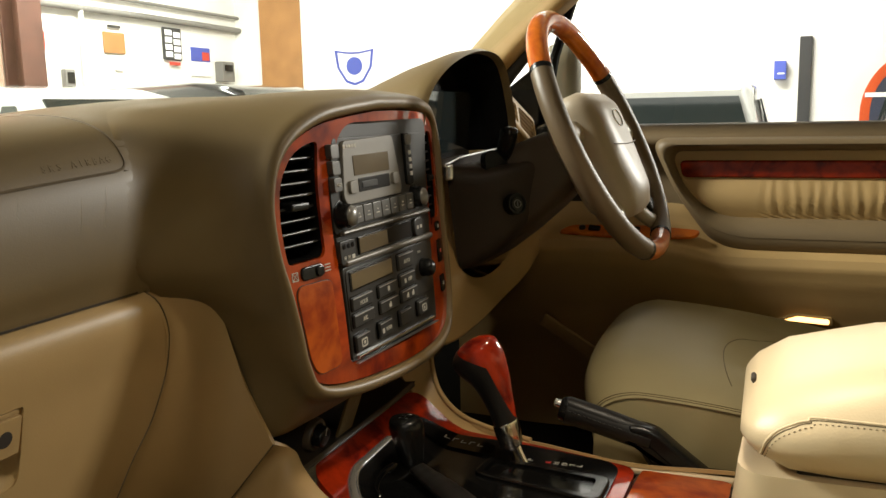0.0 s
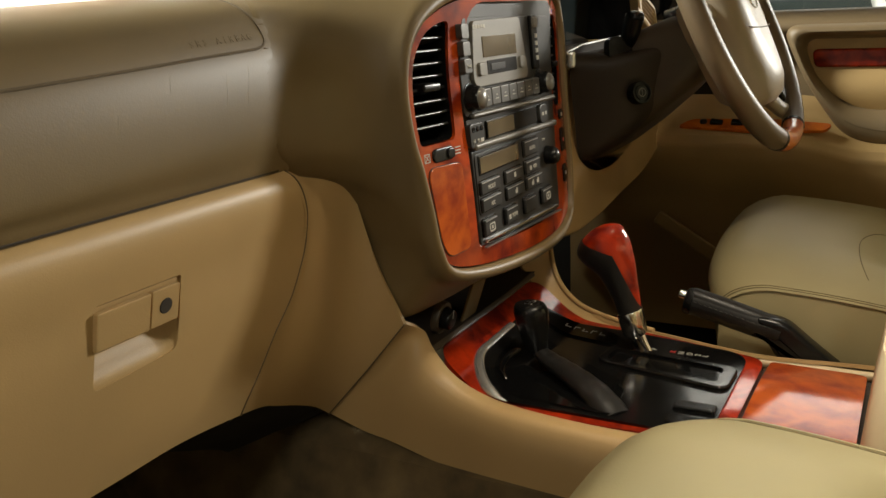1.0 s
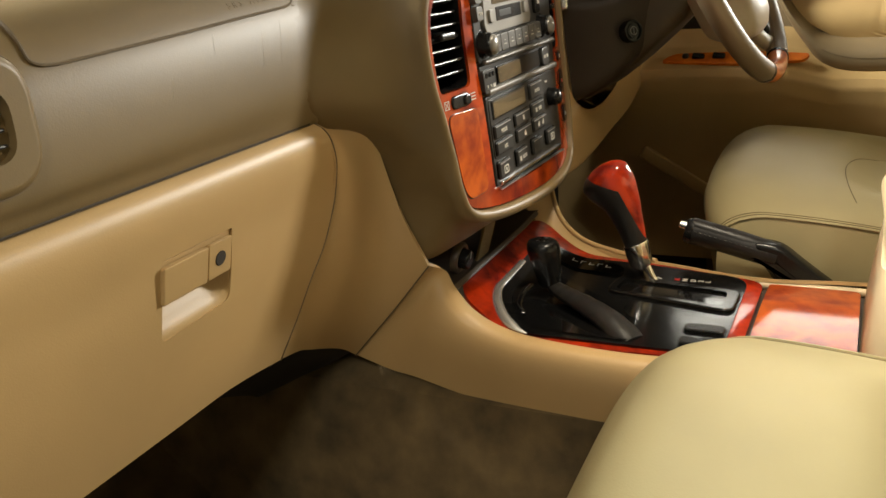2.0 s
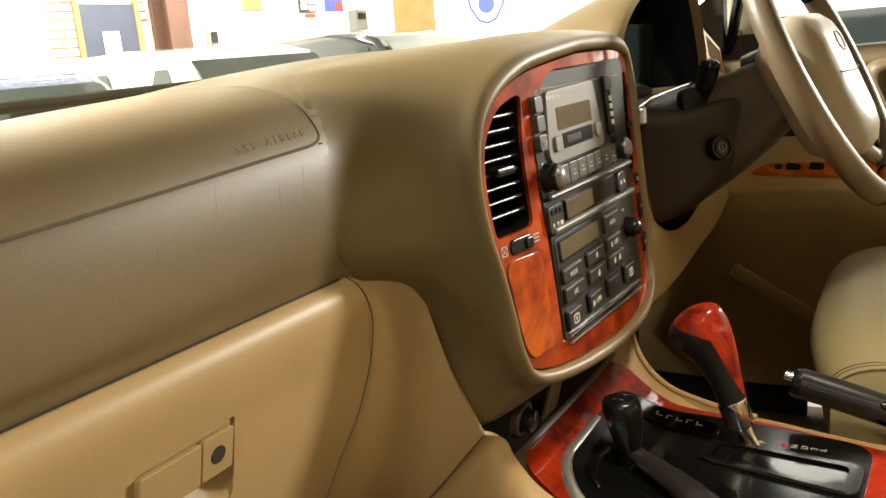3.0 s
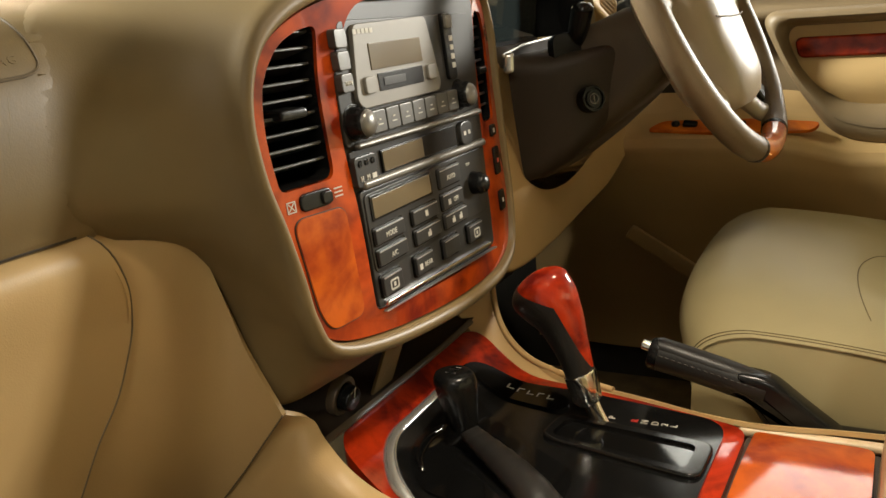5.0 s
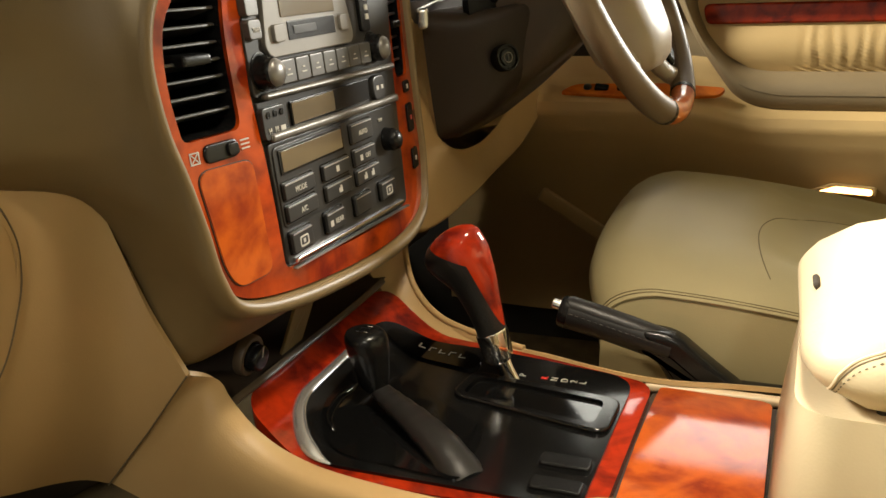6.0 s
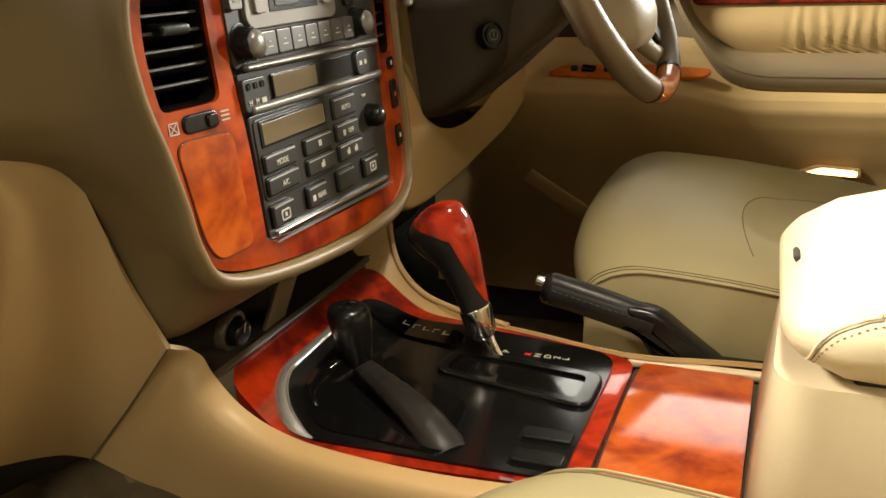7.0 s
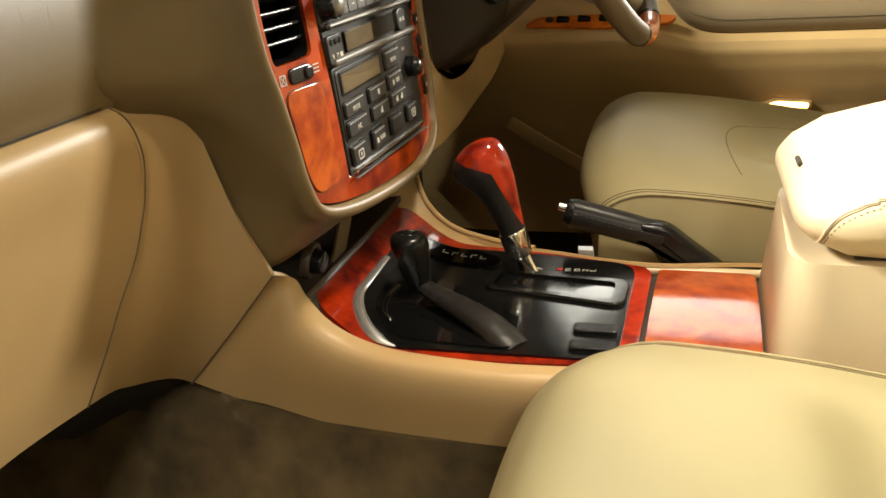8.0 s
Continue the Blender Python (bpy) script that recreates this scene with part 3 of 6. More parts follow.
for wx in (-0.80, 0.80):
    for wy in (1.95, -1.10):
        tyre = part("wheel", moved(tube([(-0.125, 0, 0), (-0.11, 0, 0), (0.11, 0, 0), (0.125, 0, 0)], [0.36, 0.39, 0.39, 0.36], 36), pose(wx, wy, 0.39)), RUBBER, car, "black off-road tyre")
        part("rim", moved(tube([(-0.128, 0, 0), (0.128, 0, 0)], 0.22, 24), pose(wx, wy, 0.39)), SATINCHROME, tyre)
part("chassis", rbox(1.1, 3.6, 0.16, 0.02, 2, pose(0, 0.5, 0.50)), RUBBER, car)
part("nose_panel", rbox(1.75, 0.06, 0.62, 0.03, 3, pose(0, 2.74, 0.90)), BODY, car)

# windscreen and its pillars
PILLAR_LOW, PILLAR_HIGH = Vector((0.80, 0.985, 1.40)), Vector((0.60, 0.56, 1.73))
for s in (-1, 1):
    a, b = [Vector((s * p.x, p.y, p.z)) for p in (PILLAR_LOW, PILLAR_HIGH)]
    a = a + (a - b) * 0.25
    rings = []
    for t in lin(0, 1, 9):
        c = a.lerp(b, t) + Vector((0, 0, 0.025 * math.sin(math.pi * t)))
        rings.append([c + Vector((s * u, v * 0.6, v * 0.8)) for u, v in fillet([(-0.035, -0.035), (0.03, -0.04), (0.035, 0.03), (-0.02, 0.04)], 0.02, 4)])
    part("windscreen_pillar", ring_loft(rings), TAN, car, "beige moulded windscreen pillar trim")
    seal = [a + (b - a) * t + Vector((s * 0.035, 0.02, 0.05)) for t in lin(0, 1, 6)]
    part("windscreen_seal", tube(seal, 0.012, 8), RUBBER, car)
screen = sheet(lambda x, t: (x * (0.83 - 0.2 * t), 1.40 - 0.86 * t - 0.30 * (1 - 0.7 * t) * x * x, 1.36 + 0.41 * t), lin(-1, 1, 13), lin(0, 1, 9))
windscreen = part("windscreen", thick(screen, 0.005), GLASS, car, "clear windscreen glass")
windscreen.visible_shadow = False
part("map_light", rbox(0.50, 0.12, 0.018, 0.006, 2, pose(0, 0.46, 1.742)), PALE, car, "lit map light under the roof")

# ---- dashboard ----
dashboard = empty("dashboard", "brown and tan moulded vinyl dashboard across the cabin", "dashboard")


def face_y(x, z=1.36):
    return 0.838 + 0.014 * ss(-0.262, -0.215, x) * ss(0.23, 0.20, x)


def top_z(x):
    return curve(x, [(-0.8, 1.390), (-0.55, 1.396), (-0.414, 1.402), (-0.345, 1.406), (-0.258, 1.411), (-0.173, 1.419), (-0.066, 1.426), (0.05, 1.428), (0.3, 1.43)])


def dash_point(x, s):
    inside = ss(0.20, 0.235, x) * ss(0.64, 0.605, x)
    yf, zt = face_y(x) + 0.09 * inside, top_z(x) - 0.13 * inside
    zb = 1.274 + 0.05 * ss(0.2, 0.26, x)
    prof = [(1.34, 1.375), (1.12, zt - 0.012), (yf + 0.17, zt - 0.001), (yf + 0.09, zt), (yf + 0.045, zt - 0.006), (yf + 0.02, zt - 0.018), (yf + 0.006, zt - 0.038),
            (yf, zt - 0.065), (yf - 0.001, zt - 0.1), (yf + 0.003, zb + 0.012), (yf + 0.008, zb), (yf + 0.03, zb - 0.012), (yf + 0.09, zb - 0.014)]
    k = s * (len(prof) - 1)
    i = min(int(k), len(prof) - 2)
    f = k - i
    p = [Vector((*prof[max(0, min(len(prof) - 1, i + j))], 0)) for j in (-1, 0, 1, 2)]
    a, b, c, d = p
    q = 0.5 * ((2 * b) + (c - a) * f + (2 * a - 5 * b + 4 * c - d) * f * f + (3 * b - 3 * c + d - a) * f ** 3)
    return (x, q.x, q.y)


part("dash_top", shell(sheet(dash_point, lin(-0.80, 0.80, 121), lin(0, 1, 61)), 0.004), DASH, dashboard, "brown grained vinyl dashboard top")

# the airbag lid: a moulded patch that stands proud, with a narrow gap round it
S0, S1 = 0.17, 0.506


def lid_edge(s, side):
    c = 0.0
    if s > S1 - 0.022:
        c = 0.012 * (1 - math.sqrt(max(0, 1 - ((s - S1 + 0.022) / 0.022) ** 2)))
    if side < 0:
        return -0.521 + c * 1.5 + 0.008 * (S1 - s) / (S1 - S0)
    return -0.2715 - c + 0.005 * (S1 - s) / (S1 - S0)


def lid_point(u, s, lift):
    x = lid_edge(s, -1) * (1 - u) + lid_edge(s, 1) * u
    p = Vector(dash_point(x, s))
    q = Vector(dash_point(x, s + 0.01))
    n = Vector((0, q.z - p.z, p.y - q.y)).normalized()
    return p + n * lift


airbag = part("airbag_lid", sheet(lambda u, s: lid_point(u, s, 0.0012), lin(0, 1, 31), lin(S0, S1 - 0.022, 34) + lin(S1 - 0.020, S1, 8)), DASH, dashboard, "grained vinyl passenger airbag lid")
edge = [lid_point(0, s, 0.0008) for s in lin(S0, S1 - 0.022, 26) + lin(S1 - 0.020, S1, 8)] + [lid_point(u, S1, 0.0008) for u in lin(0, 1, 24)[1:-1]] + [lid_point(1, s, 0.0008) for s in lin(S1, S1 - 0.020, 8) + lin(S1 - 0.022, S0, 26)]
part("lid_gap", tube(edge, 0.0011, 6, up=(0.2, -0.6, 0.7)), SEAM, airbag)

# embossed words on the lid, set along its lower edge
for k, ch in enumerate("SRS AIRBAG"):
    if ch != " ":
        u = 0.700 + k * 0.0268
        p0, p1 = lid_point(u, 0.474, 0.0012), lid_point(u, 0.466, 0.0012)
        up_v = (p1 - p0).normalized()
        m4 = Matrix.Identity(4)
        for c3, v3 in enumerate((Vector((1, 0, 0)), up_v, Vector((1, 0, 0)).cross(up_v))):
            m4.col[c3][:3] = v3
        m4.col[3][:3] = p0
        lettering("embossed_letter", ch, 0.0074, m4, DASH, airbag, 0.0002)

# fine scratches on the face under the lid
rng = random.Random(4)
for k in range(6):
    x0, z0 = rng.uniform(-0.47, -0.27), rng.uniform(1.335, 1.362)
    run = [min((Vector(dash_point(x0 + rng.uniform(-0.0005, 0.0005) + 0.25 * (z - z0), q)) for q in lin(0.5, 0.8, 200)), key=lambda c: abs(c.z - z)) - Vector((0, 0.00002, 0)) for z in lin(z0, z0 - rng.uniform(0.006, 0.022), 4)]
    part("scratch", tube(run, rng.uniform(0.00005, 0.00010), 4), SCUFF, dashboard)

# side vent at the passenger's end
vent_m = Matrix(((1, 0, 0, 0), (0, 0, -1, 0.838), (0, 1, 0, 0), (0, 0, 0, 1)))
VENT_OUT = fillet([(-0.672, 1.298), (-0.531, 1.298), (-0.531, 1.371), (-0.672, 1.371)], 0.028, 8)
VENT_IN = fillet([(-0.654, 1.316), (-0.548, 1.316), (-0.548, 1.353), (-0.654, 1.353)], 0.014, 6)
side_vent = part("side_vent", moved(cut(prism(VENT_OUT, -0.03, 0.006, 0.006, 4), [prism(VENT_IN, -0.012, 0.05)]), vent_m), DASH, dashboard, "round-cornered side air vent")
part("vent_rim", tube([vent_m @ Vector((p.x, p.y, 0.0004)) for p in VENT_OUT], 0.0010, 6, up=(0, 1, 0), loop=True), SEAM, side_vent)
part("vent_mouth", moved(prism(VENT_IN, -0.012, -0.010), vent_m), BLACK, side_vent)
for k in range(4):
    part("slat", rbox(0.100, 0.014, 0.0020, 0.0006, 1, pose(-0.601, 0.842, 1.3225 + k * 0.0080, -15, 0, 0)), SLAT, side_vent)
# black band, wiper arm and cowl at the foot of the windscreen
cowl = part("cowl_panel", thick(sheet(lambda x, t: (x, 1.40 - 0.27 * (x / 0.8) ** 2 + 0.16 * t, 1.383 - 0.012 * t), lin(-0.8, 0.8, 33), lin(0, 1, 5)), 0.01), RUBBER, car, "black cowl under the windscreen")
part("wiper_arm", tube([(-0.62, 1.36, 1.402), (-0.3, 1.455, 1.405), (0.0, 1.475, 1.405), (0.25, 1.46, 1.408)], 0.008, 8), BLACK, car, "black wiper arm")
part("wiper_arm", tube([(-0.05, 1.50, 1.400), (0.2, 1.49, 1.402), (0.45, 1.42, 1.405)], 0.009, 8), BLACK, car, "black wiper arm")

# ---- centre stack ----
STACK = Matrix(((1, 0, 0, 0), (0, 0.08, -1, 0.75 - 0.08 * 1.18), (0, 1, 0, 0), (0, 0, 0, 1)))
BEND = 0.45
RIM = [(0.0, 1.4100), (-0.066, 1.4045), (-0.110, 1.3980), (-0.148, 1.3838), (-0.1715, 1.3640), (-0.1828, 1.3340), (-0.1818, 1.2960), (-0.1738, 1.2630), (-0.1668, 1.2270), (-0.1618, 1.1965),
       (-0.1475, 1.1745), (-0.095, 1.1612), (0.0, 1.1510), (0.09, 1.1462), (0.142, 1.1490), (0.174, 1.1620), (0.189, 1.2000), (0.190, 1.2430), (0.191, 1.2870), (0.193, 1.3290),
       (0.195, 1.3680), (0.183, 1.3960), (0.142, 1.4070), (0.070, 1.4100)]


def outline(grow=0.0, n=6):
    pts = spline([(x, z, 0) for x, z in RIM + RIM[:1]], n)[:-1]
    if not grow:
        return [(p.x, p.y) for p in pts]
    out = []
    for i, p in enumerate(pts):
        d = pts[(i + 1) % len(pts)] - pts[i - 1]
        nrm = Vector((d.y, -d.x, 0)).normalized()
        q = p + Vector((nrm.x, nrm.y * (1.9 if nrm.y > 0 else 1.6), 0)) * grow
        out.append((q.x, q.y))
    return out


def bent(bm):
    for v in bm.verts:
        v.co.z -= BEND * v.co.x ** 2
    return bm


# the moulded pod that frames the stack: a thin rounded lip, then one sweep into the dash
rings = []
for grow, w in ((-0.004, -0.03), (0.0005, -0.004), (0.0008, 0.003), (0.002, 0.0055), (0.0045, 0.0062), (0.0068, 0.0045), (0.0084, 0.0005), (0.0092, -0.005)):
    rings.append([STACK @ Vector((x, z, w - BEND * min(x * x, 0.038))) for x, z in outline(grow)])
# where the sweep ends, round the stack from the top over the passenger's side, and which way it runs there
SWEEP = [((0.0, 0.93, 1.427), (0, 1, 0), 0.0), ((-0.08, 0.93, 1.4255), (0, 1, 0), 0.0), ((-0.15, 0.93, 1.421), (-0.2, 1, 0), 0.0), ((-0.205, 0.915, 1.4155), (-0.6, 0.8, -0.05), -0.2),
         ((-0.258, 0.865, 1.400), (-1, 0.02, 0), -0.3), ((-0.278, 0.8385, 1.352), (-1, 0, 0), -0.3), ((-0.276, 0.839, 1.298), (-1, 0, 0), -0.2), ((-0.240, 0.8475, 1.2675), (-0.7, 0.5, -0.2), -0.05),
         ((-0.188, 0.852, 1.244), (-0.1, 1, -0.1), 0.15), ((-0.160, 0.848, 1.192), (0.15, 1, 0), 0.4), ((-0.151, 0.827, 1.120), (0.1, 0.95, -0.2), 0.4), ((-0.105, 0.812, 1.118), (0, 1, 0.05), 0.1),
         ((0.0, 0.812, 1.122), (0, 1, 0.05), 0.0), ((0.10, 0.812, 1.122), (0, 1, 0.05), 0.0), ((0.15, 0.815, 1.132), (0.2, 1, 0), 0.0), ((0.190, 0.825, 1.160), (0.2, 1, 0), 0.0),
         ((0.203, 0.835, 1.20), (0.2, 1, 0), 0.0), ((0.206, 0.845, 1.245), (0.2, 1, 0), 0.0), ((0.207, 0.85, 1.285), (0.2, 1, 0), 0.0), ((0.209, 0.86, 1.325), (0.2, 1, 0), 0.0),
         ((0.209, 0.87, 1.378), (0.1, 1, 0), 0.0), ((0.188, 0.90, 1.414), (0, 1, 0), 0.0), ((0.12, 0.93, 1.428), (0, 1, 0), 0.0), ((0.07, 0.93, 1.430), (0, 1, 0), 0.0)]


def on_dash(p):
    """The nearest point of the dash in the plane across the car."""
    return min((Vector(dash_point(p.x, k)) for k in lin(0.1, 0.9, 400)), key=lambda c: (c - p).length)


ends = spline([e[0] for e in SWEEP] + [SWEEP[0][0]], 6)[:-1]
ends = [on_dash(e) if 4 <= i <= 38 else e for i, e in enumerate(ends)]
ways = spline([e[1] for e in SWEEP] + [SWEEP[0][1]], 6)[:-1]
turns = spline([(e[2], 0, 0) for e in SWEEP] + [(0, 0, 0)], 6)[:-1]
lip, before = rings[-1], rings[-2]
for t in lin(0, 1, 17)[1:]:
    ring = []
    for a0, a1, e1, d1, k1 in zip(before, lip, ends, ways, turns):
        reach = (e1 - a1).length
        t0 = ((a1 - a0).normalized() * (1 - min(1, max(0, k1.x) * 2.4)) + Vector((k1.x, 0.25 + 2.0 * max(0, k1.x), 0))).normalized() * reach * 0.9
        t1 = d1.normalized() * reach * 1.1
        h = (2 * t ** 3 - 3 * t * t + 1, t ** 3 - 2 * t * t + t, 3 * t * t - 2 * t ** 3, t ** 3 - t * t)
        ring.append(a1 * h[0] + t0 * h[1] + e1 * h[2] + t1 * h[3])
    rings.append(ring)
rings.append([p + Vector((0, 0.002, 0)) + Vector((-0.004, 0.028, 0)) * ss(-0.06, -0.13, p.x) for p in rings[-1]])
pod = part("stack_surround", ring_loft(rings, False), DASH, dashboard, "brown vinyl surround of the centre stack", 75)

VENT = [(-0.1105, 1.3845), (-0.1185, 1.345), (-0.1180, 1.2825), (-0.1705, 1.2822), (-0.1745, 1.318), (-0.1690, 1.3525), (-0.1500, 1.3740), (-0.1300, 1.3820)]
VENT_R = [(0.1545, 1.3850), (0.1420, 1.345), (0.1395, 1.2830), (0.1760, 1.2815), (0.1800, 1.318), (0.1840, 1.3600), (0.1780, 1.3840)]
PANEL = fillet([(-0.073, 1.3990), (0.145, 1.4000), (0.128, 1.300), (0.1185, 1.1690), (0.010, 1.1695), (-0.0975, 1.1790), (-0.098, 1.250), (-0.1065, 1.330)], [0.030, 0.016, 0.05, 0.010, 0.08, 0.006, 0.05, 0.05], 8)
HOLES = {"vent_l": fillet(VENT, [0.007, 0.02, 0.008, 0.006, 0.02, 0.02, 0.02, 0.02], 4), "vent_r": fillet(VENT_R, 0.008, 4), "panel": PANEL}
slab_bm = thick(sheet(lambda x, z: (x, z, 0), lin(-0.205, 0.205, 67), lin(1.135, 1.42, 45)), -0.012)
cutter = prism(outline(-0.0005), -0.05, 0.05)
bezel_bm = cut(slab_bm, [cutter] + [prism(h, -0.05, 0.05) for h in HOLES.values()], "INTERSECT")
bezel_bm = bent(bezel_bm)
bezel = empty("centre_stack", "centre stack framed in glossy burr walnut", "centre stack")
frame_ob = part("walnut_bezel", moved(bezel_bm, STACK), WOOD, bezel, "glossy red-brown burr walnut bezel")
bev = frame_ob.modifiers.new("edge", "BEVEL")
bev.width, bev.segments, bev.limit_method, bev.angle_limit = 0.0032, 4, "ANGLE", radians(50)


def on_stack(bm, bend=False):
    return moved(bent(bm) if bend else bm, STACK)


def plate(x0, x1, z0, z1, w0, w1, r=0.002, edge=0.0008, material=KEY, name="key", parent=None, label="", bend=False):
    bm = prism(fillet([(x0, z0), (x1, z0), (x1, z1), (x0, z1)], r, 4), w0, w1, edge, 2)
    return part(name, on_stack(bm, bend), material, parent, label)


# backing that closes the vents, and their slats
for s, nm in ((-1, "vent_l"), (1, "vent_r")):
    vent = part("air_vent", on_stack(prism([(x * 1.02, z) for x, z in HOLES[nm]], -0.06, -0.045), True), BLACK, bezel, "black air vent with horizontal slats")
    hx = sum(p[0] for p in HOLES[nm]) / len(HOLES[nm])
    hz = sum(p[1] for p in HOLES[nm]) / len(HOLES[nm])
    part("vent_wall", on_stack(ring_loft([[(hx + (p[0] - hx) * q, hz + (p[1] - hz) * q, w) for p in HOLES[nm]] for q, w in ((0.990, -0.0025), (0.980, -0.004), (0.975, -0.047))], False), True), BLACK, vent)
    for i in range(9):
        z = 1.294 + i * 0.0105
        if s < 0:
            a = interp(z, [(1.284, -0.1700), (1.318, -0.1735), (1.352, -0.1685), (1.374, -0.150), (1.384, -0.128)])
            b = interp(z, [(1.283, -0.1185), (1.345, -0.1190), (1.384, -0.1115)])
        else:
            a = interp(z, [(1.283, 0.1400), (1.345, 0.1425), (1.384, 0.1545)])
            b = interp(z, [(1.283, 0.1755), (1.318, 0.1795), (1.360, 0.1835), (1.384, 0.1780)])
        bm = rbox(b - a, 0.0022, 0.022, 0.0008, 2, Matrix.Translation(((a + b) / 2, z, -0.016)) @ pose(0, 0, 0, -16, 0, 0))
        part("slat", on_stack(bm, True), SLAT, vent)
    cx = -0.147 if s < 0 else 0.160
    part("slider", on_stack(rbox(0.024, 0.007, 0.02, 0.002, 2, Matrix.Translation((cx, 1.330, -0.008))), True), BLACK, vent)

# the charcoal panel with radio, disc unit and climate control
stack_panel = part("stack_panel", on_stack(prism(PANEL, -0.03, -0.006)), GREY, bezel, "charcoal plastic fascia of the stack")


# ---- radio ----
radio = part("radio", on_stack(prism(fillet([(-0.1020, 1.299), (0.1225, 1.299), (0.1270, 1.384), (-0.0880, 1.386), (-0.1020, 1.345)], 0.006, 4), -0.007, -0.003, 0.001)), GREY, stack_panel, "champagne grey cassette radio with small display")
face = [(-0.075, 1.3825), (0.036, 1.3845), (0.049, 1.33), (0.044, 1.3235), (-0.076, 1.3235), (-0.083, 1.33)]
part("radio_face", on_stack(prism(fillet(face, 0.006, 4), -0.004, 0.0005, 0.001)), SILVER, radio, "champagne silver radio face")
plate(-0.059, 0.020, 1.3495, 1.3685, -0.002, 0.0013, 0.001, 0.0004, LCD, "radio_display", radio, "dim amber-grey display")
plate(-0.052, 0.018, 1.3335, 1.3465, -0.002, 0.0012, 0.001, 0.0004, BLACK, "cassette_slot", radio)
plate(-0.045, -0.012, 1.337, 1.343, 0.0, 0.0018, 0.001, 0.0004, GREY, "slot_flap", radio)
plate(-0.0735, -0.0595, 1.3335, 1.3455, -0.002, 0.0035, 0.003, 0.001, SILVER, "eject_key", radio)
plate(0.0235, 0.0375, 1.3345, 1.3465, -0.002, 0.0035, 0.003, 0.001, SILVER, "eject_key", radio)
for i in range(3):
    plate(-0.1015, -0.0865, 1.3675 - i * 0.0150, 1.3805 - i * 0.0150, -0.004, 0.002, 0.003, 0.001, KEYGREY, "mode_key", radio)
lettering("key_letter", "TAPE", 0.0042, STACK @ Matrix.Translation((-0.0935, 1.3435, 0.0022)), INK, radio)
plate(0.066, 0.082, 1.330, 1.385, -0.004, 0.0005, 0.004, 0.001, BLACK, "track_rocker", radio)
plate(0.068, 0.080, 1.3725, 1.3835, 0.0, 0.003, 0.003, 0.001, SILVER, "track_key", radio)
for i in range(4):
    plate(0.0735, 0.0785, 1.3395 + i * 0.0075, 1.3440 + i * 0.0075, 0.0, 0.0016, 0.0005, 0.0002, INK, "key_mark", radio)
for i in range(7):
    x = -0.0715 + i * 0.0206
    preset = plate(x, x + 0.0192, 1.305, 1.3215, -0.004, 0.0028, 0.002, 0.001, KEYGREY, "preset_key", radio)
    for dz in (0.0, -0.0035):
        part("key_mark", on_stack(rbox(0.007 if dz else 0.003, 0.0009, 0.0004, 0, 1, Matrix.Translation((x + 0.0094, 1.3145 + dz, 0.003)))), INK, radio)
for i in range(5):
    part("brand_bar", on_stack(rbox(0.0042, 0.0034, 0.0003, 0, 1, Matrix.Translation((-0.074 + i * 0.0056, 1.3775, 0.0007)))), INK, radio)


def knob(x, z, r, h, name, parent, cap=SILVER):
    def rings(steps):
        return [[(x + q * r * math.cos(t), z + q * r * math.sin(t), w) for t in lin(0, 6.06, 28)] for q, w in steps]
    k = part(name, on_stack(ring_loft(rings(((1.12, -0.005), (1.06, 0.001), (1.0, 0.004), (0.98, h - 0.003), (0.95, h - 0.001), (0.9, h))))), BLACK, parent, "black ribbed knob with grey cap")
    for j in range(20):
        t = 2 * math.pi * j / 20
        part("rib", on_stack(rbox(0.0008, 0.0008, h - 0.007, 0, 1, Matrix.Translation((x + r * 1.0 * math.cos(t), z + r * 1.0 * math.sin(t), h / 2 + 0.001)))), BLACK, k)
    part("knob_cap", on_stack(ring_loft(rings(((0.9, h - 0.002), (0.9, h), (0.84, h + 0.0016), (0.66, h + 0.0032), (0.4, h + 0.0042), (0.1, h + 0.0045))))), cap, k, "domed grey cap")
    return k


part("knob_well", on_stack(prism([(-0.0885 + 0.0135 * math.cos(t), 1.3155 + 0.0135 * math.sin(t)) for t in lin(0, 6.06, 28)], -0.006, -0.0022, 0.0005)), BLACK, radio)
part("knob_well", on_stack(prism([(0.0845 + 0.0135 * math.cos(t), 1.3155 + 0.0135 * math.sin(t)) for t in lin(0, 6.06, 28)], -0.006, -0.0022, 0.0005)), BLACK, radio)
knob(-0.0885, 1.3155, 0.0108, 0.0088, "volume_knob", radio, CAPGREY)
knob(0.0845, 1.3155, 0.0108, 0.0088, "tuning_knob", radio, CAPGREY)


# ---- disc unit strip ----
disc = part("disc_unit", on_stack(prism(fillet([(-0.0970, 1.2715), (0.1225, 1.2685), (0.1245, 1.2965), (-0.1000, 1.2965)], 0.003, 4), -0.007, -0.0035, 0.001)), GREY, stack_panel, "charcoal strip with clock display and seat heater keys")
for z, h in ((1.2982, 0.0052), (1.2700, 0.0066)):
    part("bright_rail", on_stack(rbox(0.212, h, 0.006, 0.0024, 3, Matrix.Translation((0.012, z, -0.001)) @ pose(0, 0, 0, 0, 0, -0.8))), RAIL, disc, "satin grey metal rail")
plate(-0.061, 0.066, 1.2745, 1.2915, -0.005, -0.0015, 0.0015, 0.0005, BLACK, "clock_window", disc)
plate(-0.060, 0.003, 1.2755, 1.2905, -0.002, -0.0008, 0.001, 0.0003, LCD, "clock_display", disc, "dim amber-grey clock display")
plate(-0.1005, -0.0715, 1.2705, 1.2925, -0.005, 0.0, 0.004, 0.001, KEY, "heater_key", disc)
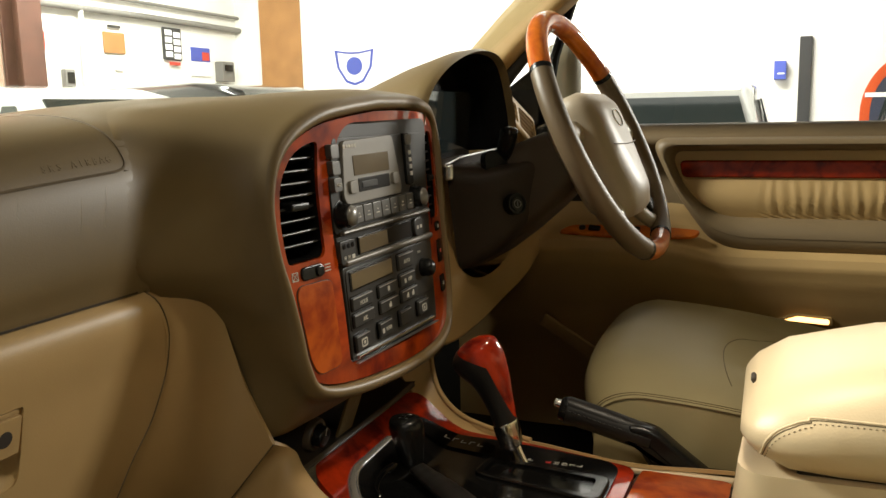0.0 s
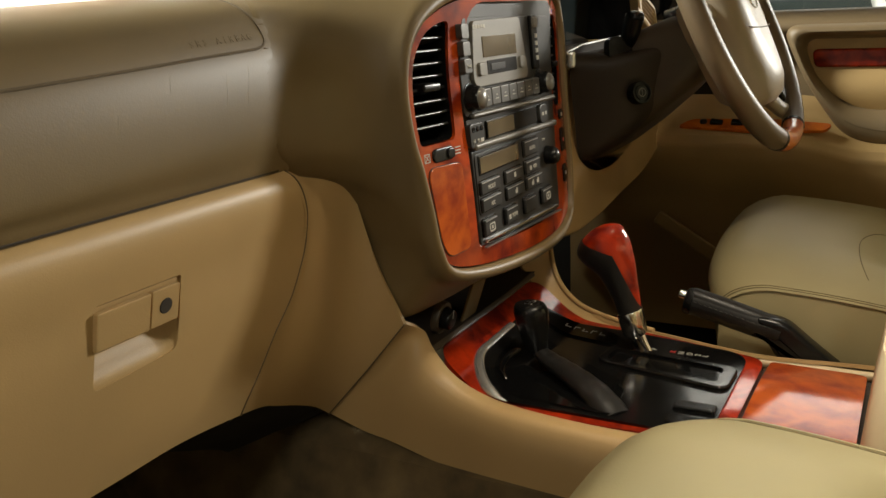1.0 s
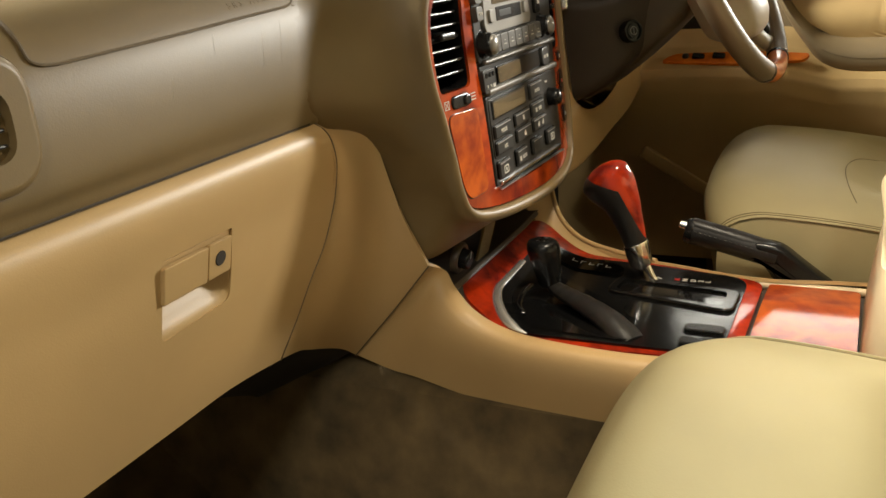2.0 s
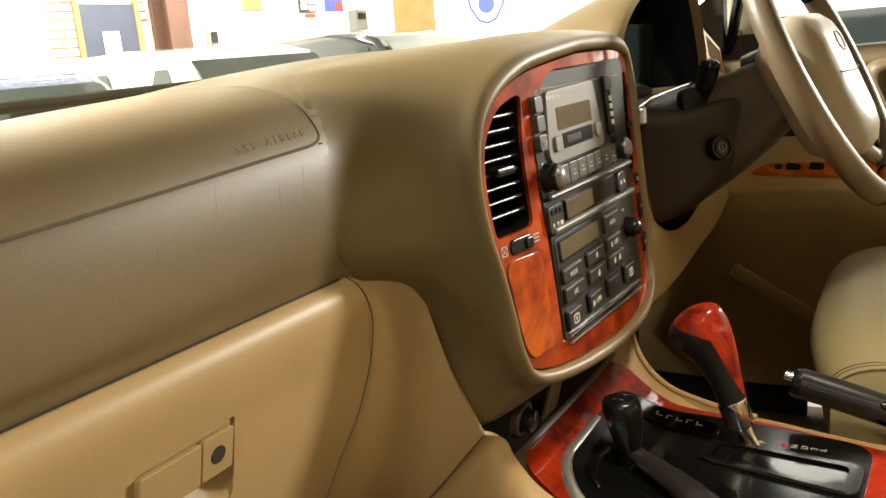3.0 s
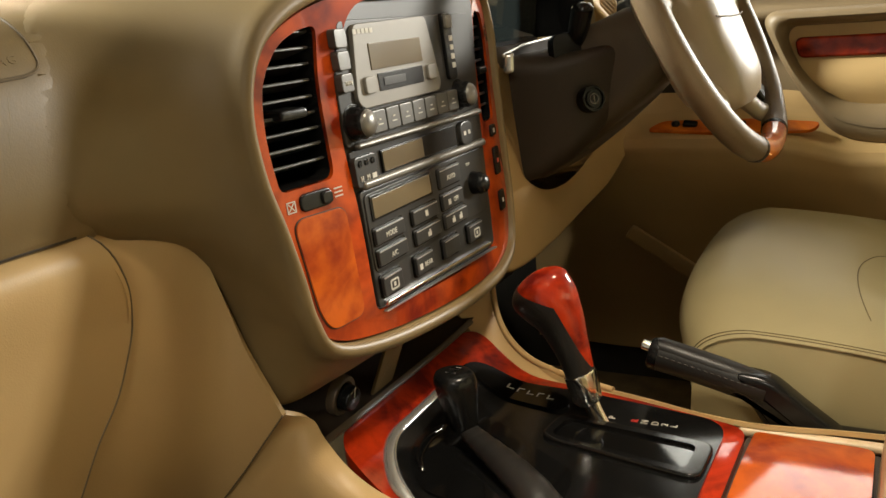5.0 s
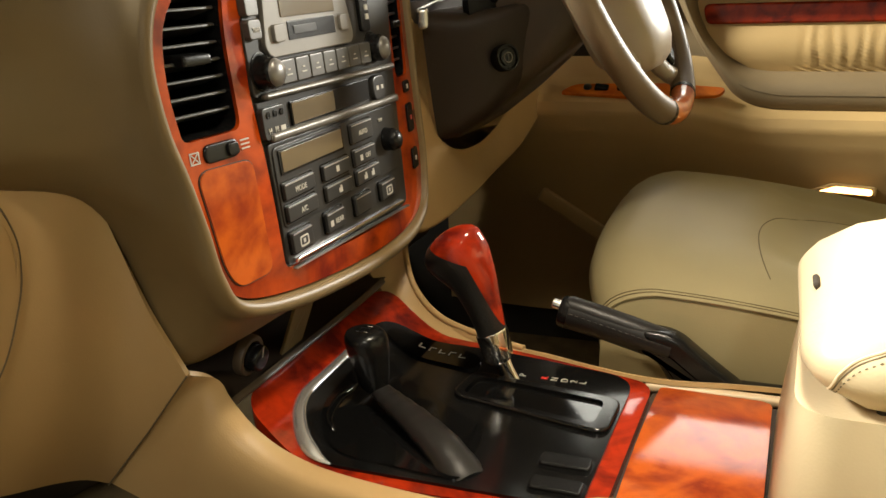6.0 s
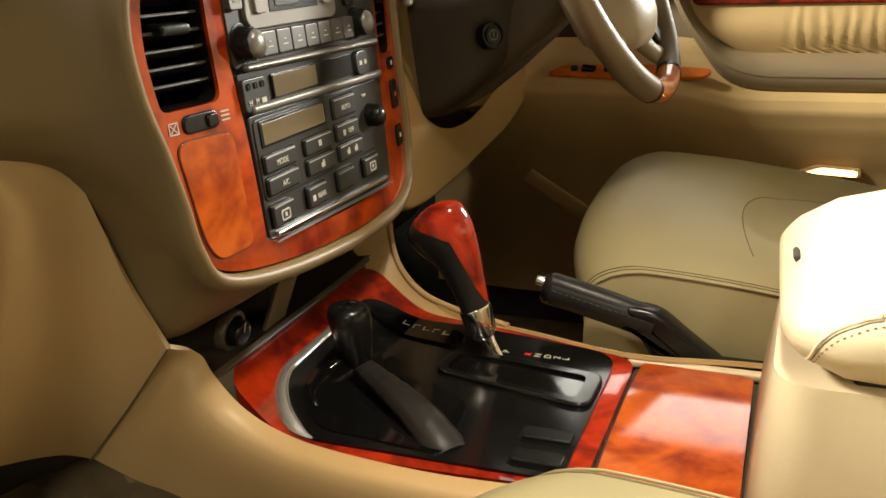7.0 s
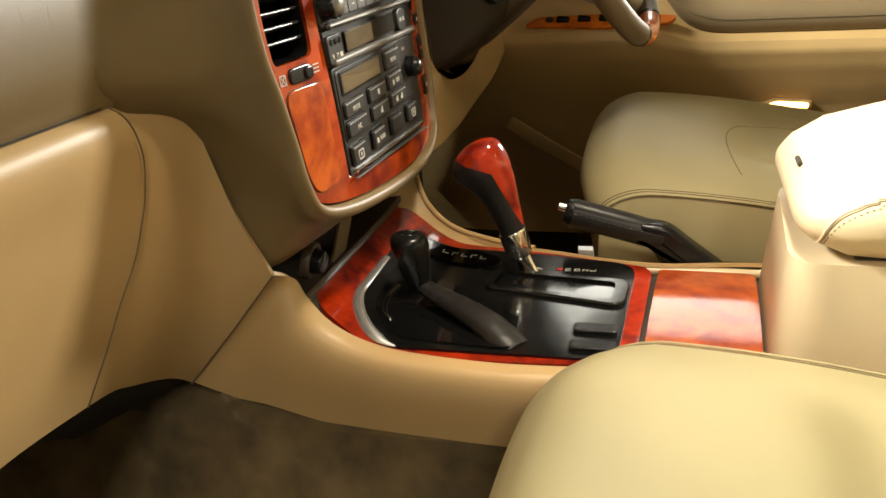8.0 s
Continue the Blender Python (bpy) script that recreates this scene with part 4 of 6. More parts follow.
for i in range(3):
    part("heater_dot", on_stack(rbox(0.0045, 0.0045, 0.001, 0.001, 1, Matrix.Translation((-0.0945 + i * 0.0085, 1.2875, 0.0003)))), BLACK, disc)
for i, ch in enumerate("HM"):
    lettering("key_letter", ch, 0.0055, STACK @ Matrix.Translation((-0.0945 + i * 0.0085, 1.2765, 0.0004)), INK, disc)
part("key_letter", on_stack(rbox(0.006, 0.0035, 0.0004, 0, 1, Matrix.Translation((-0.0775, 1.2765, 0.0003)))), INK, disc)
plate(0.071, 0.0945, 1.272, 1.2925, -0.005, 0.001, 0.008, 0.0015, KEY, "disc_key", disc)
for dx in (-0.005, 0.004):
    part("key_mark", on_stack(rbox(0.0045, 0.0035, 0.0004, 0.0, 1, Matrix.Translation((0.0828 + dx, 1.2825, 0.0012)))), INK, disc)

# ---- climate control ----
climate = part("climate_panel", on_stack(prism(fillet([(-0.0950, 1.1800), (0.0, 1.1725), (0.1165, 1.1715), (0.1215, 1.265), (-0.0960, 1.2675)], [0.004, 0.05, 0.006, 0.004, 0.004], 4), -0.007, -0.003, 0.0012)), KEY, stack_panel, "charcoal climate panel with square keys")
plate(-0.0935, 0.112, 1.2065, 1.2645, -0.005, -0.0018, 0.006, 0.001, GREY, "inner_plate", climate)
plate(-0.0880, 0.0070, 1.2440, 1.2625, -0.004, -0.0008, 0.0012, 0.0004, BLACK, "display_frame", climate)
plate(-0.0855, 0.0045, 1.2458, 1.2607, -0.002, -0.0002, 0.001, 0.0003, LCD, "climate_display", climate, "dim amber-grey climate display")
CLIMATE_KEYS = [(-0.0905, -0.048, 1.2265, 1.2385, "MODE"), (-0.0905, -0.048, 1.2105, 1.2225, "A/C"), (-0.0335, 0.0095, 1.2265, 1.2385, ""), (-0.0335, 0.0095, 1.2105, 1.2225, "demist"),
        (0.019, 0.0585, 1.2450, 1.2605, "AUTO"), (0.019, 0.0585, 1.2265, 1.2395, "OFF"), (0.019, 0.062, 1.2105, 1.2225, "air"),
        (-0.0905, -0.062, 1.1875, 1.2025, "screen"), (-0.0395, -0.0105, 1.1875, 1.2025, "REAR"), (0.0105, 0.0395, 1.1875, 1.2025, ""), (0.0595, 0.0885, 1.1875, 1.2025, "screen")]
for x0, x1, z0, z1, text in CLIMATE_KEYS:
    k = plate(x0, x1, z0, z1, -0.005, 0.0012, 0.0022, 0.0013, KEY, "climate_key", climate)
    cx, cz = (x0 + x1) / 2, (z0 + z1) / 2
    # satin strip drawn for the highlight on the key's upper edge
    part("key_edge_glint", on_stack(rbox(x1 - x0 - 0.003, 0.0008, 0.0006, 0, 1, Matrix.Translation((cx, z1 - 0.0012, 0.0010)))), SATINCHROME, k)
    part("key_well", on_stack(prism(fillet([(x0 - 0.0013, z0 - 0.0013), (x1 + 0.0013, z0 - 0.0013), (x1 + 0.0013, z1 + 0.0013), (x0 - 0.0013, z1 + 0.0013)], 0.0028, 4), -0.004, -0.0013)), BLACK, k)
    if text.isupper() or text == "A/C":
        lettering("key_letter", text, 0.0056, STACK @ Matrix.Translation((cx + (0.004 if text in ("OFF", "REAR") else 0), cz - 0.001, 0.0014)), INK, k)
        if text in ("OFF", "REAR"):
            part("fan_mark", on_stack(rbox(0.0045, 0.0045, 0.0003, 0, 1, Matrix.Translation((cx - 0.0085, cz - 0.001, 0.0014)))), INK, k)
    elif text == "screen":
        part("screen_mark", on_stack(cut(prism(fillet([(cx - 0.006, cz - 0.005), (cx + 0.006, cz - 0.005), (cx + 0.006, cz + 0.003), (cx - 0.006, cz + 0.003)], 0.002, 3), 0.0008, 0.0016), [prism(fillet([(cx - 0.0048, cz - 0.0038), (cx + 0.0048, cz - 0.0038), (cx + 0.0048, cz + 0.0018), (cx - 0.0048, cz + 0.0018)], 0.0015, 3), 0.0, 0.01)])), INK, k)
        part("screen_mark", on_stack(rbox(0.003, 0.003, 0.0003, 0, 1, Matrix.Translation((cx, cz - 0.001, 0.0014)))), INK, k)
    elif text:
        for dx in (-0.0075, 0.0065) if text == "air" else (0,):
            part("air_mark", on_stack(rbox(0.0055, 0.0036, 0.0003, 0.0, 1, Matrix.Translation((cx + dx, cz - 0.001, 0.0014)))), INK, k)
            part("air_mark", on_stack(rbox(0.0025, 0.0018, 0.0004, 0.0, 1, Matrix.Translation((cx + dx + 0.001, cz + 0.0016, 0.0014)))), INK, k)
    else:
        if z0 > 1.21:
            part("fan_mark", on_stack(rbox(0.0045, 0.0045, 0.0003, 0, 1, Matrix.Translation((cx, cz, 0.0014)))), INK, k)
knob(0.0865, 1.2365, 0.0095, 0.0085, "temperature_knob", climate, BLACK)
lettering("dial_letter", "TEMP", 0.0036, STACK @ Matrix.Translation((0.079, 1.2545, -0.0014)), INK, climate)
part("bright_rail", on_stack(rbox(0.190, 0.0034, 0.005, 0.001, 2, Matrix.Translation((0.006, 1.1795, -0.001)) @ pose(0, 0, 0, 0, 0, -1.8))), CHROME, climate, "polished metal strip")
part("bright_edge", on_stack(rbox(0.204, 0.0014, 0.004, 0.0005, 1, Matrix.Translation((0.010, 1.1738, -0.0005)) @ pose(0, 0, 0, 0, 0, -2.2))), SATINCHROME, climate)

# ---- switches set in the walnut ----
rocker = plate(-0.1565, -0.1255, 1.2665, 1.2785, -0.006, 0.0022, 0.0055, 0.0015, BLACK, "vent_switch", bezel, "small black rocker switch", True)
plate(-0.1375, -0.1275, 1.2682, 1.2768, 0.0, 0.0042, 0.003, 0.0012, BLACK, "rocker", rocker, "", True)
for i in range(3):
    part("warm_mark", on_stack(rbox(0.0085, 0.0009, 0.0004, 0, 1, Matrix.Translation((-0.1175, 1.2700 + i * 0.0028, 0.0004))), True), INK, bezel)
for a, dx, dz, w, h in ((0, 0, 0.0046, 0.0105, 0.0009), (0, 0, -0.0046, 0.0105, 0.0009), (0, 0.0048, 0, 0.0009, 0.0100), (0, -0.0048, 0, 0.0009, 0.0100), (45, 0, 0, 0.010, 0.0008), (-45, 0, 0, 0.010, 0.0008)):
    part("closed_mark", on_stack(rbox(w, h, 0.0004, 0, 1, Matrix.Translation((-0.1640, 1.2720, 0.0004)) @ Matrix.Scale(0.75, 4) @ Matrix.Translation((dx, dz, 0)) @ pose(0, 0, 0, 0, 0, a)), True), INK, bezel)
FLAP = fillet([(-0.1665, 1.2640), (-0.1135, 1.2625), (-0.1115, 1.1820), (-0.1480, 1.1815), (-0.1570, 1.1960)], [0.013, 0.009, 0.010, 0.010, 0.014], 6)
FLAP_IN = fillet([(-0.1659, 1.2634), (-0.1141, 1.2619), (-0.1121, 1.1826), (-0.1477, 1.1821), (-0.1565, 1.1963)], [0.0127, 0.0087, 0.0097, 0.0097, 0.0137], 6)
flap = part("coin_flap_gap", on_stack(prism(FLAP, -0.004, 0.0006), True), GAP, bezel)
part("coin_flap", on_stack(prism(FLAP_IN, -0.004, 0.0014, 0.0006, 2), True), WOOD_HONEY, bezel, "honey-coloured walnut coin box flap")
for z0, z1, nm in ((1.229, 1.256, "hazard_switch"), (1.193, 1.213, "lock_switch"), (1.2665, 1.2775, "vent_switch")):
    sw = plate(0.1555, 0.1745, z0, z1, -0.006, 0.0022, 0.004, 0.0012, BLACK, nm, bezel, "black push switch", True)
    part("switch_mark", on_stack(rbox(0.005, 0.004, 0.0004, 0, 1, Matrix.Translation((0.165, (z0 + z1) / 2, 0.0024))), True), RED if nm == "hazard_switch" else INK, sw)

# ---- open pocket under the stack with the power socket ----
pocket = part("stack_pocket", thick(sheet(lambda x, t: (x, 0.80 + 0.09 * math.sin(math.pi * t), 1.075 + 0.085 * t), lin(-0.128, 0.175, 12), lin(0, 1, 12)), 0.003), COLUMN, dashboard, "dark brown open pocket")
part("pocket_lip", thick(sheet(lambda x, t: (x, 0.797 - 0.004 * math.sin(math.pi * t) + 0.35 * max(0, x - 0.05) ** 2, 1.0745 + 0.0075 * t - 0.03 * (x + 0.12) * 0.35), lin(-0.125, 0.15, 24), lin(0, 1, 7)), 0.004), COLUMN2, dashboard, "brown lip of the open pocket")
part("pocket_divider", moved(prism(fillet([(-0.044, 1.076), (-0.012, 1.074), (0.030, 1.118), (-0.004, 1.120)], 0.003, 3), -0.003, 0.0, 0.001), Matrix(((1, 0, 0, 0), (0, 0, -1, 0.803), (0, 1, 0, 0), (0, 0, 0, 1)))), DASH, dashboard, "slanting brown divider in the pocket")
sock = part("power_socket", moved(ring_loft([[(r * math.cos(t), r * math.sin(t), z) for t in lin(0, 6.06, 28)] for r, z in ((0.0165, 0.0), (0.0165, 0.006), (0.0155, 0.0075), (0.0125, 0.0075), (0.0120, 0.0))]), pose(-0.085, 0.808, 1.100, 100, 0, 0)), COLUMN2, dashboard, "round power socket with black cap")
part("socket_cap", moved(prism([(0.0105 * math.cos(t), 0.0105 * math.sin(t)) for t in lin(0, 6.06, 28)], 0, 0.017, 0.003, 3), pose(-0.085, 0.808, 1.100, 100, 0, 0)), BLACK, sock)
part("socket_mark", moved(rbox(0.003, 0.008, 0.0005, 0, 1), pose(-0.085, 0.7905, 1.1035, 100, 0, 20)), INK, sock)

# ---- glovebox and knee panels ----
GPROF = [(0.97, 0.975), (1.0, 0.935), (1.03, 0.912), (1.07, 0.893), (1.11, 0.876), (1.15, 0.862), (1.19, 0.851), (1.22, 0.8445), (1.245, 0.838), (1.262, 0.836), (1.272, 0.8395), (1.2785, 0.850)]


def glove_y(x, z):
    return curve(z, GPROF)


def seam_x(z):
    return curve(z, [(0.97, -0.290), (1.06, -0.287), (1.112, -0.274), (1.14, -0.265), (1.165, -0.2515), (1.19, -0.2440), (1.212, -0.2395), (1.235, -0.2420), (1.256, -0.2505), (1.278, -0.262)])


def arch_z(x):
    return curve(x, [(-0.80, 1.083), (-0.42, 1.079), (-0.36, 1.078), (-0.287, 1.067), (-0.25, 1.0585), (-0.236, 1.052), (-0.17, 1.021), (-0.145, 1.002)])


def glove_point(u, v):
    z0 = 1.066
    z = z0 + (1.2785 - z0) * v
    xr = seam_x(z) - 0.0007
    x = -0.80 + (xr + 0.80) * u
    zz = arch_z(x) + (1.2785 - arch_z(x)) * v
    return (x, glove_y(x, zz), zz)


LATCH_HOLE = fillet([(-0.4565, 1.1665), (-0.3835, 1.1700), (-0.3835, 1.2262), (-0.4565, 1.2262)], [0.006, 0.008, 0.003, 0.003], 5)
hole_m = Matrix(((1, 0, 0, 0), (0, 0, -1, 0.85), (0, 1, 0, 0), (0, 0, 0, 1)))
glovebox = part("glovebox_door", cut(shell(sheet(glove_point, lin(0, 1, 60), lin(0, 1, 36)), 0.006), [prism(LATCH_HOLE, -0.05, 0.05, 0, 1, hole_m)]), TAN, dashboard, "tan vinyl glovebox door with recessed latch")


# the knee panel: a skin stretched between the seam, the shoulder, the console's seam and the arch
def along(pts, n):
    """n points at even steps along a polyline."""
    d = [0.0]
    for p, q in zip(pts, pts[1:]):
        d.append(d[-1] + (q - p).length)
    out = []
    for k in lin(0, d[-1], n):
        i = next(j for j in range(1, len(d)) if d[j] >= k - 1e-9)
        out.append(pts[i - 1].lerp(pts[i], (k - d[i - 1]) / max(1e-9, d[i] - d[i - 1])))
    return out


NU, NV = 30, 34
left = along([Vector((seam_x(z) + 0.0007, glove_y(0, z), z)) for z in lin(1.2785, 1.067, 40)], NV)
right = along(spline([(-0.240, 0.850, 1.2795), (-0.2165, 0.8405, 1.2735), (-0.1955, 0.836, 1.2595), (-0.1805, 0.8345, 1.240), (-0.1715, 0.830, 1.205), (-0.1660, 0.8215, 1.165), (-0.1605, 0.803, 1.1180)], 8), NV)
upper = along([left[0], right[0]], NU)
arch = [Vector((x, curve(x, [(-0.2863, glove_y(0, 1.067)), (-0.25, glove_y(0, 1.058)), (-0.20, 0.905), (-0.145, 0.906)]), arch_z(x))) for x in lin(-0.2863, -0.145, 18)]
lower = along([left[-1]] + arch[1:], 19)[:-1] + along([Vector((-0.145, 0.906, 1.002)), Vector((-0.1530, 0.851, 1.0625)), right[-1]], NU - 18)
grid = []
for i in range(NU):
    u = i / (NU - 1)
    row = []
    for j in range(NV):
        v = j / (NV - 1)
        c = upper[i] * (1 - v) + lower[i] * v + left[j] * (1 - u) + right[j] * u
        row.append(c - upper[0] * (1 - u) * (1 - v) - upper[-1] * u * (1 - v) - lower[0] * (1 - u) * v - lower[-1] * u * v)
    grid.append(row)
for step in range(160):
    grid = [[grid[i][j] if i in (0, NU - 1) or j in (0, NV - 1) else (grid[i - 1][j] + grid[i + 1][j] + grid[i][j - 1] + grid[i][j + 1]) * 0.25 for j in range(NV)] for i in range(NU)]
for i in range(1, NU - 1):
    for j in range(1, NV - 1):
        u, v = i / (NU - 1), j / (NV - 1)
        swell = 0.014 * math.sin(math.pi * u) ** 1.5 * math.sin(math.pi * v)
        grid[i][j] = grid[i][j] + Vector((-0.35, -0.9, 0.1)) * swell
part("knee_panel", shell(sheet(lambda i, j: grid[i][j], range(NU), range(NV)), 0.004), TAN, dashboard, "tan vinyl knee panel beside the console", 80)
part("panel_seam", tube([(seam_x(z) + 0.0002, glove_y(0, z) - 0.0003, z) for z in lin(1.066, 1.276, 40)], 0.0006, 6), SEAM, dashboard)
part("dash_gap", tube([(x, 0.8440, 1.2775) for x in lin(-0.8, -0.27, 20)], 0.0013, 6), GAP, dashboard)
# dark sheet put where shade lies behind the arch
part("footwell_shade_sheet", thick(sheet(lambda x, t: (x, 0.935 + 0.10 * t - 0.02 * ss(-0.25, -0.14, x) * (1 - t), arch_z(x) + 0.004 - 0.075 * t), lin(-0.80, -0.105, 44), lin(0, 1, 8)), 0.004), FOOTSHADE, dashboard, "dark sheet for the shade under the glovebox")
part("knee_seam", tube([(-0.1620, 0.8015, 1.1185), (-0.1545, 0.8500, 1.0625), (-0.1468, 0.9055, 1.0020)], 0.0007, 8), SEAM, dashboard)
part("panel_gap", thick(sheet(lambda x, z: (seam_x(z) + x, glove_y(x, z) + 0.010, z), lin(-0.003, 0.003, 4), lin(1.06, 1.262, 24)), 0.002), GAP, dashboard)

# latch of the glovebox: a scooped recess, a paddle and a lock barrel
latch_m = Matrix(((1, 0, 0, 0), (0, -0.25, -1, 0.8475 + 0.25 * 1.21), (0, 1, 0, 0), (0, 0, 0, 1)))
part("latch_recess", shell(sheet(lambda x, z: (x, glove_y(x, z) + 0.0005 + 0.014 * ss(1.168, 1.192, z) * ss(-0.380, -0.398, x) * ss(-0.466, -0.456, x) * ss(1.2310, 1.2240, z), z), lin(-0.466, -0.380, 18), lin(1.162, 1.230, 16)), 0.002), TAN, glovebox)
latch = part("latch_plate", moved(prism(fillet([(-0.460, 1.1955), (-0.385, 1.1955), (-0.385, 1.225), (-0.460, 1.225)], 0.003, 4), -0.010, -0.001, 0.0006), latch_m), TAN, glovebox, "tan plastic glovebox latch with lock")
part("latch_paddle", moved(prism(fillet([(-0.458, 1.195), (-0.4135, 1.195), (-0.4135, 1.222), (-0.458, 1.222)], 0.002, 4), 0.0, 0.0045, 0.0015), latch_m), TAN, latch)
part("lock_plate", moved(prism(fillet([(-0.412, 1.195), (-0.387, 1.195), (-0.387, 1.222), (-0.412, 1.222)], 0.002, 4), 0.0, 0.0035, 0.001), latch_m), TAN, latch)
part("lock_barrel", moved(prism([(-0.3995 + 0.0056 * math.cos(t), 1.2085 + 0.0056 * math.sin(t)) for t in lin(0, 6.02, 24)], 0.0, 0.0042, 0.0006), latch_m), GAP, latch)

# ---- centre console ----
console = empty("centre_console", "tan centre console with walnut trim and black selector plate", "console")
EDGE_L = spline([(-0.122, 0.06, 1.036), (-0.122, 0.40, 1.036), (-0.124, 0.52, 1.036), (-0.131, 0.62, 1.036), (-0.131, 0.70, 1.040), (-0.129, 0.742, 1.047), (-0.128, 0.772, 1.062), (-0.131, 0.790, 1.086), (-0.136, 0.796, 1.104), (-0.1565, 0.803, 1.1165)], 6)
LOW_L = spline([(-0.152, 0.06, 0.93), (-0.152, 0.40, 0.935), (-0.152, 0.52, 0.942), (-0.150, 0.64, 0.955), (-0.148, 0.73, 0.967), (-0.146, 0.79, 0.976), (-0.145, 0.835, 0.986), (-0.145, 0.862, 0.990), (-0.144, 0.89, 0.997), (-0.144, 0.906, 1.002)], 6)
EDGE_R = spline([(0.098, 0.06, 1.036), (0.093, 0.40, 1.034), (0.0835, 0.52, 1.033), (0.1065, 0.62, 1.033), (0.1195, 0.69, 1.035), (0.142, 0.735, 1.043), (0.165, 0.77, 1.056), (0.187, 0.788, 1.078), (0.200, 0.796, 1.112)], 6)
LOW_R = spline([(0.152, 0.06, 0.93), (0.152, 0.40, 0.935), (0.152, 0.52, 0.942), (0.155, 0.64, 0.95), (0.165, 0.73, 0.955), (0.185, 0.79, 0.96), (0.20, 0.84, 0.96), (0.21, 0.88, 0.96), (0.215, 0.92, 0.96)], 6)


def side_wall(top, low, s):
    def f(i, v):
        a, b = top[i], low[i]
        p = a.lerp(b, v)
        p.x += s * ((0.020 if s < 0 else 0.009) - (0.016 if s < 0 else 0.005) * ss(0.75, 1.0, i / (len(top) - 1))) * math.sin(math.pi * min(1, v) ** 0.55) * (1 - 0.3 * v)
        p.z += (0.006 if s < 0 else 0.002) * math.sin(math.pi * min(1, v * 4)) if v < 0.25 else 0
        return p
    return shell(sheet(f, range(len(top)), [0, 0.02, 0.05, 0.09, 0.14, 0.2, 0.28, 0.4, 0.55, 0.7, 0.85, 1.0]), 0.004)


part("console_side", side_wall(EDGE_L, LOW_L, -1), TAN, console, "tan vinyl console side")
part("console_side", side_wall(EDGE_R, LOW_R, 1), TAN, console, "tan vinyl console side")
CHEEK_TOP = spline([(0.113, 0.640, 1.037), (0.127, 0.692, 1.040), (0.144, 0.737, 1.047), (0.166, 0.770, 1.064), (0.186, 0.788, 1.090), (0.203, 0.797, 1.128)], 6)
CHEEK_LOW = spline([(0.106, 0.640, 1.033), (0.116, 0.690, 1.033), (0.124, 0.735, 1.035), (0.134, 0.770, 1.046), (0.142, 0.792, 1.062), (0.146, 0.815, 1.090)], 6)


def cheek(i, t):
    p = CHEEK_LOW[i].lerp(CHEEK_TOP[i], t)
    p.z -= 0.006 * math.sin(math.pi * t) * i / len(CHEEK_TOP)
    return p


part("console_cheek", shell(sheet(cheek, range(len(CHEEK_TOP)), lin(0, 1, 9)), 0.004), TAN, console, "tan inner cheek rising to the stack")
part("cheek_edge", tube(CHEEK_TOP, 0.0032, 10), TAN, console)
part("console_base", rbox(0.22, 0.74, 0.06, 0.01, 2, pose(-0.015, 0.42, 0.985)), TAN, console)


def top_plate(y):
    """Height of the console's top along the car."""
    return 1.032 + 0.058 * ss(0.715, 0.85, y)


def lay(bm, lift=0.0):
    for v in bm.verts:
        v.co.z += top_plate(v.co.y)
    return bm


WOODPLATE = fillet([(-0.1205, 0.524), (0.078, 0.5165), (0.110, 0.64), (0.122, 0.72), (0.148, 0.790), (0.115, 0.8), (-0.09, 0.8), (-0.112, 0.79), (-0.1255, 0.745), (-0.129, 0.66)], [0.008, 0.02, 0.05, 0.05, 0.03, 0.02, 0.03, 0.03, 0.05, 0.05], 5)
BLACKPLATE = fillet([(-0.116, 0.538), (0.079, 0.532), (0.101, 0.66), (0.106, 0.775), (-0.078, 0.772), (-0.118, 0.74)], [0.012, 0.028, 0.04, 0.035, 0.05, 0.035], 8)


def tiled(poly, lo, hi, step=0.012):
    """A prism cut out of a fine grid, so that it can be bent to the console's top."""
    xs, ys = [p[0] for p in poly], [p[1] for p in poly]
    g = thick(sheet(lambda x, y: (x, y, hi), lin(min(xs) - 0.01, max(xs) + 0.01, 22), lin(min(ys) - 0.01, max(ys) + 0.01, 34)), -(hi - lo))
    for v in g.verts:
        if v.co.z > hi + 1e-6:
            v.co.z = lo
    return cut(g, [prism(poly, lo - 0.05, hi + 0.05)], "INTERSECT")


wood_plate = part("walnut_plate", lay(tiled(WOODPLATE, -0.010, 0.003)), WOOD_RED, console, "glossy cherry-red burr walnut plate")
b2 = wood_plate.modifiers.new("edge", "BEVEL")
b2.width, b2.segments, b2.limit_method, b2.angle_limit = 0.002, 3, "ANGLE", radians(50)
selector = part("selector_plate", lay(tiled(BLACKPLATE, -0.004, 0.0055)), SATIN, console, "glossy black selector plate")
b3 = selector.modifiers.new("edge", "BEVEL")
b3.width, b3.segments, b3.limit_method, b3.angle_limit = 0.0016, 2, "ANGLE", radians(50)
rim_path = [(p.x, p.y, top_plate(p.y) + 0.005) for p in BLACKPLATE if p.y > 0.716 and p.x < 0.0]
rim_path.sort(key=lambda p: p[0] + 0.3 * p[1])
rim_path += [(x, 0.7725 + 0.014 * (x + 0.05), top_plate(0.772) + 0.005) for x in (-0.035, -0.015, 0.005, 0.020)]
rim_n = len(rim_path) - 1
part("selector_rim", tube(rim_path, [(0.0010 + 0.0056 * min(1.0, 6 * i / rim_n) * (1 - 0.4 * i / rim_n), 0.0010 + 0.0028 * min(1.0, 6 * i / rim_n) * (1 - 0.4 * i / rim_n)) for i in range(rim_n + 1)], 10), BRIGHT, console, "bright satin metal crescent rim")

